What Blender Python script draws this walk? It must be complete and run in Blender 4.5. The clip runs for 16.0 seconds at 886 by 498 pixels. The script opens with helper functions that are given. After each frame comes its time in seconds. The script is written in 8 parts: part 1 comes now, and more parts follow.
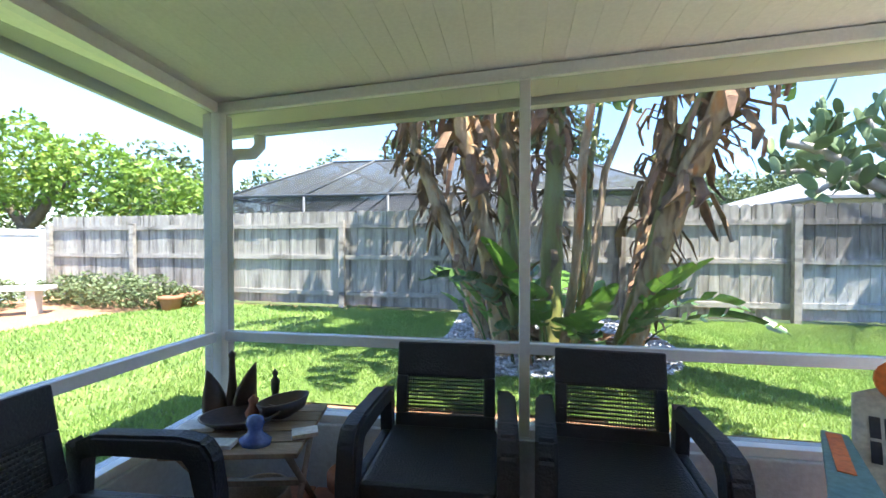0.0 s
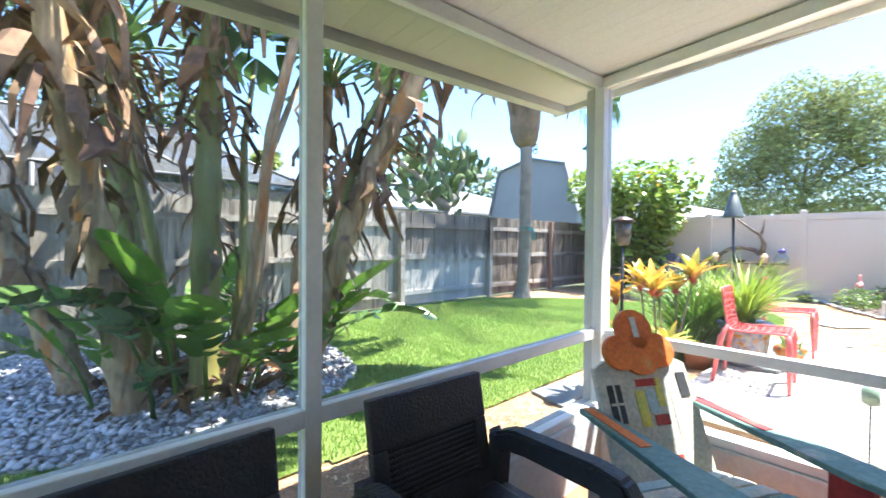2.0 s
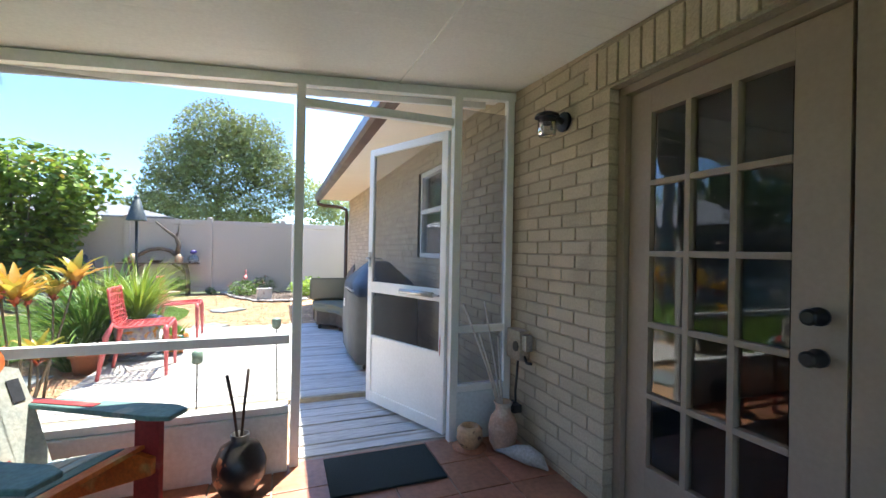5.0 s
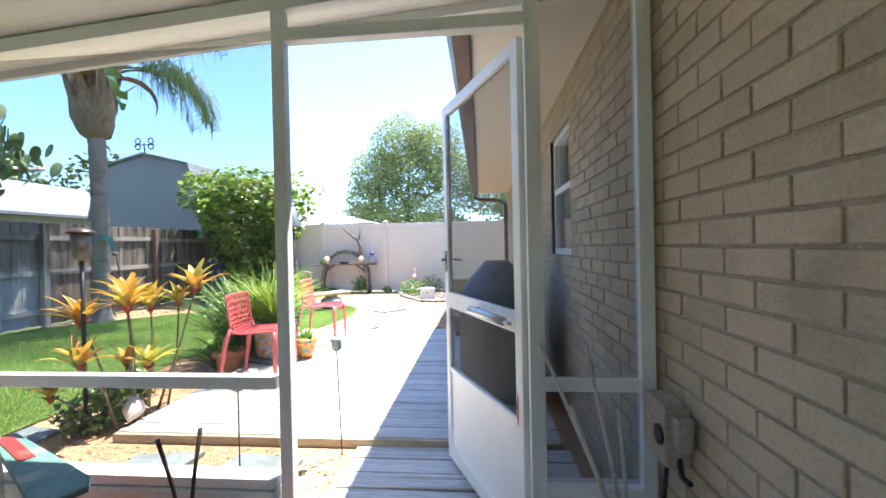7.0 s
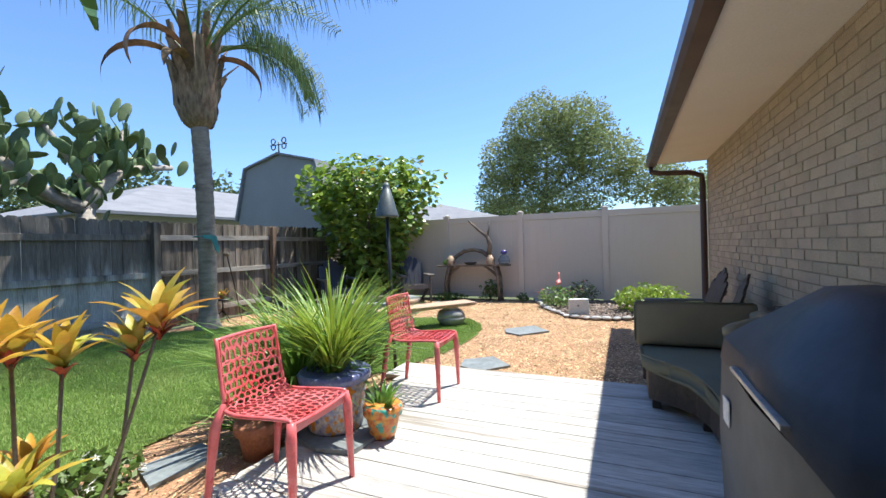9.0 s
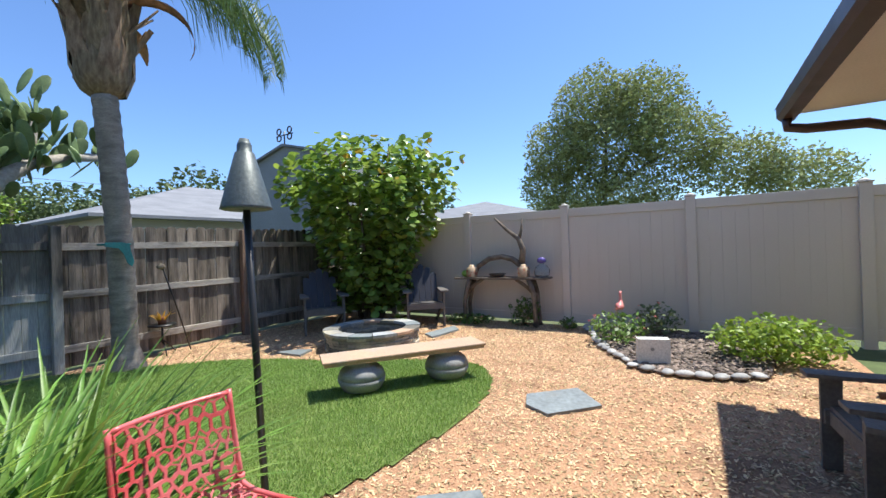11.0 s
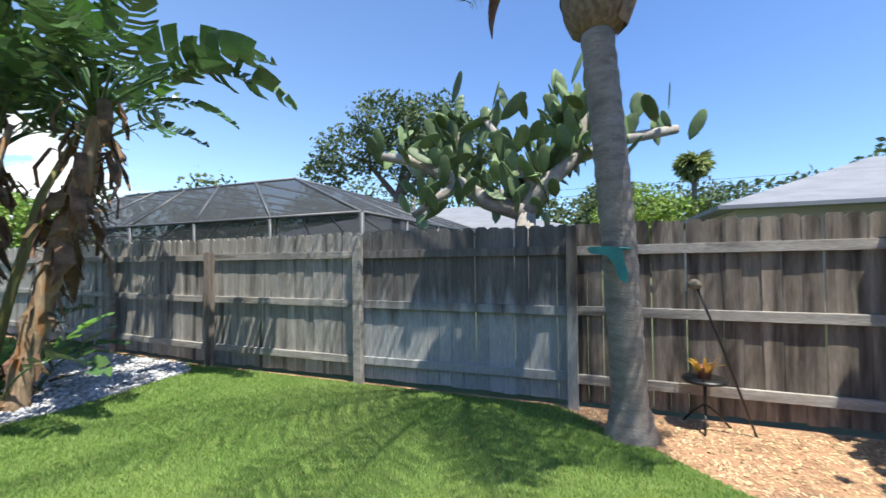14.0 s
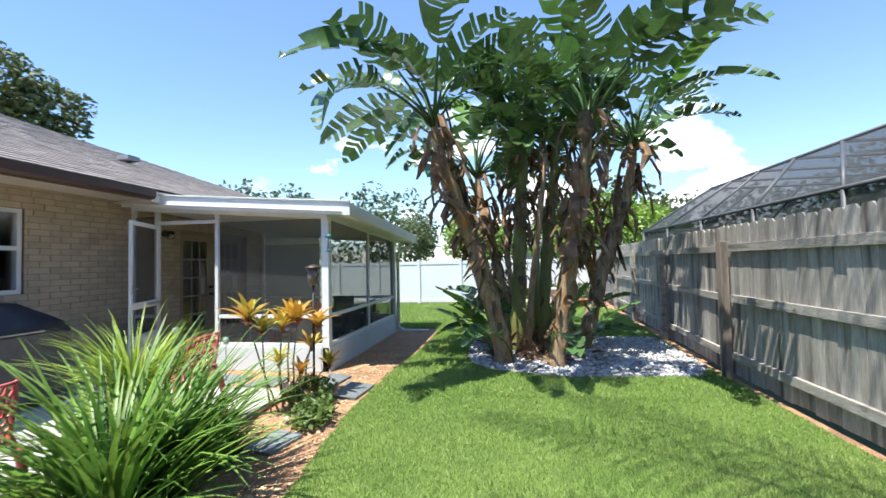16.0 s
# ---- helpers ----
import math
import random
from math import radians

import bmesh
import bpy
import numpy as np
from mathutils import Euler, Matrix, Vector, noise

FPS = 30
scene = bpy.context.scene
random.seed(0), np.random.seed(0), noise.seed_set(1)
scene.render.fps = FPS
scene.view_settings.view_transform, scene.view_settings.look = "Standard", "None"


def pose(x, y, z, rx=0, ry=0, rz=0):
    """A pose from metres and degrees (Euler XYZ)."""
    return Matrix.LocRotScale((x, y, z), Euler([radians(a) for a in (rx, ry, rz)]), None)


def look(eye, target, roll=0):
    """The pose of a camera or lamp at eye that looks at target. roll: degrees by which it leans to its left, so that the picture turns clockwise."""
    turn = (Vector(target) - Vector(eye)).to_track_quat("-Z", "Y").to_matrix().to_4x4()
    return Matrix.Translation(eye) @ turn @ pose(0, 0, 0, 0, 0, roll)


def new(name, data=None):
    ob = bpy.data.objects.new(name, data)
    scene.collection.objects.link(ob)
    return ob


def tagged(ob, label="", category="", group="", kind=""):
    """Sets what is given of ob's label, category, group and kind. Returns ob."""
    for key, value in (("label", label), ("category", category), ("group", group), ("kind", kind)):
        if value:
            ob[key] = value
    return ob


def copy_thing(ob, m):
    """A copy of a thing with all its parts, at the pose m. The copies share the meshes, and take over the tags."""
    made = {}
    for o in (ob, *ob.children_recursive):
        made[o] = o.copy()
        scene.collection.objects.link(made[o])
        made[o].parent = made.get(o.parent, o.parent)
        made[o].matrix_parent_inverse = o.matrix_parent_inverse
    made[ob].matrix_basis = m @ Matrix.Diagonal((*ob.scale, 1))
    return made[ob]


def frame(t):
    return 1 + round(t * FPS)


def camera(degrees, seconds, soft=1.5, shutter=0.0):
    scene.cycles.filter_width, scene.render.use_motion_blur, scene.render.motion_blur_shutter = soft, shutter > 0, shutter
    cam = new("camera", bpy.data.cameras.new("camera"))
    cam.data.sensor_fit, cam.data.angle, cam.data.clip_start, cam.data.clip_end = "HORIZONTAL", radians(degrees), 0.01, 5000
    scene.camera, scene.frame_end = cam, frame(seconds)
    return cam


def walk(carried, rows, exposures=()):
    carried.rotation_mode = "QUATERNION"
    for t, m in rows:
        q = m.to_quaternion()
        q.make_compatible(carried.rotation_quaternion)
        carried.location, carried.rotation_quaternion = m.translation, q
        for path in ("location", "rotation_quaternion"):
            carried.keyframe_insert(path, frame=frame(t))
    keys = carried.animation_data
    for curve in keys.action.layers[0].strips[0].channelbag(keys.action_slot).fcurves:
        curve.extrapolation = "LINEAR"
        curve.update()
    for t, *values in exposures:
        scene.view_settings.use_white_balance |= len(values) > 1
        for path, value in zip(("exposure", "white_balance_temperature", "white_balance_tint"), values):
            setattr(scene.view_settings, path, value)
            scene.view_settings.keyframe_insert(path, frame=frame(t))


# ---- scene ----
cam = camera(93.7, 16.0, 1.5, 0.12)
PATH = [
    (0, (0.954, 1.071, 1.222), (0.614, 3.042, 1.188), -0.0),
    (0.5, (0.712, 1.339, 1.209), (0.499, 3.328, 1.177), 0.4),
    (1, (0.546, 1.623, 1.222), (0.728, 3.614, 1.187), -0.1),
    (1.5, (0.511, 1.822, 1.2), (1.314, 3.654, 1.171), 0.5),
    (2, (0.483, 1.943, 1.214), (1.84, 3.412, 1.181), 0.5),
    (2.5, (0.333, 1.925, 1.232), (2.131, 2.801, 1.213), 1.5),
    (3, (0.325, 1.86, 1.205), (2.309, 2.111, 1.207), 1.4),
    (3.5, (0.249, 1.793, 1.176), (2.23, 1.515, 1.199), 1.8),
    (4, (0.168, 1.691, 1.209), (2.067, 1.064, 1.233), 1.7),
    (4.2, (0.126, 1.669, 1.234), (1.981, 0.923, 1.255), 1.3),
    (6.3, (0.484, 0.912, 1.247), (2.45, 0.546, 1.195), -0.6),
    (6.5, (0.639, 0.81, 1.234), (2.627, 0.592, 1.209), -0.9),
    (7, (1.094, 0.631, 1.25), (3.086, 0.811, 1.234), -1.2),
    (7.5, (1.623, 0.656, 1.238), (3.567, 1.127, 1.221), -1.6),
    (8, (2.168, 0.779, 1.237), (4.074, 1.385, 1.22), -1.4),
    (8.5, (2.687, 0.95, 1.238), (4.561, 1.648, 1.217), -1.5),
    (9, (3.263, 1.134, 1.253), (5.095, 1.935, 1.239), -1.7),
    (9.5, (3.831, 1.277, 1.277), (5.616, 2.179, 1.264), -1.8),
    (11.8, (6.655, 1.736, 1.355), (8.194, 3.014, 1.371), -2.6),
    (12, (6.882, 1.862, 1.345), (8.313, 3.259, 1.373), -2.4),
    (12.5, (7.346, 2.239, 1.356), (8.381, 3.95, 1.394), -2.0),
    (13, (7.675, 2.674, 1.379), (8.177, 4.609, 1.42), -1.9),
    (13.5, (7.842, 3.205, 1.442), (7.794, 5.204, 1.477), -1.3),
    (14, (7.83, 3.757, 1.465), (7.103, 5.619, 1.51), -0.8),
    (14.5, (7.648, 4.211, 1.508), (6.33, 5.716, 1.526), -0.8),
    (15, (7.642, 4.676, 1.518), (5.851, 5.565, 1.541), -1.3),
    (15.5, (7.766, 5.106, 1.503), (5.78, 5.345, 1.548), -1.3),
    (16, (8.024, 5.514, 1.411), (6.05, 5.201, 1.48), -1.2),
]
EXPOSURE = [(0.0, 2.9), (1.5, 3.12), (2.5, 2.88), (3.2, 2.5), (3.6, 2.28), (4.2, 2.2), (6.3, 2.62), (7.0, 2.3), (7.5, 1.8), (8.1, 1.18), (8.7, 0.85), (12.5, 0.6), (14.0, 0.72), (16.0, 0.95)]
walk(cam, [(t, look(eye, target, roll)) for t, eye, target, roll in PATH], EXPOSURE)

# ---- sky, sun, exposure ----
SUN_TO = Vector((0.33, -0.22, 1.0)).normalized()
SUN_EL = math.asin(SUN_TO.z)
SUN_AZ = math.atan2(SUN_TO.x, SUN_TO.y)
world = bpy.data.worlds.new("world")
scene.world = world
world.use_nodes = True
wn, wl = world.node_tree.nodes, world.node_tree.links
sky = wn.new("ShaderNodeTexSky")
sky.sky_type, sky.sun_disc, sky.sun_elevation, sky.sun_rotation = "NISHITA", False, SUN_EL, SUN_AZ
sky.air_density, sky.dust_density, sky.ozone_density = 1.0, 0.45, 1.6
background = wn["Background"]
background.inputs["Strength"].default_value = 0.12


def cloud_layer(sky_color):
    """White cumulus low over the western horizon and a thin haze elsewhere."""
    geo = wn.new("ShaderNodeTexCoord")
    mapping = wn.new("ShaderNodeMapping")
    mapping.inputs["Scale"].default_value = (1.0, 1.0, 1.9)
    wl.new(geo.outputs["Generated"], mapping.inputs["Vector"])
    puffs = wn.new("ShaderNodeTexNoise")
    puffs.inputs["Scale"].default_value, puffs.inputs["Detail"].default_value = 3.6, 10.0
    puffs.inputs["Roughness"].default_value = 0.55
    wl.new(mapping.outputs["Vector"], puffs.inputs["Vector"])
    ramp = wn.new("ShaderNodeValToRGB")
    ramp.color_ramp.elements[0].position, ramp.color_ramp.elements[1].position = 0.52, 0.6
    wl.new(puffs.outputs["Fac"], ramp.inputs["Fac"])
    sep = wn.new("ShaderNodeSeparateXYZ")
    wl.new(geo.outputs["Generated"], sep.inputs["Vector"])
    band = wn.new("ShaderNodeMapRange")
    band.inputs["From Min"].default_value, band.inputs["From Max"].default_value = 0.37, 0.24
    wl.new(sep.outputs["Z"], band.inputs["Value"])
    west = wn.new("ShaderNodeMapRange")
    west.inputs["From Min"].default_value, west.inputs["From Max"].default_value = -0.8, -0.93
    wl.new(sep.outputs["X"], west.inputs["Value"])
    m1 = wn.new("ShaderNodeMath"); m1.operation = "MULTIPLY"
    wl.new(band.outputs["Result"], m1.inputs[0]); wl.new(west.outputs["Result"], m1.inputs[1])
    m2 = wn.new("ShaderNodeMath"); m2.operation = "MULTIPLY"
    wl.new(m1.outputs[0], m2.inputs[0]); wl.new(ramp.outputs["Color"], m2.inputs[1])
    mix = wn.new("ShaderNodeMix"); mix.data_type = "RGBA"
    m3 = wn.new("ShaderNodeMath"); m3.operation = "MULTIPLY"; m3.use_clamp = True
    m3.inputs[1].default_value = 2.0
    wl.new(m2.outputs[0], m3.inputs[0]); wl.new(m3.outputs[0], mix.inputs["Factor"])
    wl.new(sky_color, mix.inputs["A"])
    mix.inputs["B"].default_value = (9.0, 9.2, 9.6, 1)
    return mix.outputs["Result"]


clear = wn.new("ShaderNodeMix")
clear.data_type, clear.blend_type = "RGBA", "MULTIPLY"
clear.inputs["Factor"].default_value = 1.0
clear.inputs["B"].default_value = (0.755, 0.96, 1.25, 1)
wl.new(sky.outputs["Color"], clear.inputs["A"])


def western_haze(sky_color):
    """The sky pales gradually away from the sun."""
    geo, sep = wn.new("ShaderNodeTexCoord"), wn.new("ShaderNodeSeparateXYZ")
    wl.new(geo.outputs["Generated"], sep.inputs["Vector"])
    side = wn.new("ShaderNodeMapRange")
    side.inputs["From Min"].default_value, side.inputs["From Max"].default_value = 0.0, -0.9
    wl.new(sep.outputs["X"], side.inputs["Value"])
    haze = wn.new("ShaderNodeMix"); haze.data_type, haze.blend_type = "RGBA", "MULTIPLY"
    haze.inputs["B"].default_value = (1.5, 1.3, 1.12, 1)
    wl.new(side.outputs["Result"], haze.inputs["Factor"]); wl.new(sky_color, haze.inputs["A"])
    return haze.outputs["Result"]


wl.new(cloud_layer(western_haze(clear.outputs["Result"])), background.inputs["Color"])
sun = new("sun", bpy.data.lights.new("sun", "SUN"))
sun.data.energy, sun.data.angle, sun.data.color = 5.0, radians(0.53), (0.98, 0.955, 0.87)
sun.matrix_world = look(SUN_TO * 40, (0, 0, 0))


# ---- materials ----
def surface(name, c1, c2=None, rough=0.7, scale=4.0, stretch=(1, 1, 1), bump=0.15, bscale=60.0, metal=0.0,
            spec=0.5, vary=0.0, stain=None, stain_at=(0.55, 0.7), stain_scale=1.3, see=0.0, fine=0.18, coat=0.0, through_light=0.0, wash_under_shade=None):
    """A procedural surface: two tones by broad noise, fine grain, stains with soft edges, relief, and a tone of its own for each piece."""
    m = bpy.data.materials.new(name)
    m.use_nodes = True
    n, l = m.node_tree.nodes, m.node_tree.links
    b = n["Principled BSDF"]
    c2 = c2 or tuple(v * 0.82 for v in c1)
    geo = n.new("ShaderNodeNewGeometry")
    mp = n.new("ShaderNodeMapping"); mp.inputs["Scale"].default_value = stretch
    l.new(geo.outputs["Position"], mp.inputs["Vector"])
    broad = n.new("ShaderNodeTexNoise"); broad.inputs["Scale"].default_value = scale; broad.inputs["Detail"].default_value = 5
    l.new(mp.outputs["Vector"], broad.inputs["Vector"])
    ramp = n.new("ShaderNodeValToRGB")
    ramp.color_ramp.elements[0].position, ramp.color_ramp.elements[1].position = 0.33, 0.67
    ramp.color_ramp.elements[0].color, ramp.color_ramp.elements[1].color = (*c1, 1), (*c2, 1)
    l.new(broad.outputs["Fac"], ramp.inputs["Fac"])
    grain = n.new("ShaderNodeTexNoise"); grain.inputs["Scale"].default_value = bscale; grain.inputs["Detail"].default_value = 4
    l.new(mp.outputs["Vector"], grain.inputs["Vector"])
    tone = n.new("ShaderNodeMapRange")
    tone.inputs["From Min"].default_value, tone.inputs["From Max"].default_value = 0.3, 0.7
    tone.inputs["To Min"].default_value, tone.inputs["To Max"].default_value = 1 - fine, 1 + fine
    l.new(grain.outputs["Fac"], tone.inputs["Value"])
    hsv = n.new("ShaderNodeHueSaturation")
    color = ramp.outputs["Color"]
    if stain:
        blot = n.new("ShaderNodeTexNoise"); blot.inputs["Scale"].default_value = stain_scale; blot.inputs["Detail"].default_value = 7
        l.new(mp.outputs["Vector"], blot.inputs["Vector"])
        edge = n.new("ShaderNodeMapRange")
        edge.inputs["From Min"].default_value, edge.inputs["From Max"].default_value = stain_at
        l.new(blot.outputs["Fac"], edge.inputs["Value"])
        mx = n.new("ShaderNodeMix"); mx.data_type = "RGBA"
        l.new(edge.outputs["Result"], mx.inputs["Factor"]); l.new(color, mx.inputs["A"]); mx.inputs["B"].default_value = (*stain, 1)
        color = mx.outputs["Result"]
    if wash_under_shade:
        # old whitewash, part of the way up, to the ragged edge of painted frond shade
        tint, low, high = wash_under_shade
        fringe = n.new("ShaderNodeTexNoise"); fringe.inputs["Scale"].default_value = 1.4; fringe.inputs["Detail"].default_value = 6
        l.new(mp.outputs["Vector"], fringe.inputs["Vector"])
        sep = n.new("ShaderNodeSeparateXYZ"); l.new(geo.outputs["Position"], sep.inputs["Vector"])
        rag = n.new("ShaderNodeMath"); rag.operation = "MULTIPLY_ADD"; rag.inputs[1].default_value = 1.1
        l.new(fringe.outputs["Fac"], rag.inputs[0]); l.new(sep.outputs["Z"], rag.inputs[2])
        line = n.new("ShaderNodeMapRange"); line.inputs["From Min"].default_value, line.inputs["From Max"].default_value = high + 0.55, low + 0.55
        line.inputs["To Max"].default_value = 0.85
        l.new(rag.outputs[0], line.inputs["Value"])
        mw = n.new("ShaderNodeMix"); mw.data_type = "RGBA"
        l.new(line.outputs["Result"], mw.inputs["Factor"]); l.new(color, mw.inputs["A"]); mw.inputs["B"].default_value = (*tint, 1)
        color = mw.outputs["Result"]
    l.new(color, hsv.inputs["Color"])
    value = tone.outputs["Result"]
    if vary:
        info = n.new("ShaderNodeObjectInfo")
        add = n.new("ShaderNodeMath"); add.operation = "ADD"
        l.new(info.outputs["Random"], add.inputs[0]); l.new(geo.outputs["Random Per Island"], add.inputs[1])
        fr = n.new("ShaderNodeMath"); fr.operation = "FRACT"; l.new(add.outputs[0], fr.inputs[0])
        rg = n.new("ShaderNodeMapRange"); rg.inputs["To Min"].default_value, rg.inputs["To Max"].default_value = 1 - vary, 1 + vary
        l.new(fr.outputs[0], rg.inputs["Value"])
        mul = n.new("ShaderNodeMath"); mul.operation = "MULTIPLY"; l.new(value, mul.inputs[0]); l.new(rg.outputs["Result"], mul.inputs[1])
        value = mul.outputs[0]
        hue = n.new("ShaderNodeMapRange"); hue.inputs["To Min"].default_value, hue.inputs["To Max"].default_value = 0.5 - vary * 0.06, 0.5 + vary * 0.06
        l.new(add.outputs[0], hue.inputs["Value"]); l.new(hue.outputs["Result"], hsv.inputs["Hue"])
    l.new(value, hsv.inputs["Value"])
    l.new(hsv.outputs["Color"], b.inputs["Base Color"])
    rr = n.new("ShaderNodeMapRange")
    rr.inputs["To Min"].default_value, rr.inputs["To Max"].default_value = max(0.02, rough - 0.12), min(1, rough + 0.1)
    l.new(broad.outputs["Fac"], rr.inputs["Value"]); l.new(rr.outputs["Result"], b.inputs["Roughness"])
    if bump:
        bp = n.new("ShaderNodeBump"); bp.inputs["Strength"].default_value = bump; bp.inputs["Distance"].default_value = 0.01
        l.new(grain.outputs["Fac"], bp.inputs["Height"]); l.new(bp.outputs["Normal"], b.inputs["Normal"])
    b.inputs["Metallic"].default_value = metal
    b.inputs["Specular IOR Level"].default_value = spec
    b.inputs["Coat Weight"].default_value = coat
    if through_light:
        tr = n.new("ShaderNodeBsdfTranslucent"); l.new(hsv.outputs["Color"], tr.inputs["Color"])
        mxs = n.new("ShaderNodeMixShader"); mxs.inputs["Fac"].default_value = through_light
        l.new(b.outputs["BSDF"], mxs.inputs[1]); l.new(tr.outputs["BSDF"], mxs.inputs[2])
        l.new(mxs.outputs["Shader"], n["Material Output"].inputs["Surface"])
    if see:
        tp = n.new("ShaderNodeBsdfTransparent")
        mxs = n.new("ShaderNodeMixShader"); mxs.inputs["Fac"].default_value = see
        l.new(b.outputs["BSDF"], mxs.inputs[1]); l.new(tp.outputs["BSDF"], mxs.inputs[2])
        l.new(mxs.outputs["Shader"], n["Material Output"].inputs["Surface"])
    return m


def glass(name, tint=(0.9, 0.95, 0.95)):
    m = bpy.data.materials.new(name); m.use_nodes = True
    b = m.node_tree.nodes["Principled BSDF"]
    b.inputs["Base Color"].default_value = (*tint, 1)
    b.inputs["Roughness"].default_value, b.inputs["IOR"].default_value, b.inputs["Transmission Weight"].default_value = 0.02, 1.45, 1.0
    return m


WHITE = surface("white_aluminium_paint", (0.78, 0.79, 0.78), (0.7, 0.72, 0.71), 0.45, 2.0, bump=0.03, fine=0.04, stain=(0.55, 0.56, 0.52), stain_at=(0.62, 0.85))
CEILING = surface("white_ceiling_panels", (0.83, 0.82, 0.78), (0.78, 0.77, 0.73), 0.6, 0.8, bump=0.02, fine=0.04)
KNEE = surface("painted_stucco", (0.62, 0.67, 0.68), (0.55, 0.6, 0.62), 0.8, 1.5, bump=0.35, bscale=45, fine=0.08, stain=(0.5, 0.47, 0.4), stain_at=(0.6, 0.8))
SCREEN = surface("insect_screen", (0.055, 0.06, 0.06), (0.05, 0.05, 0.05), 0.8, bump=0, see=0.73)
CAGE_SCREEN = surface("pool_cage_screen", (0.06, 0.065, 0.072), (0.05, 0.055, 0.062), 0.8, 0.4, bump=0, see=0.34)
CAGE_FRAME = surface("bronze_aluminium", (0.10, 0.105, 0.115), (0.08, 0.085, 0.09), 0.5, bump=0.03)
BRICK = surface("tan_painted_brick", (0.50, 0.41, 0.295), (0.43, 0.35, 0.25), 0.85, 5, bump=0.5, bscale=90, vary=0.09, fine=0.12, stain=(0.3, 0.25, 0.19), stain_at=(0.6, 0.8), stain_scale=3)
MORTAR = surface("grey_brown_mortar", (0.36, 0.30, 0.22), (0.30, 0.25, 0.185), 0.95, 12, bump=0.5, bscale=120)
SOFFIT = surface("cream_soffit", (0.76, 0.69, 0.6), (0.71, 0.64, 0.55), 0.8, 1.5, bump=0.1, fine=0.05)
GUTTER = surface("brown_gutter", (0.085, 0.045, 0.032), (0.065, 0.036, 0.027), 0.4, 3, bump=0.03, fine=0.06)
SHINGLE = surface("brown_grey_shingle", (0.30, 0.255, 0.23), (0.22, 0.19, 0.175), 0.95, 9, bump=0.5, bscale=90, vary=0.22)
FENCE = surface("weathered_fence_wood", (0.44, 0.405, 0.365), (0.27, 0.245, 0.22), 0.9, 3.4, (4, 4, 0.3), bump=0.5, bscale=34, vary=0.16, fine=0.26, stain=(0.10, 0.088, 0.077), stain_at=(0.53, 0.68), stain_scale=2.2)
# the dark upper tone puts the palm fronds' shade into the wood colour
FENCE_BLUE = surface("whitewashed_frond_shaded_fence_wood", (0.2, 0.18, 0.163), (0.125, 0.11, 0.1), 0.9, 3.4, (4, 4, 0.3), bump=0.5, bscale=34, vary=0.14, fine=0.26, stain=(0.075, 0.066, 0.058), stain_at=(0.53, 0.68), stain_scale=2.2, wash_under_shade=((0.45, 0.455, 0.44), 0.8, 1.12))
FENCE_BROWN = surface("brown_fence_wood", (0.30, 0.245, 0.205), (0.14, 0.11, 0.09), 0.9, 3.4, (4, 4, 0.3), bump=0.5, bscale=34, vary=0.2, fine=0.28, stain=(0.06, 0.048, 0.04), stain_at=(0.5, 0.64), stain_scale=2.4)
FENCE_RAIL = surface("pale_weathered_rail", (0.42, 0.385, 0.345), (0.27, 0.245, 0.22), 0.9, 3.4, (0.5, 4, 4), bump=0.5, bscale=34, vary=0.12, fine=0.25, stain=(0.13, 0.115, 0.1), stain_at=(0.55, 0.68), stain_scale=2.0)
FENCE_POST = surface("red_brown_fence_post", (0.26, 0.165, 0.115), (0.17, 0.115, 0.085), 0.9, 3.4, (4, 4, 0.4), bump=0.5, bscale=34, fine=0.25, stain=(0.08, 0.06, 0.05), stain_at=(0.52, 0.66), stain_scale=2.0)
VINYL = surface("beige_vinyl", (0.60, 0.535, 0.475), (0.56, 0.5, 0.44), 0.5, 0.7, bump=0.02, fine=0.03)
VINYL_WHITE = surface("white_vinyl", (0.74, 0.77, 0.77), (0.69, 0.72, 0.72), 0.5, 0.7, bump=0.02, fine=0.03)
DECK = surface("whitewashed_deck_board", (0.54, 0.52, 0.495), (0.42, 0.40, 0.375), 0.85, 3.2, (7, 0.4, 2), bump=0.5, bscale=24, vary=0.09, fine=0.26, stain=(0.27, 0.235, 0.195), stain_at=(0.57, 0.72), stain_scale=1.6)
DECK_EDGE = surface("tan_deck_fascia", (0.42, 0.34, 0.24), (0.33, 0.27, 0.2), 0.85, 3, (1, 0.6, 5), bump=0.4, bscale=26, vary=0.08)
TILE = surface("terracotta_tile", (0.36, 0.15, 0.095), (0.27, 0.105, 0.07), 0.45, 3, bump=0.15, bscale=30, vary=0.16, stain=(0.42, 0.24, 0.17), stain_at=(0.58, 0.8))
GROUT = surface("grey_grout", (0.33, 0.26, 0.22), (0.25, 0.2, 0.17), 0.95, 10, bump=0.3)
LAWN = surface("lawn_soil_green", (0.15, 0.2, 0.045), (0.09, 0.14, 0.028), 0.95, 2.2, bump=0.6, bscale=120, fine=0.35)
GRASS = surface("grass_blade", (0.33, 0.43, 0.115), (0.25, 0.365, 0.082), 0.55, 0.9, bump=0, vary=0.3, fine=0.1, stain=(0.35, 0.39, 0.13), stain_at=(0.55, 0.8), stain_scale=0.6, through_light=0.35)
MULCH = surface("wood_chip_bed", (0.46, 0.26, 0.145), (0.33, 0.18, 0.1), 0.95, 9, bump=0.9, bscale=70, fine=0.4, stain=(0.14, 0.075, 0.045), stain_at=(0.56, 0.72), stain_scale=1.2)
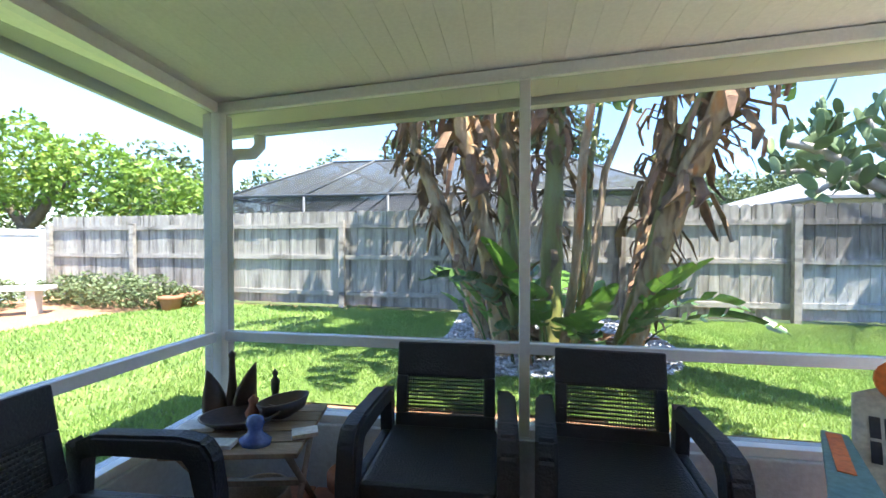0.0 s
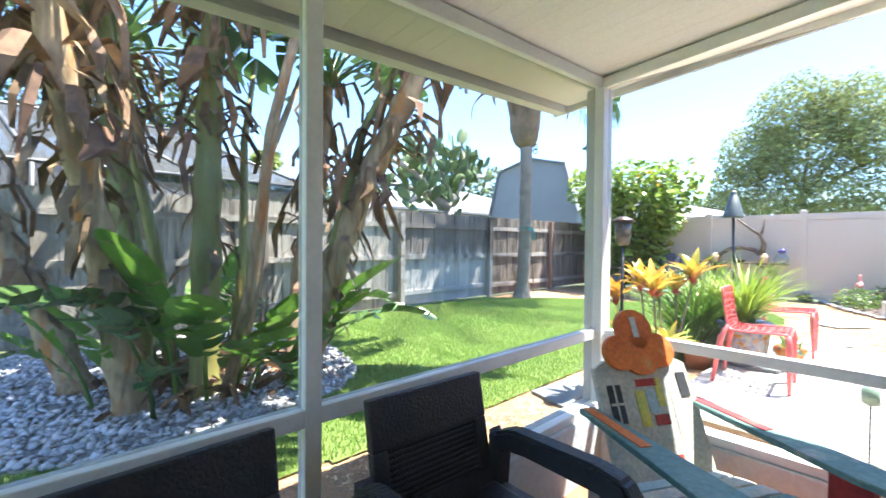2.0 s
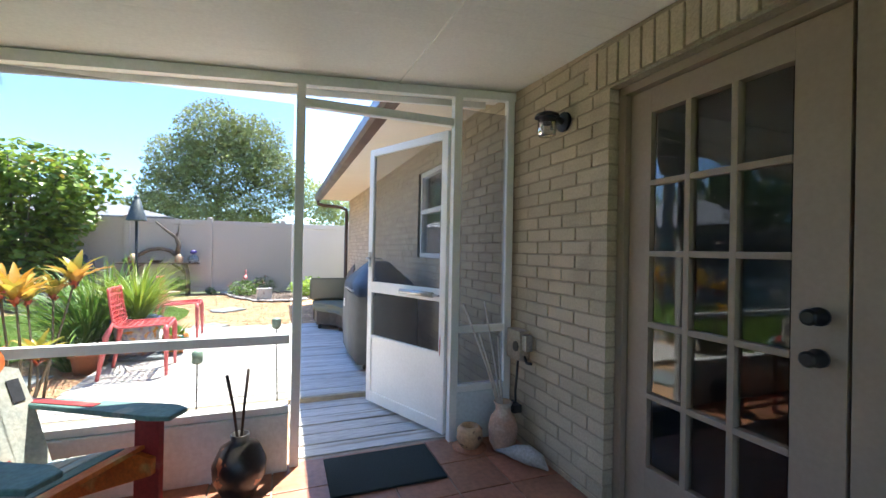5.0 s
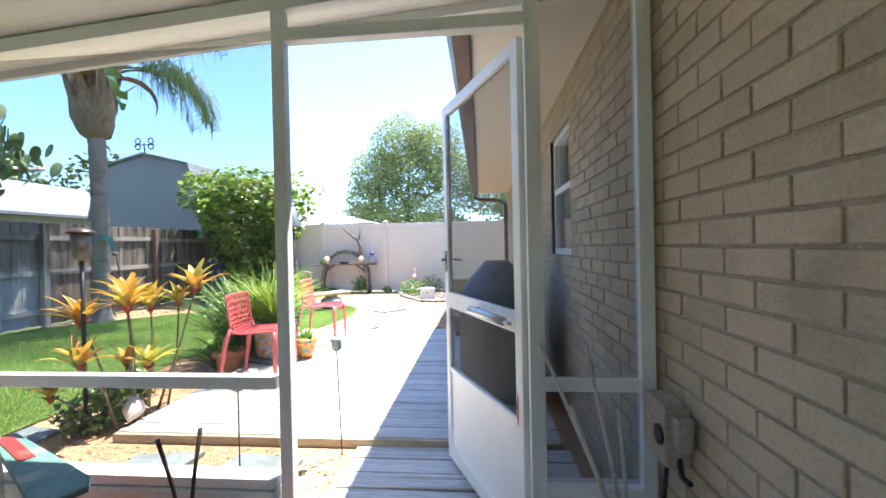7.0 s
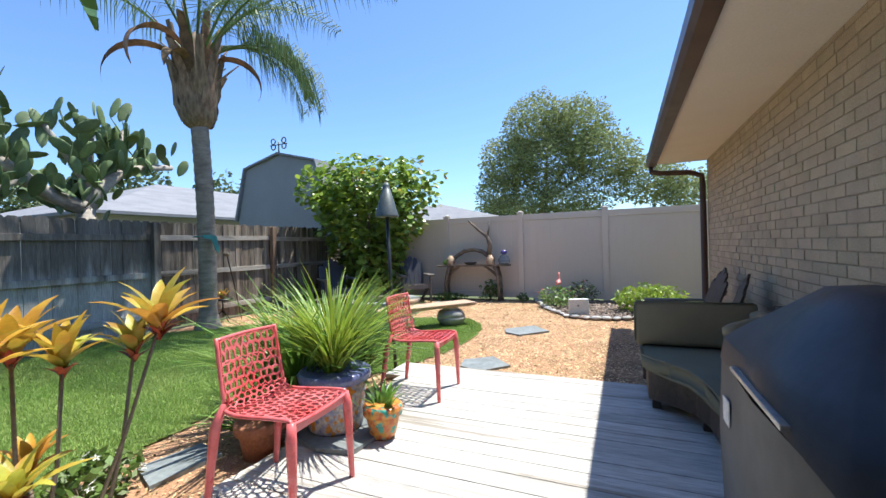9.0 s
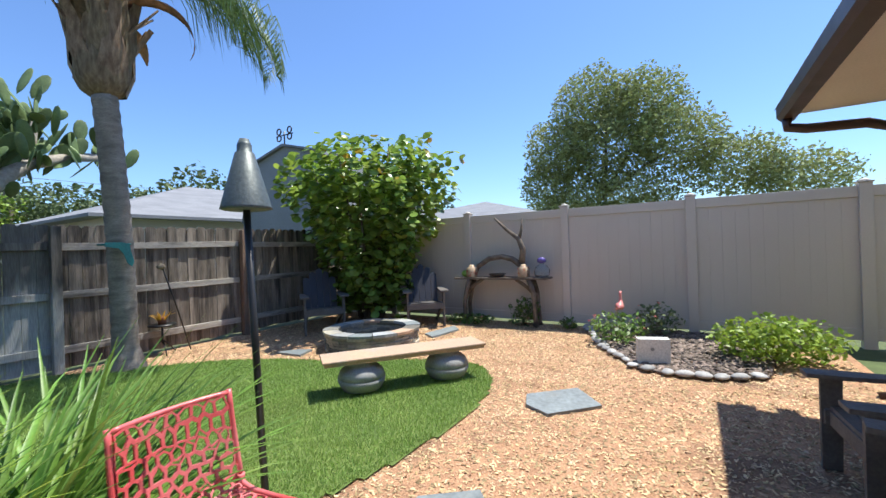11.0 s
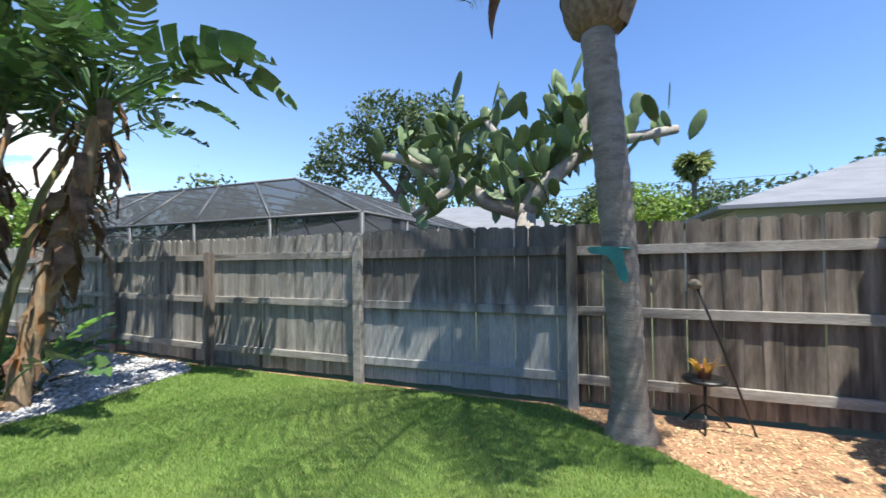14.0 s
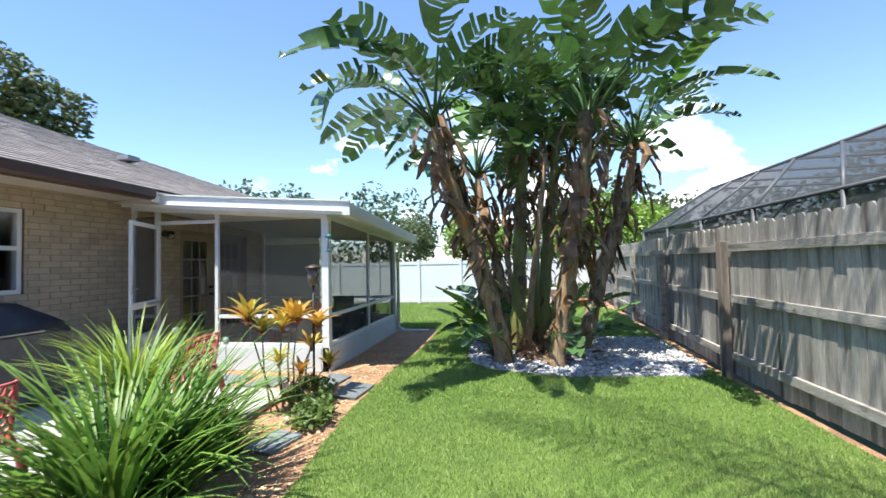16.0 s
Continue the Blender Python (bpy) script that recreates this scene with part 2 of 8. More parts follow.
CHIP = surface("wood_chip", (0.60, 0.385, 0.255), (0.44, 0.26, 0.155), 0.9, 3, bump=0.2, vary=0.55, fine=0.15)
FAR_GROUND = surface("distant_turf", (0.07, 0.11, 0.03), (0.1, 0.1, 0.05), 0.95, 0.2, bump=0.3, bscale=8)
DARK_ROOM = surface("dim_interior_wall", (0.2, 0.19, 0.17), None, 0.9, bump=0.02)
DOOR_TAN = surface("taupe_door_paint", (0.34, 0.265, 0.2), (0.31, 0.24, 0.182), 0.5, 2, bump=0.04, fine=0.05)
PANE = glass("window_glass")
BLACK = surface("black_metal", (0.012, 0.012, 0.013), (0.018, 0.018, 0.018), 0.4, bump=0.05)
STEEL = surface("dull_steel", (0.45, 0.46, 0.46), (0.36, 0.37, 0.37), 0.4, 6, metal=0.9, bump=0.05)
ROOF_GREY = surface("pale_grey_roof", (0.24, 0.245, 0.26), (0.19, 0.195, 0.21), 0.9, 1.2, (1, 1, 6), bump=0.2, bscale=30)
SHED_GREY = surface("grey_shed_siding", (0.28, 0.29, 0.30), (0.25, 0.26, 0.27), 0.85, 1, bump=0.08, bscale=30)


# ---- building helpers ----
def part(name, bm, material, parent=None, label=""):
    """One mesh object from a bmesh, under a thing or a part."""
    me = bpy.data.meshes.new(name)
    bm.to_mesh(me); bm.free()
    return link(name, me, material, parent, label)


def link(name, me, material, parent=None, label=""):
    if material and not me.materials:
        me.materials.append(material)
    ob = new(name, me)
    if parent:
        ob.parent = parent
    if label:
        ob["label"] = label
    return ob


def thing(name, label, category, group="", kind="", at=None):
    e = new(name)
    e.empty_display_size = 0.1
    if at is not None:
        e.matrix_basis = at
    return tagged(e, label, category, group, kind)


def box(bm, x0, y0, z0, x1, y1, z1, bevel=0.0, m=None):
    q = bmesh.new() if bevel else bm
    vs = [q.verts.new((x, y, z)) for x in (x0, x1) for y in (y0, y1) for z in (z0, z1)]
    for f in ((0, 1, 3, 2), (4, 6, 7, 5), (0, 4, 5, 1), (2, 3, 7, 6), (0, 2, 6, 4), (1, 5, 7, 3)):
        q.faces.new([vs[i] for i in f])
    if bevel:
        bmesh.ops.bevel(q, geom=q.edges[:], offset=bevel, segments=2, affect="EDGES", profile=0.6)
        merge(bm, q, m)
        return
    if m is not None:
        for v in vs:
            v.co = m @ v.co


def merge(bm, q, m=None):
    idx = {}
    for v in q.verts:
        idx[v] = bm.verts.new(m @ v.co if m is not None else v.co)
    for f in q.faces:
        nf = bm.faces.new([idx[v] for v in f.verts]); nf.smooth = f.smooth
    q.free()


def boxed(name, material, parent, *c, bevel=0.0, label=""):
    bm = bmesh.new(); box(bm, *c, bevel=bevel)
    return part(name, bm, material, parent, label)


def tube(bm, path, radii, sides=8, cap=True, squash=1.0):
    """A round bar along points, with a radius at each."""
    path = [Vector(p) for p in path]
    if not hasattr(radii, "__len__"):
        radii = [radii] * len(path)
    rings, side = [], None
    for i, p in enumerate(path):
        d = (path[min(i + 1, len(path) - 1)] - path[max(i - 1, 0)])
        d = d.normalized() if d.length > 1e-9 else Vector((0, 0, 1))
        if side is None:
            side = d.orthogonal().normalized()
        side = (side - d * side.dot(d)).normalized()
        up = d.cross(side)
        rings.append([bm.verts.new(p + (side * math.cos(a) + up * math.sin(a) * squash) * radii[i]) for a in (2 * math.pi * k / sides for k in range(sides))])
    for a, b in zip(rings, rings[1:]):
        for k in range(sides):
            f = bm.faces.new((a[k], a[(k + 1) % sides], b[(k + 1) % sides], b[k])); f.smooth = True
    if cap:
        bm.faces.new(rings[0][::-1]); bm.faces.new(rings[-1])


def lathe(bm, profile, sides=24, center=(0, 0, 0), wobble=0.0):
    """A turned shape from (radius, height) pairs."""
    rings = []
    for r, z in profile:
        rings.append([bm.verts.new((center[0] + r * (1 + wobble * math.sin(3 * a + z * 9)) * math.cos(a), center[1] + r * (1 + wobble * math.cos(2 * a)) * math.sin(a), center[2] + z)) for a in (2 * math.pi * k / sides for k in range(sides))])
    for a, b in zip(rings, rings[1:]):
        for k in range(sides):
            f = bm.faces.new((a[k], a[(k + 1) % sides], b[(k + 1) % sides], b[k])); f.smooth = True
    if profile[0][0] > 0.001:
        bm.faces.new(rings[0][::-1])
    if profile[-1][0] > 0.001:
        bm.faces.new(rings[-1])


def prism(bm, outline, axis, a, b):
    """An outline of 2D points drawn out along an axis from a to b."""
    def at(u, v, w):
        return {"x": (w, u, v), "y": (u, w, v), "z": (u, v, w)}[axis]
    lo = [bm.verts.new(at(u, v, a)) for u, v in outline]
    hi = [bm.verts.new(at(u, v, b)) for u, v in outline]
    bm.faces.new(lo[::-1]); bm.faces.new(hi)
    k = len(outline)
    for i in range(k):
        bm.faces.new((lo[i], lo[(i + 1) % k], hi[(i + 1) % k], hi[i]))


def arrays_mesh(name, verts, faces, smooth=False):
    """A mesh from numpy arrays of points and equal-sided faces."""
    me = bpy.data.meshes.new(name)
    nv, (nf, k) = len(verts), faces.shape
    me.vertices.add(nv); me.vertices.foreach_set("co", verts.astype(np.float32).ravel())
    me.loops.add(nf * k); me.loops.foreach_set("vertex_index", faces.astype(np.int32).ravel())
    me.polygons.add(nf)
    me.polygons.foreach_set("loop_start", np.arange(0, nf * k, k, dtype=np.int32))
    me.polygons.foreach_set("loop_total", np.full(nf, k, dtype=np.int32))
    if smooth:
        me.polygons.foreach_set("use_smooth", np.ones(nf, dtype=bool))
    me.update(calc_edges=True)
    me.validate()
    return me


def turns(yaw, tilt, roll):
    """Rotation matrices Rz(yaw) Rx(tilt) Ry(roll) for arrays of angles."""
    cy, sy, ct, st, cr, sr = np.cos(yaw), np.sin(yaw), np.cos(tilt), np.sin(tilt), np.cos(roll), np.sin(roll)
    o, e = np.zeros_like(cy), np.ones_like(cy)
    rz = np.stack([cy, -sy, o, sy, cy, o, o, o, e], -1).reshape(-1, 3, 3)
    rx = np.stack([e, o, o, o, ct, -st, o, st, ct], -1).reshape(-1, 3, 3)
    ry = np.stack([cr, o, sr, o, e, o, -sr, o, cr], -1).reshape(-1, 3, 3)
    return rz @ rx @ ry


def scattered(name, shape, faces, places, rot, size, smooth=False):
    """Copies of a small shape, joined into one mesh."""
    shape, faces, size = np.array(shape, float), np.array(faces), np.asarray(size, float)
    if size.ndim == 1:
        size = size[:, None]
    v = np.einsum("nij,nkj->nki", rot, shape[None] * size[:, None, :]) + places[:, None, :]
    f = faces[None] + (np.arange(len(places)) * len(shape))[:, None, None]
    return arrays_mesh(name, v.reshape(-1, 3), f.reshape(-1, faces.shape[1]), smooth)


def inside(px, py, poly):
    """Which of the points lie within a polygon."""
    hit = np.zeros(len(px), bool)
    for (x0, y0), (x1, y1) in zip(poly, poly[1:] + poly[:1]):
        c = (y0 > py) != (y1 > py)
        hit ^= c & (px < (x1 - x0) * (py - y0) / ((y1 - y0) or 1e-9) + x0)
    return hit


def lay(x, y):
    """Height of the ground: level round the house, falling gently to the west."""
    u = np.clip((-1.5 - np.asarray(x, float)) / 8.0, 0, 1)
    w = np.clip((7.5 - np.asarray(y, float)) / 4.5, 0, 1)
    return -0.30 * u * u * (3 - 2 * u) * w


def fence_y(x):
    return 8.1 + max(0.0, (2.2 - x)) * 0.074


rng = np.random.default_rng(7)

# ---- ground, lawn, beds ----
LAWN_EDGE = [(-9.55, -6.0), (-3.62, -6.0), (-3.62, 0.25), (-1.0, 0.25), (-1.0, 3.85), (-0.5, 4.02), (1.4, 4.04), (2.8, 3.93),
             (4.2, 3.95), (5.0, 4.03), (5.6, 4.12), (6.2, 3.8), (7.0, 3.3), (7.7, 3.12), (8.5, 3.04), (9.1, 3.1), (9.5, 3.25),
             (9.86, 3.53), (9.95, 3.95), (9.72, 4.55), (9.42, 5.02), (9.27, 5.42), (9.1, 6.0), (8.75, 6.65), (8.2, 7.22), (7.75, 7.6),
             (7.4, 7.98), (5.0, 7.99), (2.2, 8.0), (-2.2, 8.28), (-4.6, 8.4), (-5.1, 8.0), (-5.9, 7.1), (-6.3, 5.9), (-7.5, 5.4), (-9.55, 5.1)]
ROCK_BED = [(0.05, 8.05), (0.1, 6.5), (-0.05, 5.15), (0.6, 4.84), (1.7, 4.86), (2.15, 4.97), (2.55, 5.35), (2.78, 6.2), (2.72, 6.9), (2.62, 7.75), (2.2, 8.0)]
BARK_BED = [(12.55, 2.98), (11.6, 2.65), (11.05, 2.4), (10.75, 2.2), (10.45, 2.02), (10.36, 1.8), (10.36, 1.5), (10.42, 1.2), (10.6, 0.9), (12.55, 0.5)]


def sheet(name, x0, x1, y0, y1, step, lift, material, label, category, poly=None):
    nx, ny = int((x1 - x0) / step) + 1, int((y1 - y0) / step) + 1
    gx, gy = np.meshgrid(np.linspace(x0, x1, nx), np.linspace(y0, y1, ny), indexing="ij")
    z = lay(gx, gy) + lift
    v = np.stack([gx, gy, z], -1).reshape(-1, 3)
    i = np.arange(nx * ny).reshape(nx, ny)
    f = np.stack([i[:-1, :-1], i[1:, :-1], i[1:, 1:], i[:-1, 1:]], -1).reshape(-1, 4)
    if poly:
        c = v[f].mean(1)
        f = f[inside(c[:, 0], c[:, 1], poly)]
    ob = link(name, arrays_mesh(name, v, f, True), material)
    return tagged(ob, label, category, kind="structure")


def flat_poly(name, outline, z0, z1, material, parent=None, label=""):
    bm = bmesh.new(); prism(bm, outline, "z", z0, z1)
    bmesh.ops.triangulate(bm, faces=[f for f in bm.faces if len(f.verts) > 4])
    return part(name, bm, material, parent, label)


def ground_sheet():
    """One sheet that reaches the horizon, with the yard's fall in it."""
    gx = np.concatenate([[-1500, -400, -120, -50, -25], np.arange(-14, 16.1, 0.5), [25, 50, 120, 400, 1500]])
    gy = np.concatenate([[-1500, -400, -120, -50, -20], np.arange(-8, 12.1, 0.5), [20, 50, 120, 400, 1500]])
    a, b = np.meshgrid(gx, gy, indexing="ij")
    v = np.stack([a, b, lay(a, b) - 0.07], -1).reshape(-1, 3)
    i = np.arange(len(gx) * len(gy)).reshape(len(gx), len(gy))
    f = np.stack([i[:-1, :-1], i[1:, :-1], i[1:, 1:], i[:-1, 1:]], -1).reshape(-1, 4)
    tagged(link("ground", arrays_mesh("ground", v, f, True), FAR_GROUND), "distant turf and soil around the yard", "ground", kind="structure")


ground_sheet()
sheet("mulch_bed", -9.6, 12.62, 0.02, 8.95, 0.14, -0.015, MULCH, "orange wood-chip mulch bed around the lawn", "ground", [(-9.6, 0.02), (12.62, 0.02), (12.62, 8.14), (2.2, 8.14), (-9.6, 8.98)])
sheet("lawn", -9.6, 10.1, -6.0, 8.6, 0.05, 0.0, LAWN, "bright green mown lawn", "ground", LAWN_EDGE)


def grass():
    """Upright blades all over the lawn, finest where one walks past."""
    blade = [(-0.5, 0, 0), (0.5, 0, 0), (0.1, 0.25, 1.0)]
    sets = []
    for (x0, x1, y0, y1), n, h, w in (((3.5, 10.0, 3.0, 8.0), 300000, 0.03, 0.0055), ((-2.0, 3.6, 3.0, 8.4), 160000, 0.034, 0.008), ((-9.6, -1.0, -6, 8.5), 90000, 0.05, 0.02)):
        x, y = rng.uniform(x0, x1, n), rng.uniform(y0, y1, n)
        keep = inside(x, y, LAWN_EDGE) & ~inside(x, y, ROCK_BED)
        x, y = x[keep], y[keep]
        k = len(x)
        rot = turns(rng.uniform(0, 6.28, k), rng.normal(0, 0.35, k), rng.normal(0, 0.3, k))
        hh = h * rng.uniform(0.6, 1.25, k)
        size = np.stack([np.full(k, w) * rng.uniform(0.7, 1.3, k), hh, hh], -1)
        sets.append((np.stack([x, y, lay(x, y)], -1), rot, size))
    p, r, s = (np.concatenate([q[i] for q in sets]) for i in range(3))
    ob = link("grass", scattered("grass", blade, [(0, 1, 2)], p, r, s), GRASS)
    tagged(ob, "short bright green grass blades covering the lawn", "grass", kind="stuff")


grass()


def chips():
    """Loose wood chips over the beds beside the walk."""
    flake = [(-0.5, -0.3, 0), (0.5, -0.22, 0.05), (0.45, 0.3, 0.0), (-0.4, 0.25, 0.08), (0, 0, 0.3)]
    faces = [(0, 1, 4), (1, 2, 4), (2, 3, 4), (3, 0, 4)]
    x, y = np.concatenate([rng.uniform(5.5, 12.6, 90000), rng.uniform(1.5, 7.4, 18000)]), np.concatenate([rng.uniform(0.1, 8.05, 90000), rng.uniform(1.4, 4.4, 18000)])
    keep = ~inside(x, y, LAWN_EDGE) & ~inside(x, y, BARK_BED) & ~((x > 3.6) & (x < 7.05) & (y < 3.15)) & ~((x < 2.72) & (y < 3.1)) & ~((x < 3.7) & (y < 1.45))
    x, y = x[keep], y[keep]; k = len(x)
    size = rng.uniform(0.014, 0.04, k)[:, None] * np.array([[1.0, 0.62, 0.5]])
    ob = link("wood_chips", scattered("wood_chips", flake, faces, np.stack([x, y, np.full(k, -0.012)], -1), turns(rng.uniform(0, 6.28, k), rng.normal(0, 0.3, k), rng.normal(0, 0.3, k)), size), CHIP)
    tagged(ob, "loose orange and tan wood chips on the beds", "mulch", kind="stuff")


chips()


# ---- timber fence ----
def timber_fence():
    fence = thing("wooden_fence", "weathered grey timber privacy fence with dog-eared pickets and posts", "fence")
    posts = [9.94, 7.51, 5.07, 2.63, 0.2, -2.2, -4.65, -7.1, -9.5]
    tops = [1.76, 1.77, 1.74, 1.60, 1.5, 1.62, 1.62, 1.62, 1.62]
    bm = bmesh.new(); box(bm, -0.05, -0.09, -0.08, 0.05, 0.0, 1.0, bevel=0.006)
    post_me = bpy.data.meshes.new("post"); bm.to_mesh(post_me); bm.free()
    for i, (x, h) in enumerate(zip(posts, tops)):
        mt = FENCE_POST if i == 0 else FENCE_BROWN if i == 3 else (FENCE_BLUE if i == 1 else FENCE_RAIL)
        me = post_me.copy(); me.materials.append(mt)
        p = new("post", me); p.parent = fence
        z = float(lay(x, fence_y(x)))
        p.matrix_basis = pose(x, fence_y(x) - 0.04, z, 0, random.uniform(-0.8, 0.8), 0) @ Matrix.Diagonal((1, 1, h, 1))
    bays = list(zip([12.55] + posts, posts))
    w, gap, t = 0.138, 0.003, 0.017
    shapes = {}
    for k, mt in enumerate((FENCE, FENCE_BLUE, FENCE_BROWN)):
        bm = bmesh.new()
        prism(bm, [(-w / 2, 0), (w / 2, 0), (w / 2, 1.72), (w / 2 - 0.03, 1.755), (-w / 2 + 0.03, 1.755), (-w / 2, 1.72)], "y", 0, t)
        me = bpy.data.meshes.new("picket"); bm.to_mesh(me); bm.free(); me.materials.append(mt)
        shapes[k] = me
    for b, (xe, xw) in enumerate(bays):
        k = {0: 2, 1: 2, 2: 1}.get(b, 0)
        y0, y1 = fence_y(xe), fence_y(xw)
        ang = math.degrees(math.atan2(y0 - y1, xe - xw))
        length = math.hypot(xe - xw, y0 - y1)
        n = int(length / (w + gap))
        for j in range(n):
            u = (j + 0.5) / n
            x, y = xe + (xw - xe) * u, y0 + (y1 - y0) * u
            p = new("picket", shapes[k]); p.parent = fence
            p.matrix_basis = pose(x, y + random.uniform(-0.003, 0.003), float(lay(x, y)) + 0.04 + random.uniform(-0.012, 0.012), random.uniform(-0.3, 0.3), random.uniform(-0.35, 0.35), ang)
        for z, mt in ((1.52, FENCE_BLUE if k == 1 else FENCE_RAIL), (0.93, FENCE_BLUE if k == 1 else FENCE_RAIL), (0.26, FENCE_BLUE if k == 1 else FENCE_RAIL)):
            bm = bmesh.new(); box(bm, 0.05, -0.042, -0.045, length - 0.05, -0.002, 0.045, bevel=0.004)
            r = part("rail", bm, mt, fence)
            r.matrix_basis = pose(xw, y1, z + float(lay(xw, y1)), 0, random.uniform(-0.35, 0.35), ang)
    return fence


timber_fence()


# ---- vinyl fences ----
def vinyl_fence(name, material, label, x, ys, height, face, base=0.0):
    fence = thing(name, label, "fence")
    for y in ys:
        bm = bmesh.new()
        box(bm, x - 0.063, y - 0.063, base - 0.08, x + 0.063, y + 0.063, base + height + 0.03, bevel=0.006)
        post = part("post", bm, material, fence)
        bm = bmesh.new()
        box(bm, x - 0.075, y - 0.075, base + height + 0.032, x + 0.075, y + 0.075, base + height + 0.05, bevel=0.005)
        lathe(bm, [(0.075, 0), (0.03, 0.03), (0.0, 0.035)], 4, (x, y, base + height + 0.05))
        part("cap", bm, material, post)
    for a, b in zip(ys, ys[1:]):
        lo, hi = min(a, b) + 0.063, max(a, b) - 0.063
        for z0, z1 in ((0.03, 0.17), (height - 0.14, height - 0.005)):
            boxed("rail", material, fence, x - 0.03, lo, base + z0, x + 0.03, hi, base + z1, bevel=0.006)
        n = max(1, round((hi - lo) / 0.155)); wd = (hi - lo) / n
        for j in range(n):
            boxed("panel", material, fence, x - 0.011, lo + j * wd + 0.0003, base + 0.172, x + 0.011, lo + (j + 1) * wd - 0.0003, base + height - 0.142, bevel=0.0012)
    return fence


vinyl_fence("vinyl_fence", VINYL, "beige vinyl privacy fence with capped posts", 12.66, [8.1, 6.92, 5.12, 3.3, 1.5, -0.32, -2.14, -3.96, -5.8], 1.92, -1)
vinyl_fence("vinyl_fence", VINYL_WHITE, "white vinyl privacy fence at the far end of the lawn", -9.75, [8.9, 7.1, 5.27, 3.44, 1.61, -0.22, -2.05, -3.9, -5.7], 1.8, 1, -0.29)


# ---- deck and walkway ----
def deck():
    d = thing("deck", "low whitewashed timber deck with grey weathered boards", "deck")
    for k, (x0, x1) in enumerate([(3.68 + 0.1425 * i, 3.68 + 0.1425 * i + 0.138) for i in range(24)]):
        y1 = 3.10 + (0.18 if k > 20 else 0.0) + random.uniform(-0.008, 0.008)
        boxed("board", DECK, d, x0, 0.16, 0.008, x1, y1, 0.045 + random.uniform(-0.002, 0.002), bevel=0.004)
    boxed("fascia", DECK_EDGE, d, 3.64, 0.16, -0.09, 3.676, 3.1, 0.04, bevel=0.004)
    boxed("fascia", DECK_EDGE, d, 3.68, 3.03, -0.09, 7.1, 3.07, 0.004, bevel=0.004)
    boxed("fascia", DECK_EDGE, d, 7.06, 0.16, -0.09, 7.09, 3.02, 0.004, bevel=0.004)
    w = thing("boardwalk", "grey painted timber boardwalk with gapped worn boards", "boardwalk")
    x = 2.74
    while x < 3.55:
        boxed("board", DECK, w, x, 0.12, -0.03, x + 0.138, 1.42 + random.uniform(-0.01, 0.01), 0.004 + random.uniform(-0.004, 0.002), bevel=0.004)
        x += 0.152


deck()


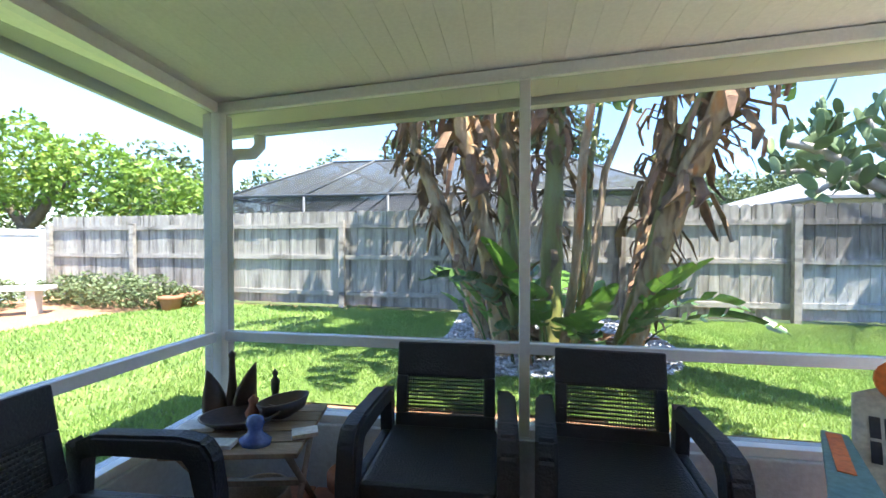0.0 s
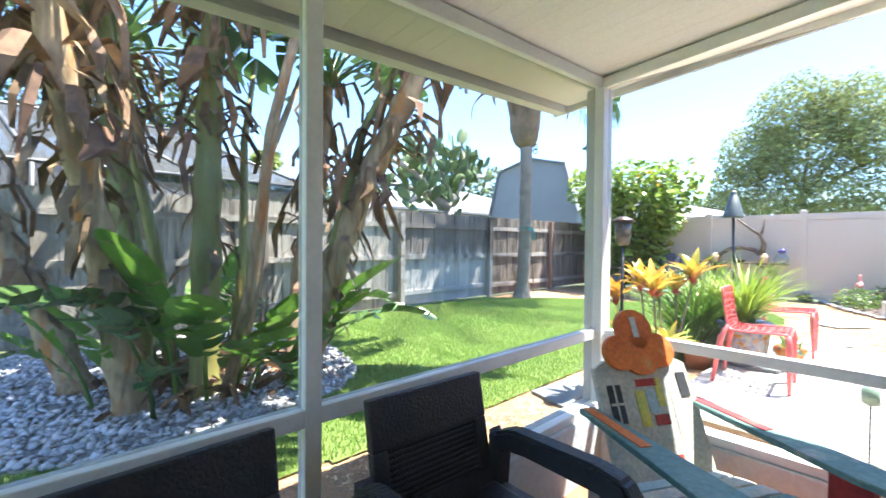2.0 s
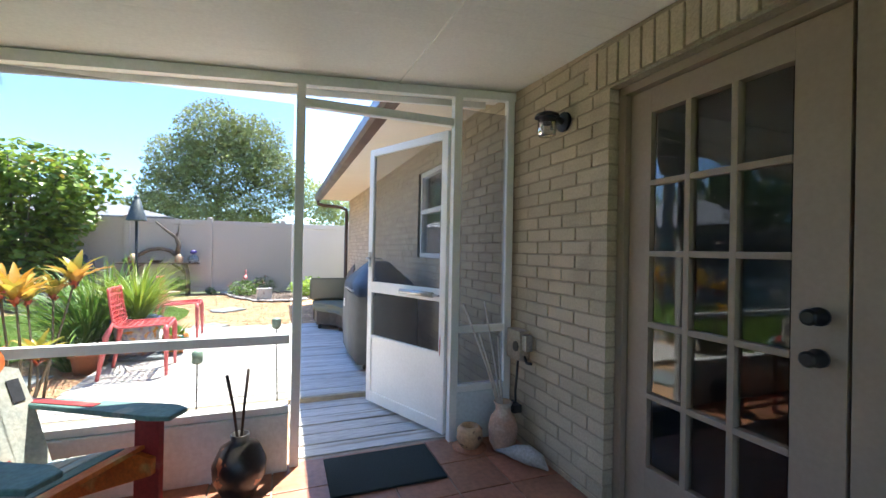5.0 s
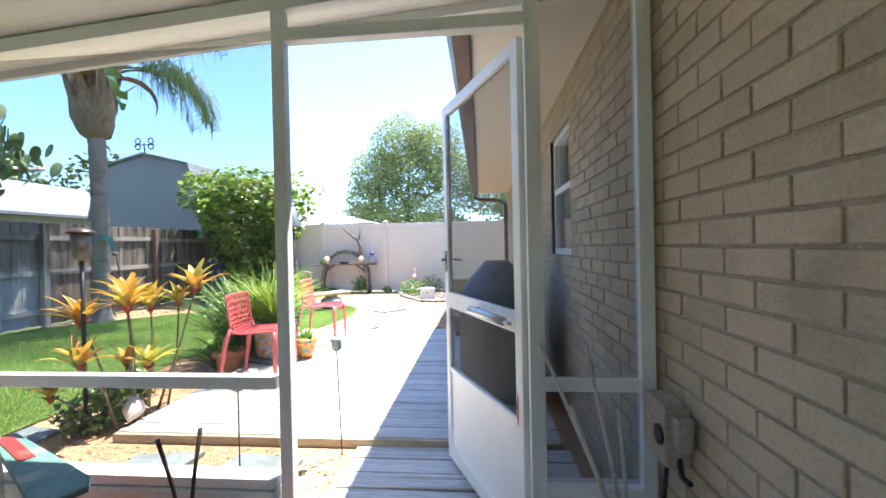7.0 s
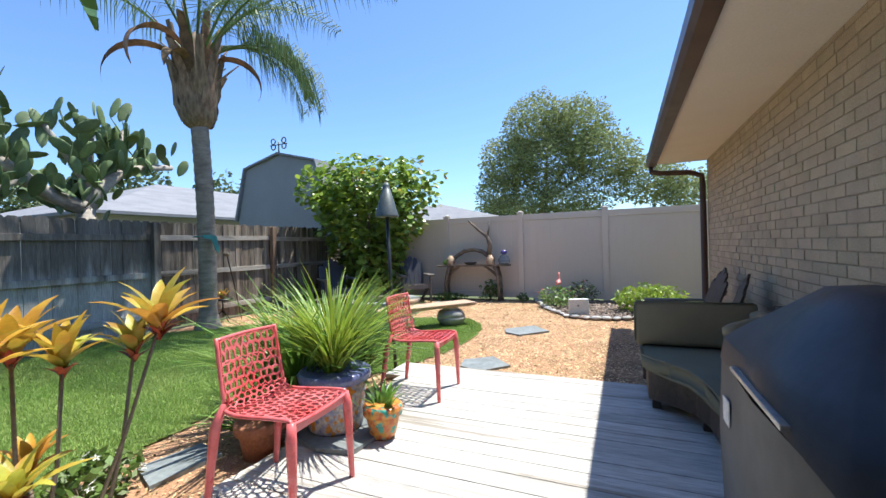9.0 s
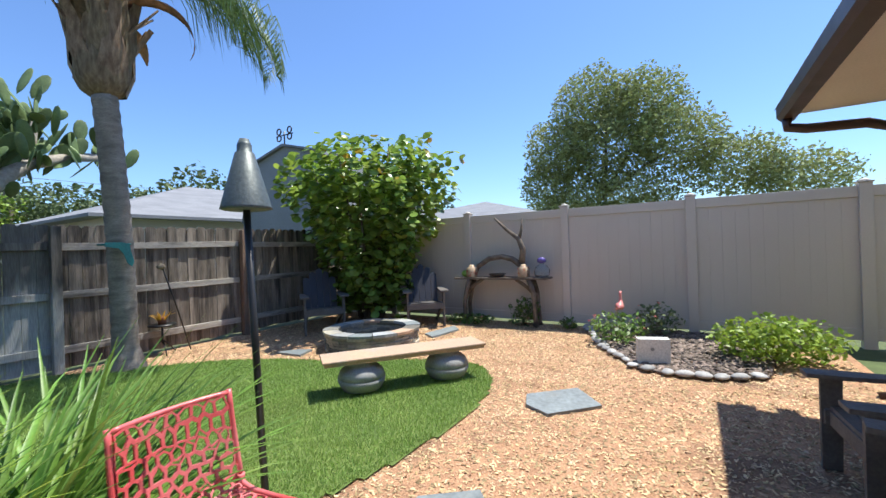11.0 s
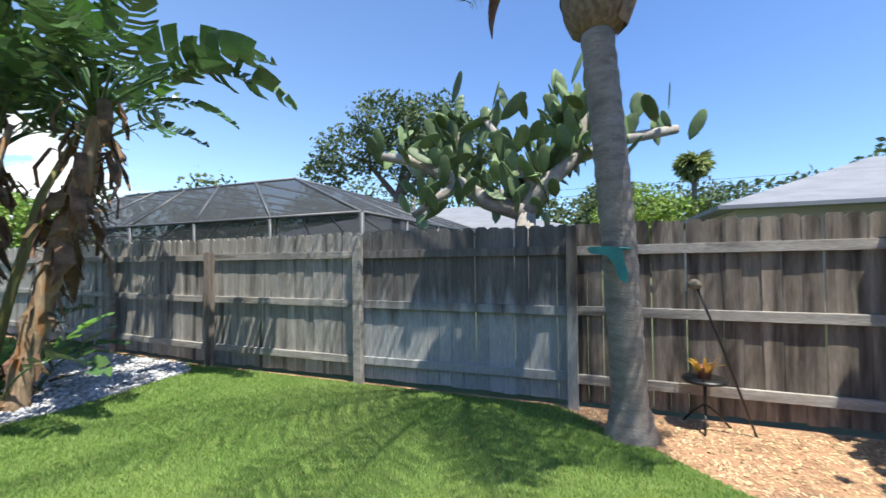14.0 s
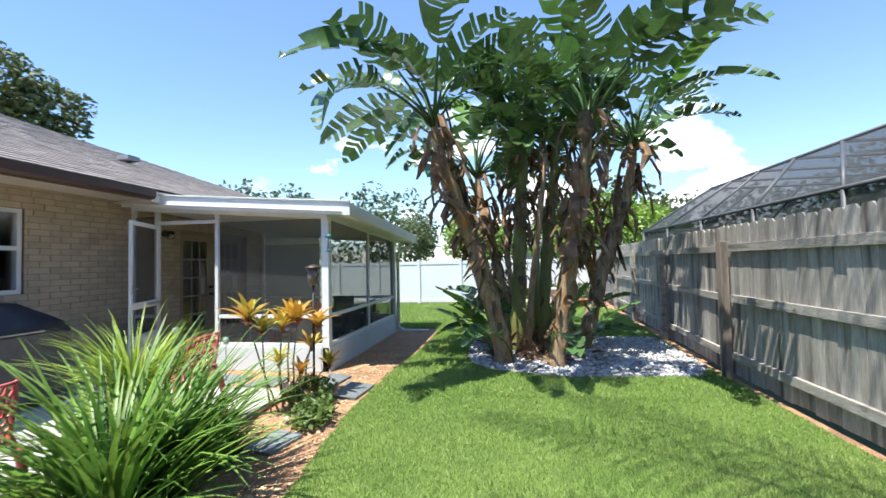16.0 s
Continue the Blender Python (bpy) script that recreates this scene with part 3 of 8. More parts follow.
# ---- house ----
def house():
    """Brick back wall in courses, window, french doors, soffit, gutter and shingled roof."""
    wall = thing("wall_house", "tan brick house wall in running bond", "wall", kind="structure")
    core = bmesh.new()
    for x0, x1, z0, z1 in ((-3.5, -0.05, -0.1, 2.5), (-0.05, 1.766, 2.06, 2.5), (1.766, 4.06, -0.1, 2.5), (4.06, 4.85, -0.1, 1.16), (4.06, 4.85, 2.14, 2.5), (4.85, 10.42, -0.1, 2.5)):
        box(core, x0, -0.22, z0, x1, -0.0065, z1)
    for x0, x1 in ((-3.5, -3.3), (10.22, 10.42)):
        box(core, x0, -9.0, -0.1, x1, -0.22, 2.5)
    box(core, -3.5, -9.2, -0.1, 10.42, -9.0, 2.5)
    part("mortar", core, MORTAR, wall)
    course, blen, joint = 0.0755, 0.238, 0.01
    shapes = {}
    def brick_shape(w):
        if w not in shapes:
            bm = bmesh.new(); box(bm, -w / 2, -0.06, -course / 2 + joint / 2, w / 2, 0.0, course / 2 - joint / 2, bevel=0.004)
            shapes[w] = bpy.data.meshes.new("brick"); bm.to_mesh(shapes[w]); bm.free(); shapes[w].materials.append(BRICK)
        return shapes[w]
    far = bmesh.new()
    row, z = 0, -0.05
    while z < 2.42:
        zc = z + course / 2
        spans = [(-3.5, 10.42)]
        for a, b, c, d in ((4.06, 4.85, 1.16, 2.14), (-0.05, 1.76, -0.1, 2.06), (-0.12, 1.83, 2.06, 2.27)):
            if c - 0.02 < zc < d + 0.02:
                spans = [q for lo, hi in spans for q in ((lo, min(hi, a)), (max(lo, b), hi)) if q[1] - q[0] > 0.05]
        for lo, hi in spans:
            x = lo - (blen / 2 if row % 2 else 0.0)
            while x < hi:
                u, v = max(x, lo) + (joint / 2 if x > lo else 0), min(x + blen, hi) - (joint / 2 if x + blen < hi else 0)
                off = random.uniform(-0.002, 0.002)
                if v - u > 0.025:
                    if 1.7 < (u + v) / 2 < 3.6:
                        o = new("brick", brick_shape(round(v - u, 3))); o.parent = wall
                        o.matrix_basis = pose((u + v) / 2, off, zc)
                    else:
                        box(far, u, -0.05, z + joint / 2, v, off, z + course - joint / 2)
                x += blen
        row += 1
        z += course
    # brick returns at the door and window reveals
    for a, c, d in ((1.761, -0.05, 2.06), (4.852, 1.16, 2.14)):
        zz = c
        while zz < d - 0.03:
            box(far, a, -0.2, zz + 0.005, a + 0.04, -0.062, min(d, zz + course) - 0.005)
            zz += course
    part("brickwork", far, BRICK, wall)["kind"] = "stuff"
    x = -0.06
    bm = bmesh.new(); box(bm, -0.03, -0.09, 0, 0.03, 0.012, 0.19, bevel=0.005)
    soldier = bpy.data.meshes.new("brick"); bm.to_mesh(soldier); bm.free(); soldier.materials.append(BRICK)
    while x < 1.86:
        o = new("brick", soldier); o.parent = wall; o.matrix_basis = pose(x + 0.03, random.uniform(0, 0.006), 2.072 + random.uniform(-0.004, 0.004))
        x += 0.0705
    gable = bmesh.new()
    prism(gable, [(0.0, 2.5), (-9.2, 2.5), (-9.2, 2.55), (-4.6, 4.62), (0.0, 2.72)], "x", 10.24, 10.42)
    part("gable", gable, SOFFIT, wall)

    # soffit, gutter and roof
    roof = thing("house_roof", "brown-grey shingled house roof with dark brown gutter", "roof", kind="structure")
    bm = bmesh.new(); box(bm, -4.3, 0.004, 2.40, 10.42, 0.67, 2.425)
    part("soffit", bm, SOFFIT, roof)
    bm = bmesh.new()
    prism(bm, [(0.672, 2.36), (0.765, 2.365), (0.795, 2.40), (0.795, 2.49), (0.672, 2.49)], "x", 3.08, 10.48)
    part("gutter", bm, GUTTER, roof)
    bm = bmesh.new()
    box(bm, -4.3, 0.672, 2.34, 3.07, 0.71, 2.49)
    part("fascia", bm, WHITE, roof)
    bm = bmesh.new()
    tube(bm, [(10.40, 0.73, 2.37), (10.40, 0.73, 2.29), (10.40, 0.6, 2.26), (10.40, 0.22, 2.24), (10.40, 0.07, 2.18), (10.40, 0.06, 2.05), (10.40, 0.06, 0.05), (10.42, 0.2, -0.01)], 0.042, 10)
    part("downspout", bm, GUTTER, roof)
    k = 0.395
    def zr(y):
        return 2.50 + (0.77 - y) * k
    deckm = bmesh.new()
    ridge = -4.6
    a = [deckm.verts.new(p) for p in ((-4.35, 0.77, 2.5), (10.5, 0.77, 2.5), (10.5, ridge, zr(ridge)), (1.15, ridge, zr(ridge)))]
    deckm.faces.new(a)
    b = [deckm.verts.new(p) for p in ((-4.35, 0.77, 2.5), (1.15, ridge, zr(ridge)), (-4.35, -10.1, 2.5))]
    deckm.faces.new(b)
    c = [deckm.verts.new(p) for p in ((10.5, -10.1, 2.5), (-4.35, -10.1, 2.5), (1.15, ridge, zr(ridge)), (10.5, ridge, zr(ridge)))]
    deckm.faces.new(c)
    part("roof_deck", deckm, SHINGLE, roof)
    sh = bmesh.new()
    y = 0.79
    while y > ridge:
        xl = -4.35 + (0.77 - y)
        x = xl + random.uniform(0, 0.3)
        while x < 10.45:
            w = random.uniform(0.22, 0.34)
            z0, z1 = zr(y) + 0.016 + random.uniform(0, 0.004), zr(y - 0.15) + 0.008
            v = [sh.verts.new(p) for p in ((x, y, z0), (x + w - 0.006, y, z0), (x + w - 0.006, y - 0.15, z1), (x, y - 0.15, z1), (x, y, z0 - 0.014), (x + w - 0.006, y, z0 - 0.014))]
            sh.faces.new(v[:4]); sh.faces.new((v[4], v[5], v[1], v[0]))
            x += w
        y -= 0.143
    part("shingles", sh, SHINGLE, roof)["kind"] = "stuff"
    bm = bmesh.new()
    lathe(bm, [(0.045, 0), (0.045, 0.3), (0.04, 0.3), (0.04, 0.02)], 12, (4.1, -1.2, zr(-1.2) - 0.02))
    part("vent_pipe", bm, GUTTER, roof)
    bm = bmesh.new()
    box(bm, 1.2, -1.6, zr(-1.6) + 0.01, 1.45, -1.35, zr(-1.6) + 0.1, bevel=0.01)
    part("roof_vent", bm, ROOF_GREY, roof)

    # kitchen window
    win = thing("window_1", "white-framed sash window with dark glass in the brick wall", "window", kind="structure")
    x0, x1, z0, z1 = 4.06, 4.85, 1.16, 2.14
    for nm, c in (("frame", (x0, -0.11, z0, x0 + 0.05, -0.03, z1)), ("frame", (x1 - 0.05, -0.11, z0, x1, -0.03, z1)), ("frame", (x0 + 0.05, -0.11, z1 - 0.05, x1 - 0.05, -0.03, z1)), ("sill", (x0 + 0.05, -0.11, z0, x1 - 0.05, -0.02, z0 + 0.05)), ("meeting_rail", (x0 + 0.05, -0.1, 1.66, x1 - 0.05, -0.03, 1.71))):
        boxed(nm, WHITE, win, *c, bevel=0.004)
    for c in ((x0 + 0.05, -0.062, z0 + 0.05, x1 - 0.05, -0.057, 1.66), (x0 + 0.05, -0.082, 1.71, x1 - 0.05, -0.077, z1 - 0.05)):
        boxed("pane", PANE, win, *c)
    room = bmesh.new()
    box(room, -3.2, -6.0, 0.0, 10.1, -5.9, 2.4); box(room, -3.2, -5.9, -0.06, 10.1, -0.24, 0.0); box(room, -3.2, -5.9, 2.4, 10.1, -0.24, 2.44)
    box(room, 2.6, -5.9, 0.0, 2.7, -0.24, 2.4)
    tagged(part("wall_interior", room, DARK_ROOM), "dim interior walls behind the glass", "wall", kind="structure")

    # french doors
    dr = thing("door_1", "taupe french doors with fifteen glass panes each", "door", kind="structure")
    boxed("head_frame", DOOR_TAN, dr, -0.05, -0.2, 2.02, 1.76, -0.06, 2.06, bevel=0.003)
    boxed("jamb", DOOR_TAN, dr, 1.715, -0.2, 0.0, 1.759, -0.06, 2.018, bevel=0.003)
    boxed("jamb", DOOR_TAN, dr, -0.05, -0.2, 0.0, -0.006, -0.06, 2.018, bevel=0.003)
    boxed("threshold", STEEL, dr, 0.0, -0.2, -0.02, 1.71, -0.03, 0.035, bevel=0.004)
    for side, (a, b) in enumerate(((0.865, 1.71), (0.0, 0.855))):
        lf = new("door_leaf"); lf.parent = dr
        gx0, gx1, gz0, gz1 = a + 0.15, b - 0.12, 0.27, 1.90
        if side:
            gx0, gx1 = a + 0.12, b - 0.15
        for c in ((a, -0.135, 0.04, gx0, -0.09, 2.015), (gx1, -0.135, 0.04, b, -0.09, 2.015), (gx0, -0.135, 0.04, gx1, -0.09, gz0), (gx0, -0.135, gz1, gx1, -0.09, 2.015)):
            boxed("stile", DOOR_TAN, lf, *c, bevel=0.003)
        for i in range(1, 3):
            x = gx0 + (gx1 - gx0) * i / 3
            boxed("muntin", DOOR_TAN, lf, x - 0.013, -0.128, gz0, x + 0.013, -0.084, gz1, bevel=0.004)
        for i in range(1, 5):
            z = gz0 + (gz1 - gz0) * i / 5
            boxed("muntin", DOOR_TAN, lf, gx0, -0.126, z - 0.013, gx1, -0.086, z + 0.013, bevel=0.004)
        for i in range(3):
            for j in range(5):
                xa, xb = gx0 + (gx1 - gx0) * i / 3 + 0.012, gx0 + (gx1 - gx0) * (i + 1) / 3 - 0.012
                za, zb = gz0 + (gz1 - gz0) * j / 5 + 0.012, gz0 + (gz1 - gz0) * (j + 1) / 5 - 0.012
                boxed("pane", PANE, lf, xa, -0.112, za, xb, -0.107, zb)
    for z in (0.93, 1.06):
        bm = bmesh.new()
        tube(bm, [(0.935, -0.092, z), (0.935, -0.075, z), (0.935, -0.06, z), (0.935, -0.03, z), (0.935, -0.022, z)], [0.03, 0.03, 0.014, 0.026, 0.018], 14)
        part("door_knob", bm, BLACK, dr, "black door knob")


house()


# ---- screened porch ----
PX0, PX1, PY, SILL, RAIL = -0.6, 2.67, 3.05, 0.345, 0.725


def ceil_z(y):
    return 2.262 - 0.075 * y


def porch():
    p = thing("screened_porch", "white aluminium screened porch with a stucco knee wall", "porch", kind="structure")
    t = 0.05
    # knee walls
    for c in ((PX0 - 0.05, PY - 0.06, -0.1, PX1 + 0.05, PY + 0.06, SILL - 0.03), (PX0 - 0.06, 0.02, -0.1, PX0 + 0.06, PY - 0.061, SILL - 0.03), (PX1 - 0.06, 1.44, -0.1, PX1 + 0.06, PY - 0.061, SILL - 0.03), (PX1 - 0.03, 0.06, -0.1, PX1 + 0.03, 0.41, SILL - 0.03)):
        boxed("knee_wall", KNEE, p, *c, bevel=0.008)
    # sill plates and chair rails
    for z0, z1, o in ((SILL - 0.027, SILL + 0.013, 0.045), (RAIL - 0.025, RAIL + 0.025, 0.025)):
        nm = "sill" if o > 0.03 else "rail"
        for a, b in ((PX0 + t, 1.0 - t / 2), (1.0 + t / 2, PX1 - t / 2)):
            boxed(nm, WHITE, p, a, PY - o, z0, b, PY + o, z1, bevel=0.004)
        boxed(nm, WHITE, p, PX0 - o, 0.05, z0, PX0 + o, PY - 0.055, z1, bevel=0.004)
        boxed(nm, WHITE, p, PX1 - o, 1.44, z0, PX1 + o, PY - 0.055, z1, bevel=0.004)
        boxed(nm, WHITE, p, PX1 - o + 0.01, 0.06, z0, PX1 + o - 0.01, 0.405, z1, bevel=0.004)
    # posts
    for x, y, s, z in ((PX0, PY, 0.05, 2.03), (1.0, PY, 0.025, 2.03), (PX1, PY, 0.05, 2.03), (PX1, 1.402, 0.025, 2.156), (PX1, 0.43, 0.028, 2.23), (PX1, 0.035, 0.026, 2.259), (PX0, 1.5, 0.025, 2.149), (PX0, 0.05, 0.03, 2.258)):
        boxed("post", WHITE, p, x - s, y - s, -0.02, x + s, y + s, z - 0.06, bevel=0.005)
    # head beams
    boxed("beam", WHITE, p, PX0 - 0.05, PY - 0.03, 1.972, PX1 + 0.05, PY + 0.03, 2.028, bevel=0.005)
    for x in (PX0, PX1):
        bm = bmesh.new()
        prism(bm, [(0.0, ceil_z(0) - 0.062), (PY - 0.031, ceil_z(PY) - 0.062), (PY - 0.031, ceil_z(PY) - 0.006), (0.0, ceil_z(0) - 0.004)], "x", x - 0.025, x + 0.025)
        part("beam", bm, WHITE, p)
    boxed("door_head", WHITE, p, PX1 - 0.026, 0.46, 2.055, PX1 + 0.026, 1.381, 2.105, bevel=0.004)
    # screens
    for nm, c in (("screen", (PX0 + 0.03, PY, SILL + 0.01, PX1 - 0.03, PY + 0.001, 1.975)), ("screen", (PX0, 0.06, SILL + 0.01, PX0 + 0.001, PY - 0.04, 1.98)), ("screen", (PX1, 1.44, SILL + 0.01, PX1 + 0.001, PY - 0.04, 1.98)), ("screen", (PX1, 0.06, SILL + 0.01, PX1 + 0.001, 0.40, 2.1))):
        ob = boxed(nm, SCREEN, p, *c, label="fine dark insect screen")
    # roof: panel ceiling, top sheet, gutter fascia
    roof = thing("porch_roof", "white insulated aluminium porch roof with gutter", "roof", kind="structure")
    ye = 3.40
    bm = bmesh.new()
    prism(bm, [(0.002, ceil_z(0.0) + 0.02), (ye, ceil_z(ye) + 0.02), (ye, ceil_z(ye) + 0.11), (0.002, ceil_z(0.0) + 0.11)], "x", PX0 - 0.36, PX1 + 0.24)
    part("roof_panel", bm, WHITE, roof)
    for x in (PX0 - 0.39, PX1 + 0.245):
        bm = bmesh.new()
        prism(bm, [(0.1, ceil_z(0.1) - 0.045), (ye + 0.1, ceil_z(ye) - 0.045), (ye + 0.1, ceil_z(ye) + 0.125), (0.1, ceil_z(0.1) + 0.125)], "x", x, x + 0.028)
        part("fascia", bm, WHITE, roof)
        bm = bmesh.new()
        prism(bm, [(0.1, ceil_z(0.1) + 0.127), (ye + 0.1, ceil_z(ye) + 0.127), (ye + 0.1, ceil_z(ye) + 0.145), (0.1, ceil_z(0.1) + 0.145)], "x", x - 0.012, x + 0.05)
        part("drip_edge", bm, WHITE, roof)
    bm = bmesh.new()
    prism(bm, [(ye + 0.002, 1.965), (ye + 0.075, 1.965), (ye + 0.095, 2.0), (ye + 0.095, 2.13), (ye + 0.085, 2.13), (ye + 0.085, 2.005), (ye + 0.07, 1.98), (ye + 0.002, 1.98)], "x", PX0 - 0.36, PX1 + 0.24)
    part("gutter", bm, WHITE, roof)
    boxed("fascia_board", WHITE, roof, PX0 - 0.355, ye + 0.003, 1.982, PX1 + 0.235, ye + 0.014, 2.12)
    bm = bmesh.new()
    gx = PX0 - 0.02
    tube(bm, [(gx, ye + 0.05, 1.97), (gx, ye + 0.05, 1.90), (gx + 0.0, ye - 0.02, 1.84), (gx - 0.01, PY + 0.16, 1.80), (gx - 0.01, PY + 0.10, 1.72), (gx - 0.01, PY + 0.10, 0.08), (gx - 0.01, PY + 0.24, 0.0), (gx, PY + 0.75, -0.0)], 0.036, 10)
    part("downspout", bm, WHITE, roof)
    ceiling = bmesh.new()
    x = PX0 - 0.33
    while x < PX1 + 0.22:
        w = 0.1
        prism(ceiling, [(x, 0.0), (x + w - 0.0013, 0.0), (x + w - 0.0013, 0.012), (x, 0.012)], "y", 0.004, ye - 0.01)
        x += w
    for v in ceiling.verts:
        v.co.z += ceil_z(v.co.y)
    tagged(part("ceiling", ceiling, CEILING), "white grooved aluminium panel ceiling of the porch", "ceiling", kind="structure")
    bm = bmesh.new()
    box(bm, PX0 - 0.3, 0.80, ceil_z(0.80) - 0.012, PX1 + 0.2, 0.835, ceil_z(0.835) - 0.001)
    part("seam", bm, CEILING, roof)
    # the roof falls a little towards the downspout end, to drain
    for ob in list(p.children) + list(roof.children) + [bpy.data.objects["ceiling"]]:
        if not ob.name.startswith("door_head"):
            for v in ob.data.vertices:
                if v.co.z > 1.65:
                    v.co.z += 0.05 * (v.co.x - 1.0)
    # floor
    fl = thing("floor", "square terracotta tile porch floor with pale grout", "floor", kind="structure")
    boxed("slab", GROUT, fl, PX0 - 0.04, 0.0, -0.12, PX1 + 0.07, PY - 0.06, -0.008)
    bm = bmesh.new(); box(bm, -0.147, -0.147, -0.012, 0.147, 0.147, 0.0, bevel=0.004)
    me = bpy.data.meshes.new("tile"); bm.to_mesh(me); bm.free(); me.materials.append(TILE)
    for i in range(11):
        for j in range(10):
            x, y = PX0 - 0.02 + 0.15 + i * 0.302, 0.005 + 0.15 + j * 0.302
            if x < PX1 + 0.1 and y < PY - 0.1:
                o = new("tile", me); o.parent = fl; o.matrix_basis = pose(x, y, random.uniform(-0.001, 0.0005))
    # screen door, swung open outwards
    dr = thing("screen_door", "white aluminium screen door standing open outwards", "door", at=pose(PX1 + 0.03, 0.47, 0.0, 0, 0, -66))
    W, Hh, s = 0.88, 2.04, 0.055
    L = [("stile", (-0.012, 0.0, 0.03, 0.018, s, Hh)), ("stile", (-0.012, W - s, 0.03, 0.018, W, Hh)), ("top_rail", (-0.012, s, Hh - s, 0.018, W - s, Hh)), ("middle_rail", (-0.012, s, 0.90, 0.018, W - s, 0.985)), ("lower_rail", (-0.012, s, 0.53, 0.018, W - s, 0.56)), ("bottom_rail", (-0.012, s, 0.03, 0.018, W - s, 0.11))]
    for nm, c in L:
        boxed(nm, WHITE, dr, *c, bevel=0.004)
    boxed("kick_panel", WHITE, dr, -0.002, s, 0.11, 0.006, W - s, 0.53)
    boxed("screen", SCREEN, dr, 0.002, s, 0.985, 0.003, W - s, Hh - s, label="fine dark insect screen")
    boxed("screen", SCREEN, dr, 0.002, s, 0.56, 0.003, W - s, 0.90, label="fine dark insect screen")
    bm = bmesh.new(); tube(bm, [(-0.05, 0.08, 0.945), (-0.05, 0.42, 0.945)], 0.018, 10); tube(bm, [(-0.05, 0.02, 0.945), (-0.05, 0.1, 0.945)], 0.008, 8); box(bm, -0.055, 0.40, 0.935, -0.012, 0.425, 0.955)
    part("door_closer", bm, STEEL, dr, "silver pneumatic door closer")
    bm = bmesh.new(); box(bm, -0.02, W - 0.045, 1.10, -0.0125, W - 0.015, 1.22, bevel=0.003); tube(bm, [(-0.02, W - 0.03, 1.17), (-0.05, W - 0.03, 1.17), (-0.055, W - 0.09, 1.165)], 0.007, 8); tube(bm, [(0.02, W - 0.03, 1.17), (0.05, W - 0.03, 1.17), (0.055, W - 0.09, 1.165)], 0.007, 8)
    part("latch", bm, STEEL, dr, "steel lever latch")


porch()


# ---- buildings and screens beyond the fences ----
def pool_cage():
    c = thing("pool_cage", "dark screened pool enclosure with bronze frame beyond the fence", "pool enclosure")
    x0, x1, y0, y1, h, top, inset = -5.6, 4.1, 9.65, 18.0, 2.25, 3.15, 2.2
    lo = [(x0, y0), (x1, y0), (x1, y1), (x0, y1)]
    hi = [(x0 + inset, y0 + 0.95), (x1 - inset, y0 + 0.95), (x1 - inset, y1 - inset), (x0 + inset, y1 - inset)]
    def bar(a, b, r=0.035):
        bm = bmesh.new(); tube(bm, [a, b], r, 4); part("beam", bm, CAGE_FRAME, c)
    def net(pts):
        bm = bmesh.new(); bm.faces.new([bm.verts.new(q) for q in pts]); part("screen", bm, CAGE_SCREEN, c)
    for i in range(4):
        a, b, e, f = lo[i], lo[(i + 1) % 4], hi[i], hi[(i + 1) % 4]
        bar((*a, h), (*b, h)); bar((*e, top), (*f, top)); bar((*a, h), (*e, top)); bar((*a, 0), (*a, h), 0.045)
        net([(*a, 0), (*b, 0), (*b, h), (*a, h)]); net([(*a, h), (*b, h), (*f, top), (*e, top)])
        n = 5
        for k in range(1, n):
            u = k / n
            p, q = (a[0] + (b[0] - a[0]) * u, a[1] + (b[1] - a[1]) * u), (e[0] + (f[0] - e[0]) * u, e[1] + (f[1] - e[1]) * u)
            bar((*p, 0), (*p, h)); bar((*p, h), (*q, top))
    for k in range(1, 5):
        u = k / 5
        xx = hi[0][0] + (hi[1][0] - hi[0][0]) * u
        bar((xx, hi[0][1], top), (xx, hi[2][1], top))
    net([(*q, top) for q in hi])


pool_cage()


def hip_house(name, label, x0, x1, y0, y1, wall_h, ridge_h, roof_mat, wall_mat):
    h = thing(name, label, "house")
    bm = bmesh.new(); box(bm, x0 + 0.5, y0 + 0.5, -0.1, x1 - 0.5, y1 - 0.5, wall_h)
    part("wall", bm, wall_mat, h)
    bm = bmesh.new()
    d = min(x1 - x0, y1 - y0) / 2
    if x1 - x0 > y1 - y0:
        r0, r1 = (x0 + d, (y0 + y1) / 2), (x1 - d, (y0 + y1) / 2)
    else:
        r0, r1 = ((x0 + x1) / 2, y0 + d), ((x0 + x1) / 2, y1 - d)
    c = [bm.verts.new((x, y, wall_h)) for x, y in ((x0, y0), (x1, y0), (x1, y1), (x0, y1))]
    u = [bm.verts.new((x, y, wall_h + 0.1)) for x, y in ((x0, y0), (x1, y0), (x1, y1), (x0, y1))]
    a, b = bm.verts.new((*r0, ridge_h)), bm.verts.new((*r1, ridge_h))
    for i in range(4):
        bm.faces.new((c[i], c[(i + 1) % 4], u[(i + 1) % 4], u[i]))
    if x1 - x0 > y1 - y0:
        for f in ((u[0], u[1], b, a), (u[1], u[2], b), (u[2], u[3], a, b), (u[3], u[0], a)):
            bm.faces.new(f)
    else:
        for f in ((u[0], u[1], a), (u[1], u[2], b, a), (u[2], u[3], b), (u[3], u[0], a, b)):
            bm.faces.new(f)
    bm.faces.new(c[::-1])
    part("roof", bm, roof_mat, h)
    return h


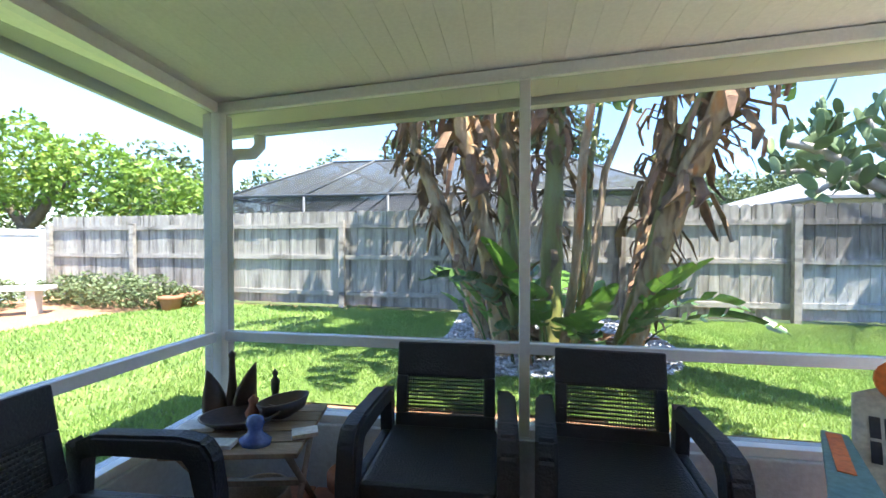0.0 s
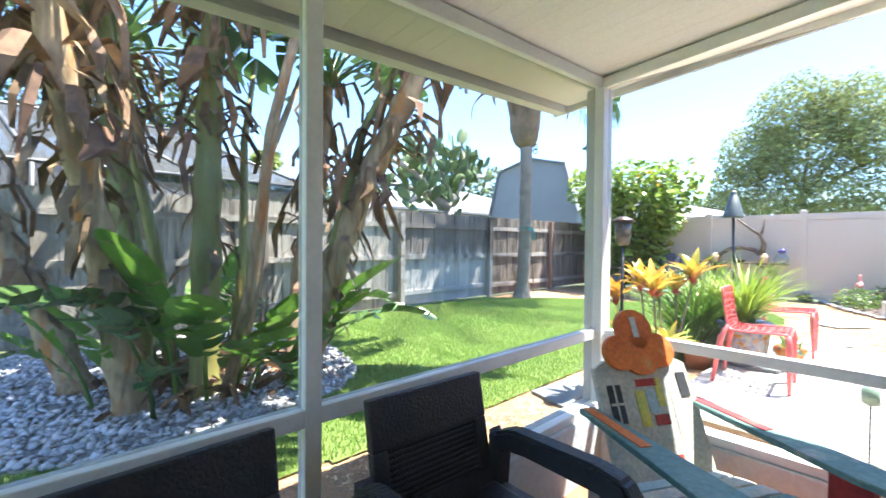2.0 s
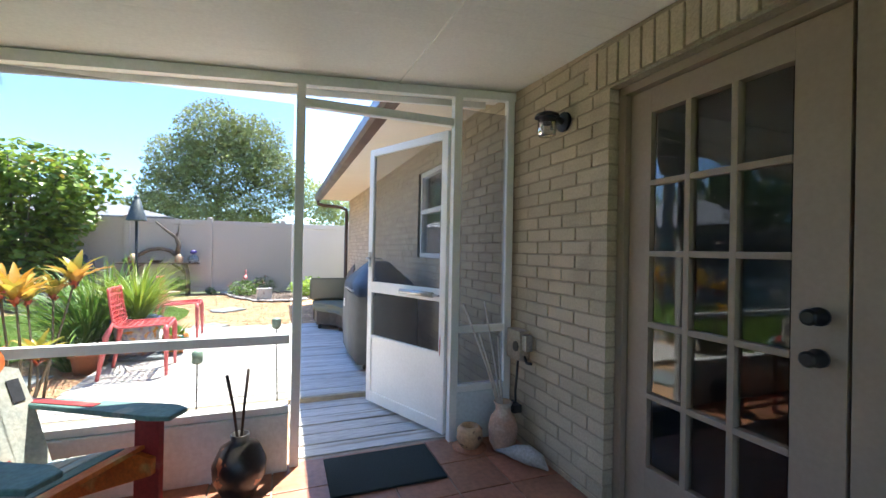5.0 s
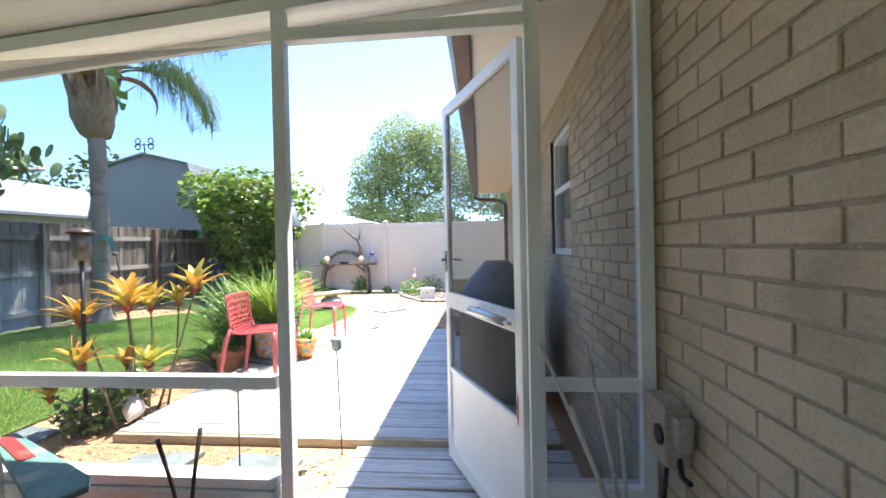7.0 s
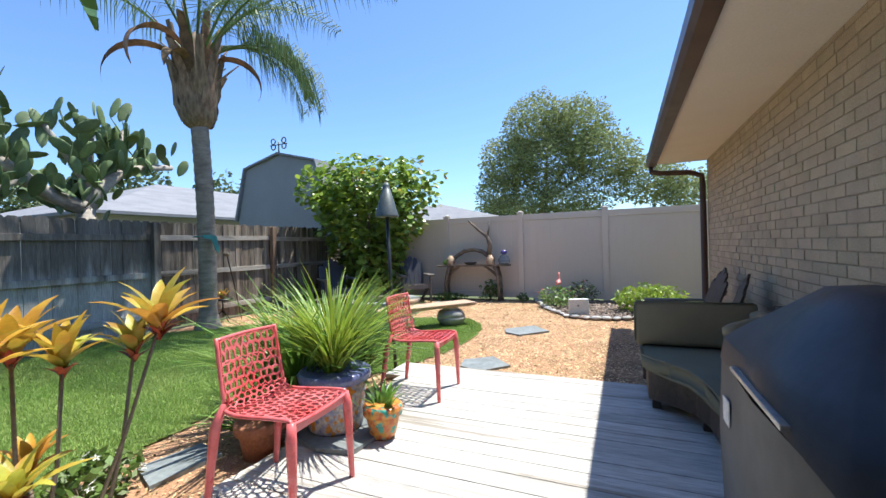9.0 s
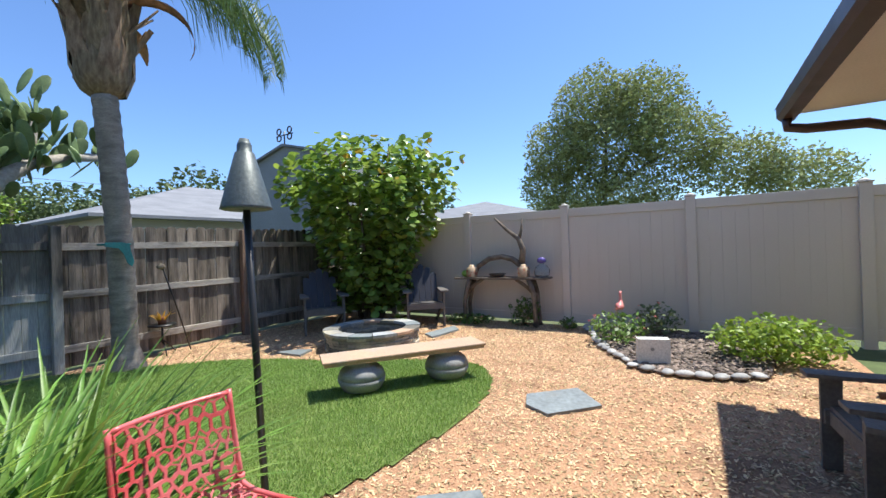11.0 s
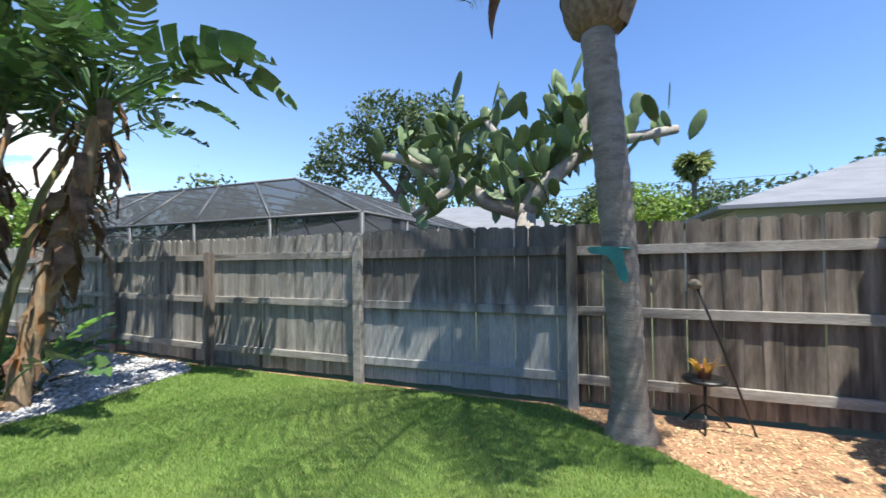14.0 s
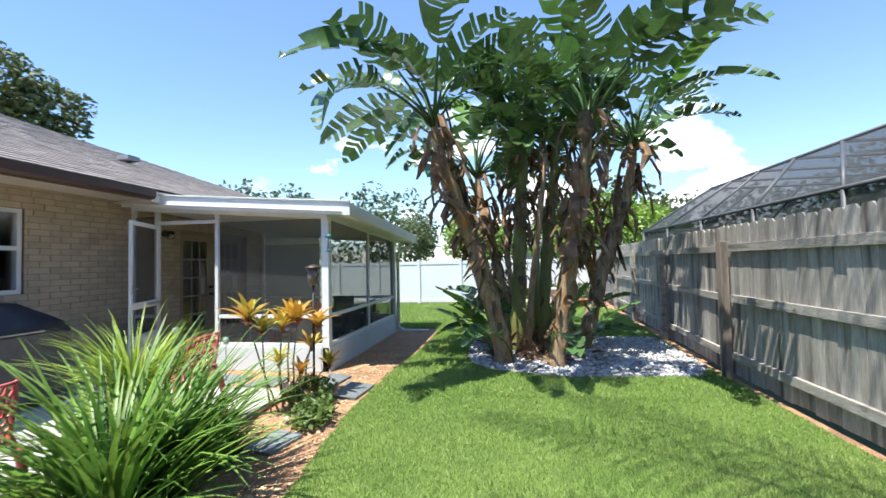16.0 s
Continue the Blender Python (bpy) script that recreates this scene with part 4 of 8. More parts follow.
hip_house("neighbour_house", "pale grey hip-roofed house behind the timber fence", 10.5, 26.0, 16.0, 27.0, 2.6, 4.6, ROOF_GREY, VINYL)
hip_house("neighbour_house", "low grey-roofed house beyond the vinyl fence", 24.0, 40.0, 6.5, 20.0, 2.5, 4.3, ROOF_GREY, VINYL)
hip_house("neighbour_house", "grey roofed house beyond the far white fence", -36.0, -24.0, 6.0, 16.0, 2.4, 4.6, ROOF_GREY, VINYL)
hip_house("neighbour_house", "tan house behind the pool enclosure", -10.0, 6.5, 21.0, 32.0, 2.6, 4.4, ROOF_GREY, VINYL)


def shed():
    s = thing("garden_shed", "tall grey gambrel-roofed shed with a weather vane beyond the fence", "shed")
    prof = [(9.2, -0.1), (12.95, -0.1), (12.95, 2.3), (12.52, 3.95), (11.1, 4.3), (9.68, 3.95), (9.2, 2.3)]
    bm = bmesh.new(); prism(bm, prof, "x", 13.3, 17.5); part("wall", bm, SHED_GREY, s)
    bm = bmesh.new()
    outer = [(9.1, 2.28), (9.62, 4.0), (11.1, 4.37), (12.58, 4.0), (13.05, 2.28), (12.96, 2.28), (12.53, 3.955), (11.1, 4.305), (9.67, 3.955), (9.19, 2.28)]
    prism(bm, outer, "x", 13.2, 17.6); part("roof", bm, ROOF_GREY, s)
    v = new("weather_vane"); v.parent = s
    bm = bmesh.new(); tube(bm, [(13.3, 11.1, 4.35), (13.3, 11.1, 4.72)], 0.02, 8); tube(bm, [(13.3, 10.75, 4.62), (13.3, 11.45, 4.62)], 0.015, 8); part("mast", bm, BLACK, v)
    for dy in (-0.22, 0.22):
        for dz in (-0.09, 0.09):
            bm = bmesh.new()
            pts = [(13.3, 11.1 + dy + 0.085 * math.cos(a), 4.65 + dz * 1.0 + 0.085 * math.sin(a)) for a in (2 * math.pi * k / 14 for k in range(15))]
            tube(bm, pts, 0.02, 6, cap=False); part("cup_ring", bm, BLACK, v)


shed()


# ---- plant materials ----
LEAF_BANANA = surface("broad_leaf_green", (0.095, 0.165, 0.05), (0.062, 0.118, 0.036), 0.3, 5, bump=0.12, bscale=40, vary=0.3, fine=0.12, through_light=0.18, spec=0.6)
LEAF_LIGHT = surface("young_leaf_green", (0.17, 0.30, 0.05), (0.11, 0.22, 0.035), 0.4, 5, bump=0.1, bscale=40, vary=0.2, through_light=0.3)
DEAD_LEAF = surface("dry_brown_leaf", (0.31, 0.17, 0.1), (0.12, 0.07, 0.045), 0.85, 8, bump=0.3, bscale=50, vary=0.35, through_light=0.1)
TRUNK_BOP = surface("fibrous_brown_stalk", (0.48, 0.34, 0.215), (0.25, 0.17, 0.108), 0.9, 5, (6, 6, 1), bump=0.9, bscale=22, vary=0.2, stain=(0.42, 0.16, 0.05), stain_at=(0.55, 0.68), stain_scale=1.6)
STALK_GREEN = surface("green_leaf_stalk", (0.25, 0.27, 0.075), (0.2, 0.17, 0.06), 0.5, 4, (5, 5, 0.8), bump=0.2, bscale=25, vary=0.15, stain=(0.26, 0.14, 0.06), stain_at=(0.56, 0.7))
PALM_BARK = surface("grey_ringed_palm_bark", (0.32, 0.285, 0.25), (0.21, 0.185, 0.165), 0.9, 6, (1, 1, 3), bump=0.6, bscale=40, stain=(0.14, 0.12, 0.105), stain_at=(0.56, 0.72), stain_scale=2.5)
PALM_BOOT = surface("brown_palm_boot", (0.32, 0.23, 0.16), (0.15, 0.095, 0.065), 0.9, 6, (4, 4, 1), bump=0.7, bscale=35, vary=0.25)
PALM_LEAF = surface("palm_leaflet", (0.15, 0.215, 0.075), (0.1, 0.155, 0.05), 0.45, 3, bump=0, vary=0.3, through_light=0.2)
GRAPE_LEAF = surface("sea_grape_leaf", (0.27, 0.355, 0.065), (0.15, 0.225, 0.04), 0.35, 2.5, bump=0.1, bscale=50, vary=0.38, fine=0.1, through_light=0.3, spec=0.6)
GRAPE_YOUNG = surface("young_sea_grape_leaf", (0.37, 0.45, 0.07), (0.26, 0.36, 0.055), 0.35, 2.5, bump=0.1, bscale=50, vary=0.3, fine=0.1, through_light=0.4, spec=0.6)
GRAPE_RED = surface("reddish_leaf", (0.42, 0.2, 0.045), (0.36, 0.3, 0.05), 0.4, 4, bump=0.1, vary=0.3, through_light=0.3)
BARK = surface("rough_grey_bark", (0.19, 0.15, 0.115), (0.11, 0.09, 0.07), 0.95, 6, (3, 3, 1), bump=0.8, bscale=30)
CACTUS = surface("prickly_pear_pad", (0.19, 0.25, 0.1), (0.105, 0.15, 0.06), 0.55, 5, bump=0.3, bscale=45, vary=0.3, fine=0.12)
CACTUS_TRUNK = surface("pale_cactus_trunk", (0.46, 0.42, 0.37), (0.3, 0.27, 0.235), 0.9, 5, bump=0.6, bscale=30)
TREE_OAK = surface("oak_foliage", (0.135, 0.165, 0.062), (0.09, 0.12, 0.045), 0.7, 0.8, bump=0, vary=0.4, through_light=0.2)
TREE_LIGHT = surface("light_tree_foliage", (0.34, 0.37, 0.15), (0.26, 0.30, 0.11), 0.7, 0.5, bump=0, vary=0.35, through_light=0.25)
TREE_YELLOW = surface("yellow_green_foliage", (0.29, 0.37, 0.06), (0.2, 0.29, 0.045), 0.6, 0.7, bump=0, vary=0.4, through_light=0.3, stain=(0.33, 0.25, 0.04), stain_at=(0.62, 0.75), stain_scale=1.4)
CORDY = surface("orange_yellow_leaf", (0.58, 0.33, 0.05), (0.52, 0.22, 0.035), 0.4, 9, bump=0.1, vary=0.25, fine=0.1, through_light=0.3, stain=(0.42, 0.40, 0.07), stain_at=(0.5, 0.65), stain_scale=3)
CORDY_RED = surface("red_leaf_base", (0.42, 0.05, 0.03), (0.3, 0.04, 0.025), 0.5, 6, bump=0.1, vary=0.2)
STEM_GREY = surface("thin_grey_stem", (0.25, 0.2, 0.14), (0.17, 0.14, 0.1), 0.9, 9, bump=0.3)
STRAP_LEAF = surface("strap_leaf_green", (0.2, 0.31, 0.055), (0.11, 0.2, 0.035), 0.45, 4, bump=0, vary=0.35, through_light=0.25)
STRAP_YELLOW = surface("lime_strap_leaf", (0.33, 0.41, 0.055), (0.23, 0.33, 0.045), 0.45, 4, bump=0, vary=0.25, through_light=0.3)
SHRUB = surface("shrub_leaf", (0.13, 0.2, 0.04), (0.085, 0.14, 0.03), 0.5, 4, bump=0, vary=0.35, through_light=0.25)
SHRUB_DRY = surface("greyish_shrub_leaf", (0.17, 0.2, 0.085), (0.12, 0.15, 0.06), 0.6, 3, bump=0, vary=0.35, through_light=0.2)
ROSE_LEAF = surface("light_rose_leaf", (0.2, 0.3, 0.06), (0.13, 0.2, 0.045), 0.5, 4, bump=0, vary=0.35, through_light=0.3)
FLOWER_WHITE = surface("white_petal", (0.8, 0.8, 0.76), None, 0.6, bump=0, through_light=0.2)
FLOWER_PINK = surface("coral_pink_petal", (0.75, 0.16, 0.17), (0.8, 0.3, 0.27), 0.6, bump=0, vary=0.2, through_light=0.2)


def leaf_cloud(name, centers, radii, count, size, material, parent, seed, shell=0.55, flat=0.5):
    """Many small leaves through a crown of overlapping clumps, thicker towards the outside."""
    g = np.random.default_rng(seed)
    centers, radii = np.array(centers, float), np.array(radii, float)
    vol = radii.prod(1) ** 0.7
    pick = g.choice(len(centers), count, p=vol / vol.sum())
    d = g.normal(size=(count, 3)); d /= np.linalg.norm(d, axis=1)[:, None]
    r = g.uniform(shell ** 3, 1, count) ** (1 / 3) * (1 + 0.16 * np.sin(d[:, 0] * 7 + pick) * np.cos(d[:, 1] * 6 + d[:, 2] * 5))
    pos = centers[pick] + d * radii[pick] * r[:, None]
    leaf = [(-0.5, 0, 0), (0, -0.28, 0.06), (0.5, 0, 0.02), (0, 0.28, 0.06)]
    rot = turns(g.uniform(0, 6.28, count), g.normal(0, flat, count), g.normal(0, flat, count))
    ob = link(name, scattered(name, leaf, [(0, 1, 2, 3)], pos, rot, size * g.uniform(0.6, 1.4, count)), material, parent)
    return ob


def tree(name, label, base, fork, limbs, clumps, radii, count, size, material, seed, trunk_r=0.25, flat=0.8, shell=0.5):
    t = thing(name, label, "tree")
    bm = bmesh.new()
    b, f = Vector(base), Vector(fork)
    tube(bm, [b, b.lerp(f, 0.3) + Vector((0.05, 0.03, 0)), b.lerp(f, 0.7) - Vector((0.05, 0.02, 0)), f], [trunk_r * 1.3, trunk_r, trunk_r * 0.85, trunk_r * 0.75], 10)
    part("trunk", bm, BARK, t)
    for q in limbs:
        q = Vector(q); bm = bmesh.new()
        mid = f.lerp(q, 0.5) + Vector((0, 0, 0.12 * (q - f).length))
        tube(bm, [f - (f - b) * 0.04, mid, q], [trunk_r * 0.6, trunk_r * 0.35, trunk_r * 0.1], 7)
        part("limb", bm, BARK, t)
    leaf_cloud("crown", clumps, radii, count, size, material, t, seed, shell, flat)
    return t


# ---- bird of paradise clump ----
def blade_mesh(seed, length, width, torn):
    """A broad leaf on a curved stalk: a folded midrib with side lobes, torn here and there and drooping apart."""
    g = random.Random(seed)
    bm = bmesh.new()
    stalk = length * g.uniform(0.5, 0.75)
    bend = g.uniform(0.3, 0.85)
    def spine(s):
        a = bend * s / (stalk + length)
        return Vector((0, math.sin(a * 1.1) * s, math.cos(a * 1.3) * s))
    pts = [spine(s) for s in np.linspace(0, stalk, 5)]
    tube(bm, pts, [0.032, 0.026, 0.022, 0.018, 0.015], 6)
    n = 15
    for side in (-1, 1):
        droop0 = 0.0
        prev = None
        for i in range(n):
            u0, u1 = i / n, (i + 1) / n
            cut = g.random() < torn
            if cut:
                droop0 = g.uniform(-0.1, 0.75)
                prev = None
            row = []
            for u in ((u0 + (0.012 if cut else 0), u1 - (0.01 if g.random() < torn else 0))):
                w = width * (math.sin(math.pi * min(1, 0.06 + u * 0.94)) ** 0.55) * (1.0 - 0.25 * u) * 0.5
                p = spine(stalk + u * length)
                d = (spine(stalk + u * length + 0.02) - p).normalized()
                out = Vector((side, 0, 0))
                nrm = out.cross(d) * side
                ang = 0.35 - droop0
                a1 = p + out * w * 0.5 * math.cos(ang) + nrm * -w * 0.5 * math.sin(ang) + d * w * 0.18
                ang2 = ang - 0.35 - droop0 * 0.5
                a2 = a1 + out * w * 0.5 * math.cos(ang2) + nrm * -w * 0.5 * math.sin(ang2) + d * w * 0.22
                row.append([bm.verts.new(p), bm.verts.new(a1), bm.verts.new(a2)])
            if prev:
                row[0] = prev
            for k in range(2):
                f = bm.faces.new((row[0][k], row[0][k + 1], row[1][k + 1], row[1][k]) if side > 0 else (row[0][k + 1], row[0][k], row[1][k], row[1][k + 1]))
                f.smooth = True
            prev = row[1]
    me = bpy.data.meshes.new("leaf"); bm.to_mesh(me); bm.free()
    return me


def bird_of_paradise():
    clump = thing("bird_of_paradise", "tall bird of paradise clump with torn leaves and brown sheaths", "plant")
    leaves = []
    for k in range(7):
        me = blade_mesh(k, random.uniform(1.3, 1.65), random.uniform(0.64, 0.8), (0.55, 0.65, 0.75, 0.85, 0.3, 0.7, 0.6)[k])
        me.materials.append(LEAF_BANANA if k not in (4,) else LEAF_LIGHT)
        leaves.append(me)
    stems = [((2.05, 5.42, 0), (2.2, 5.25, 1.2), (2.7, 4.72, 2.55), 0.15), ((1.32, 5.62, 0), (1.34, 5.66, 1.4), (1.42, 5.75, 3.0), 0.14),
             ((0.6, 6.35, 0), (0.25, 6.6, 1.1), (-0.45, 6.95, 2.5), 0.13), ((1.05, 6.65, 0), (1.0, 6.95, 1.2), (0.95, 7.45, 2.6), 0.13),              ((0.85, 5.55, 0), (0.7, 5.4, 1.1), (0.45, 5.05, 2.35), 0.12), ((0.95, 6.0, 0), (0.9, 6.1, 1.4), (0.75, 6.3, 2.8), 0.13), ((2.25, 6.1, 0), (2.35, 6.25, 1.1), (2.75, 6.45, 2.4), 0.12)]
    dead = random.Random(3)
    for i, (a, b, c, r) in enumerate(stems):
        a, b, c = Vector(a) - Vector((0, 0, 0.05)), Vector(b), Vector(c)
        bm = bmesh.new()
        pts, rad = [], []
        for k in range(17):
            u = k / 16
            p = a * (1 - u) ** 2 + b * 2 * u * (1 - u) + c * u * u
            pts.append(p); rad.append(0.85 * r * (1.15 - 0.3 * u) * (1.14 if k % 3 == 0 else 0.95) * (1.25 if k == 0 else 1))
        end = (c - b).normalized() * 0.6 + Vector((0, 0, 0.55)); end = end.normalized() * (0.72 if i != 1 else 0.45)
        for k in range(1, 6):
            pts.append(c + end * k / 5); rad.append(0.85 * r * 0.85 * (1.1 if k % 3 == 0 else 0.92) * (1 - 0.09 * k))
        fork, c = c, c + end
        tube(bm, pts, rad, 9, squash=0.82)
        part("stalk", bm, TRUNK_BOP if i not in (1, 5) else STALK_GREEN, clump)
        # dry sheath strips clinging to the stalk
        bm = bmesh.new()
        for k in range(75):
            u = dead.uniform(0.08, 1.0) ** 0.6
            p = a * (1 - u) ** 2 + b * 2 * u * (1 - u) + fork * u * u + end * max(0, (u - 0.72) / 0.28) * 0.9 * (u > 0.97)
            ang = dead.uniform(0, 6.28); o = Vector((math.cos(ang), math.sin(ang), 0))
            ln, w = dead.uniform(0.1, 0.3), dead.uniform(0.008, 0.035)
            s = o.cross(Vector((0, 0, 1)))
            q0 = p + o * r * 0.9
            out = dead.uniform(0.0, 0.22) * (1.6 if u > 0.75 else 0.7)
            q1, q2 = q0 + o * out * 0.8 - Vector((0, 0, ln * 0.45)), q0 + o * out + s * dead.uniform(-0.08, 0.08) - Vector((0, 0, ln))
            v = [bm.verts.new(x) for x in (q0 - s * w, q0 + s * w, q1 + s * w * 1.3, q1 - s * w, q2 + s * w * 0.3, q2 - s * w * 0.3)]
            bm.faces.new(v[:4]); bm.faces.new((v[3], v[2], v[4], v[5]))
        part("dead_sheath", bm, DEAD_LEAF, clump)["kind"] = "stuff"
        # the fan of leaves
        plane = random.uniform(0, math.pi)
        n = 16
        for k in range(n):
            spread = (k / (n - 1) - 0.5) * 2
            lean = spread * 58 + random.uniform(-12, 12)
            o = new("leaf", random.choice(leaves)); o.parent = clump
            turn = random.uniform(-60, 60); size = random.uniform(0.68, 0.98)
            az = math.degrees(plane) + random.uniform(-75, 75) + (0 if lean > 0 else 180)
            o.matrix_basis = Matrix.Translation(c - end * 0.15) @ pose(0, 0, 0, 0, 0, az) @ pose(0, 0, 0, -abs(lean) * 0.85) @ pose(0, 0, 0, 0, 0, turn) @ Matrix.Scale(size, 4)
            # leaves growing towards the porch stand upright, clear of its roof
            if any(w.y < 3.7 and w.z < 2.75 for w in (o.matrix_basis @ v.co for v in o.data.vertices)):
                o.matrix_basis = Matrix.Translation(c - end * 0.15) @ pose(0, 0, 0, 0, 0, random.uniform(-70, 70)) @ pose(0, 0, 0, -abs(lean) * 0.8) @ Matrix.Scale(size * 0.9, 4)
        for k in range(34):
            bm = bmesh.new()
            ang = random.uniform(0, 6.28); ln = random.uniform(0.15, 0.45)
            o = Vector((math.cos(ang), math.sin(ang), 0)); s = o.cross(Vector((0, 0, 1))); w = random.uniform(0.035, 0.085)
            u = random.uniform(0.62, 1.0); at = c.lerp(fork, random.uniform(0, 1.0)) if k % 2 else a * (1 - u) ** 2 + b * 2 * u * (1 - u) + fork * u * u; w *= random.uniform(0.4, 1); rr = random.uniform(0.5, 1.0)
            p = [at + o * 0.06, at + o * 0.3 * rr + Vector((0, 0, 0.08)), at + o * 0.42 * rr - Vector((0, 0, ln * 0.4)), at + o * 0.40 * rr + s * random.uniform(-0.15, 0.15) - Vector((0, 0, ln))]
            rows = [[bm.verts.new(q - s * w * t), bm.verts.new(q + o * 0.03), bm.verts.new(q + s * w * t)] for q, t in zip(p, (0.3, 1, 1.2, 0.2))]
            for ra, rb in zip(rows, rows[1:]):
                for j in range(2):
                    bm.faces.new((ra[j], ra[j + 1], rb[j + 1], rb[j]))
            part("dead_leaf", bm, DEAD_LEAF, clump)
    # slimmer bare stalks standing between the trunks
    for k in range(6):
        ang, rr = k * 2.4, 0.16 + 0.06 * (k % 7)
        b0 = Vector((1.38 + rr * math.cos(ang) * 1.3, 5.75 + rr * math.sin(ang) * 1.2, -0.05))
        d0 = Vector((math.cos(ang) * 0.2 + random.gauss(0, 0.06), math.sin(ang) * 0.2 + random.gauss(0, 0.06), 1)) * random.uniform(1.7, 3.5)
        bm = bmesh.new(); tube(bm, [b0, b0 + d0 * 0.35 + Vector((0.04, -0.03, 0)), b0 + d0 * 0.7, b0 + d0 + Vector((math.cos(ang) * 0.2, math.sin(ang) * 0.2, 0))], [0.06, 0.052, 0.045, 0.03], 7, squash=0.8)
        part("stalk", bm, STALK_GREEN if k % 2 else TRUNK_BOP, clump)
        o = new("leaf", random.choice(leaves)); o.parent = clump
        o.matrix_basis = Matrix.Translation(b0 + d0 * 0.98) @ pose(0, 0, 0, 0, 0, math.degrees(ang) - 90) @ pose(0, 0, 0, -random.uniform(2, 20)) @ Matrix.Scale(random.uniform(0.55, 0.8), 4)
    # young shoots round the foot
    for k in range(30):
        ang = random.uniform(0, 6.28); rr = random.uniform(0.4, 1.0)
        o = new("young_leaf", leaves[4] if k % 3 else leaves[0]); o.parent = clump
        o.matrix_basis = Matrix.Translation((1.45 + rr * 0.85 * math.cos(ang), 5.9 + rr * 0.8 * math.sin(ang), -0.03)) @ pose(0, 0, 0, 0, 0, math.degrees(ang) - 90) @ pose(0, 0, 0, -random.uniform(0, 30)) @ Matrix.Scale(random.uniform(0.36, 0.66), 4)
    lf = bmesh.new()
    for k in range(160):
        ang, rr = random.uniform(0, 6.28), random.uniform(0.1, 0.95)
        p = Vector((1.45 + rr * 0.9 * math.cos(ang), 5.9 + rr * 0.85 * math.sin(ang), random.uniform(0.0, 0.35) * (1 - rr * 0.7)))
        m = Matrix.Translation(p) @ pose(0, 0, 0, random.uniform(-60, 60), random.uniform(-60, 60), random.uniform(0, 360))
        v = [lf.verts.new(m @ Vector(q)) for q in ((-0.02, 0, 0), (0.02, 0, 0), (0.03, 0.15, 0.02), (0.0, 0.3, -0.02), (-0.03, 0.15, 0.03))]
        lf.faces.new(v)
    tagged(part("leaf_litter", lf, DEAD_LEAF), "dry brown fallen leaves at the foot of the clump", "leaf litter", kind="stuff")


bird_of_paradise()


# ---- white stones round the clump ----
STONE_WHITE = surface("white_marble_stone", (0.62, 0.62, 0.63), (0.42, 0.42, 0.44), 0.8, 14, bump=0.3, vary=0.3, stain=(0.2, 0.19, 0.19), stain_at=(0.58, 0.7), stain_scale=3)
BED_GREY = surface("grey_stone_bed", (0.22, 0.21, 0.2), (0.32, 0.31, 0.3), 0.95, 20, bump=0.8, bscale=50, fine=0.4)


def pebbles(name, poly, n, lo, hi, z, material, label, category, seed, flat=0.6):
    g = np.random.default_rng(seed)
    xs, ys = [p[0] for p in poly], [p[1] for p in poly]
    x, y = g.uniform(min(xs), max(xs), n), g.uniform(min(ys), max(ys), n)
    k = inside(x, y, poly); x, y = x[k], y[k]; n = len(x)
    a = [(1, 0, 0), (0.3, 0.9, 0.1), (-0.8, 0.5, 0), (-0.7, -0.6, 0.1), (0.4, -0.9, 0), (0.1, 0.05, 0.9), (0, 0, -0.7)]
    f = [(0, 1, 5), (1, 2, 5), (2, 3, 5), (3, 4, 5), (4, 0, 5), (1, 0, 6), (2, 1, 6), (3, 2, 6), (4, 3, 6), (0, 4, 6)]
    s = g.uniform(lo, hi, n)[:, None] * np.array([[1, 0.8, flat]])
    ob = link(name, scattered(name, a, f, np.stack([x, y, lay(x, y) + z + s[:, 2] * 0.4], -1), turns(g.uniform(0, 6.28, n), g.normal(0, 0.3, n), g.normal(0, 0.3, n)), s), material)
    return tagged(ob, label, category, kind="stuff")


flat_poly("stone_bed", ROCK_BED, -0.03, 0.006, BED_GREY)
tagged(bpy.data.objects["stone_bed"], "grey bed of white stones round the clump", "ground", kind="structure")
pebbles("white_stones", ROCK_BED, 5200, 0.02, 0.042, 0.006, STONE_WHITE, "loose white landscaping stones round the plant clump", "stones", 5)


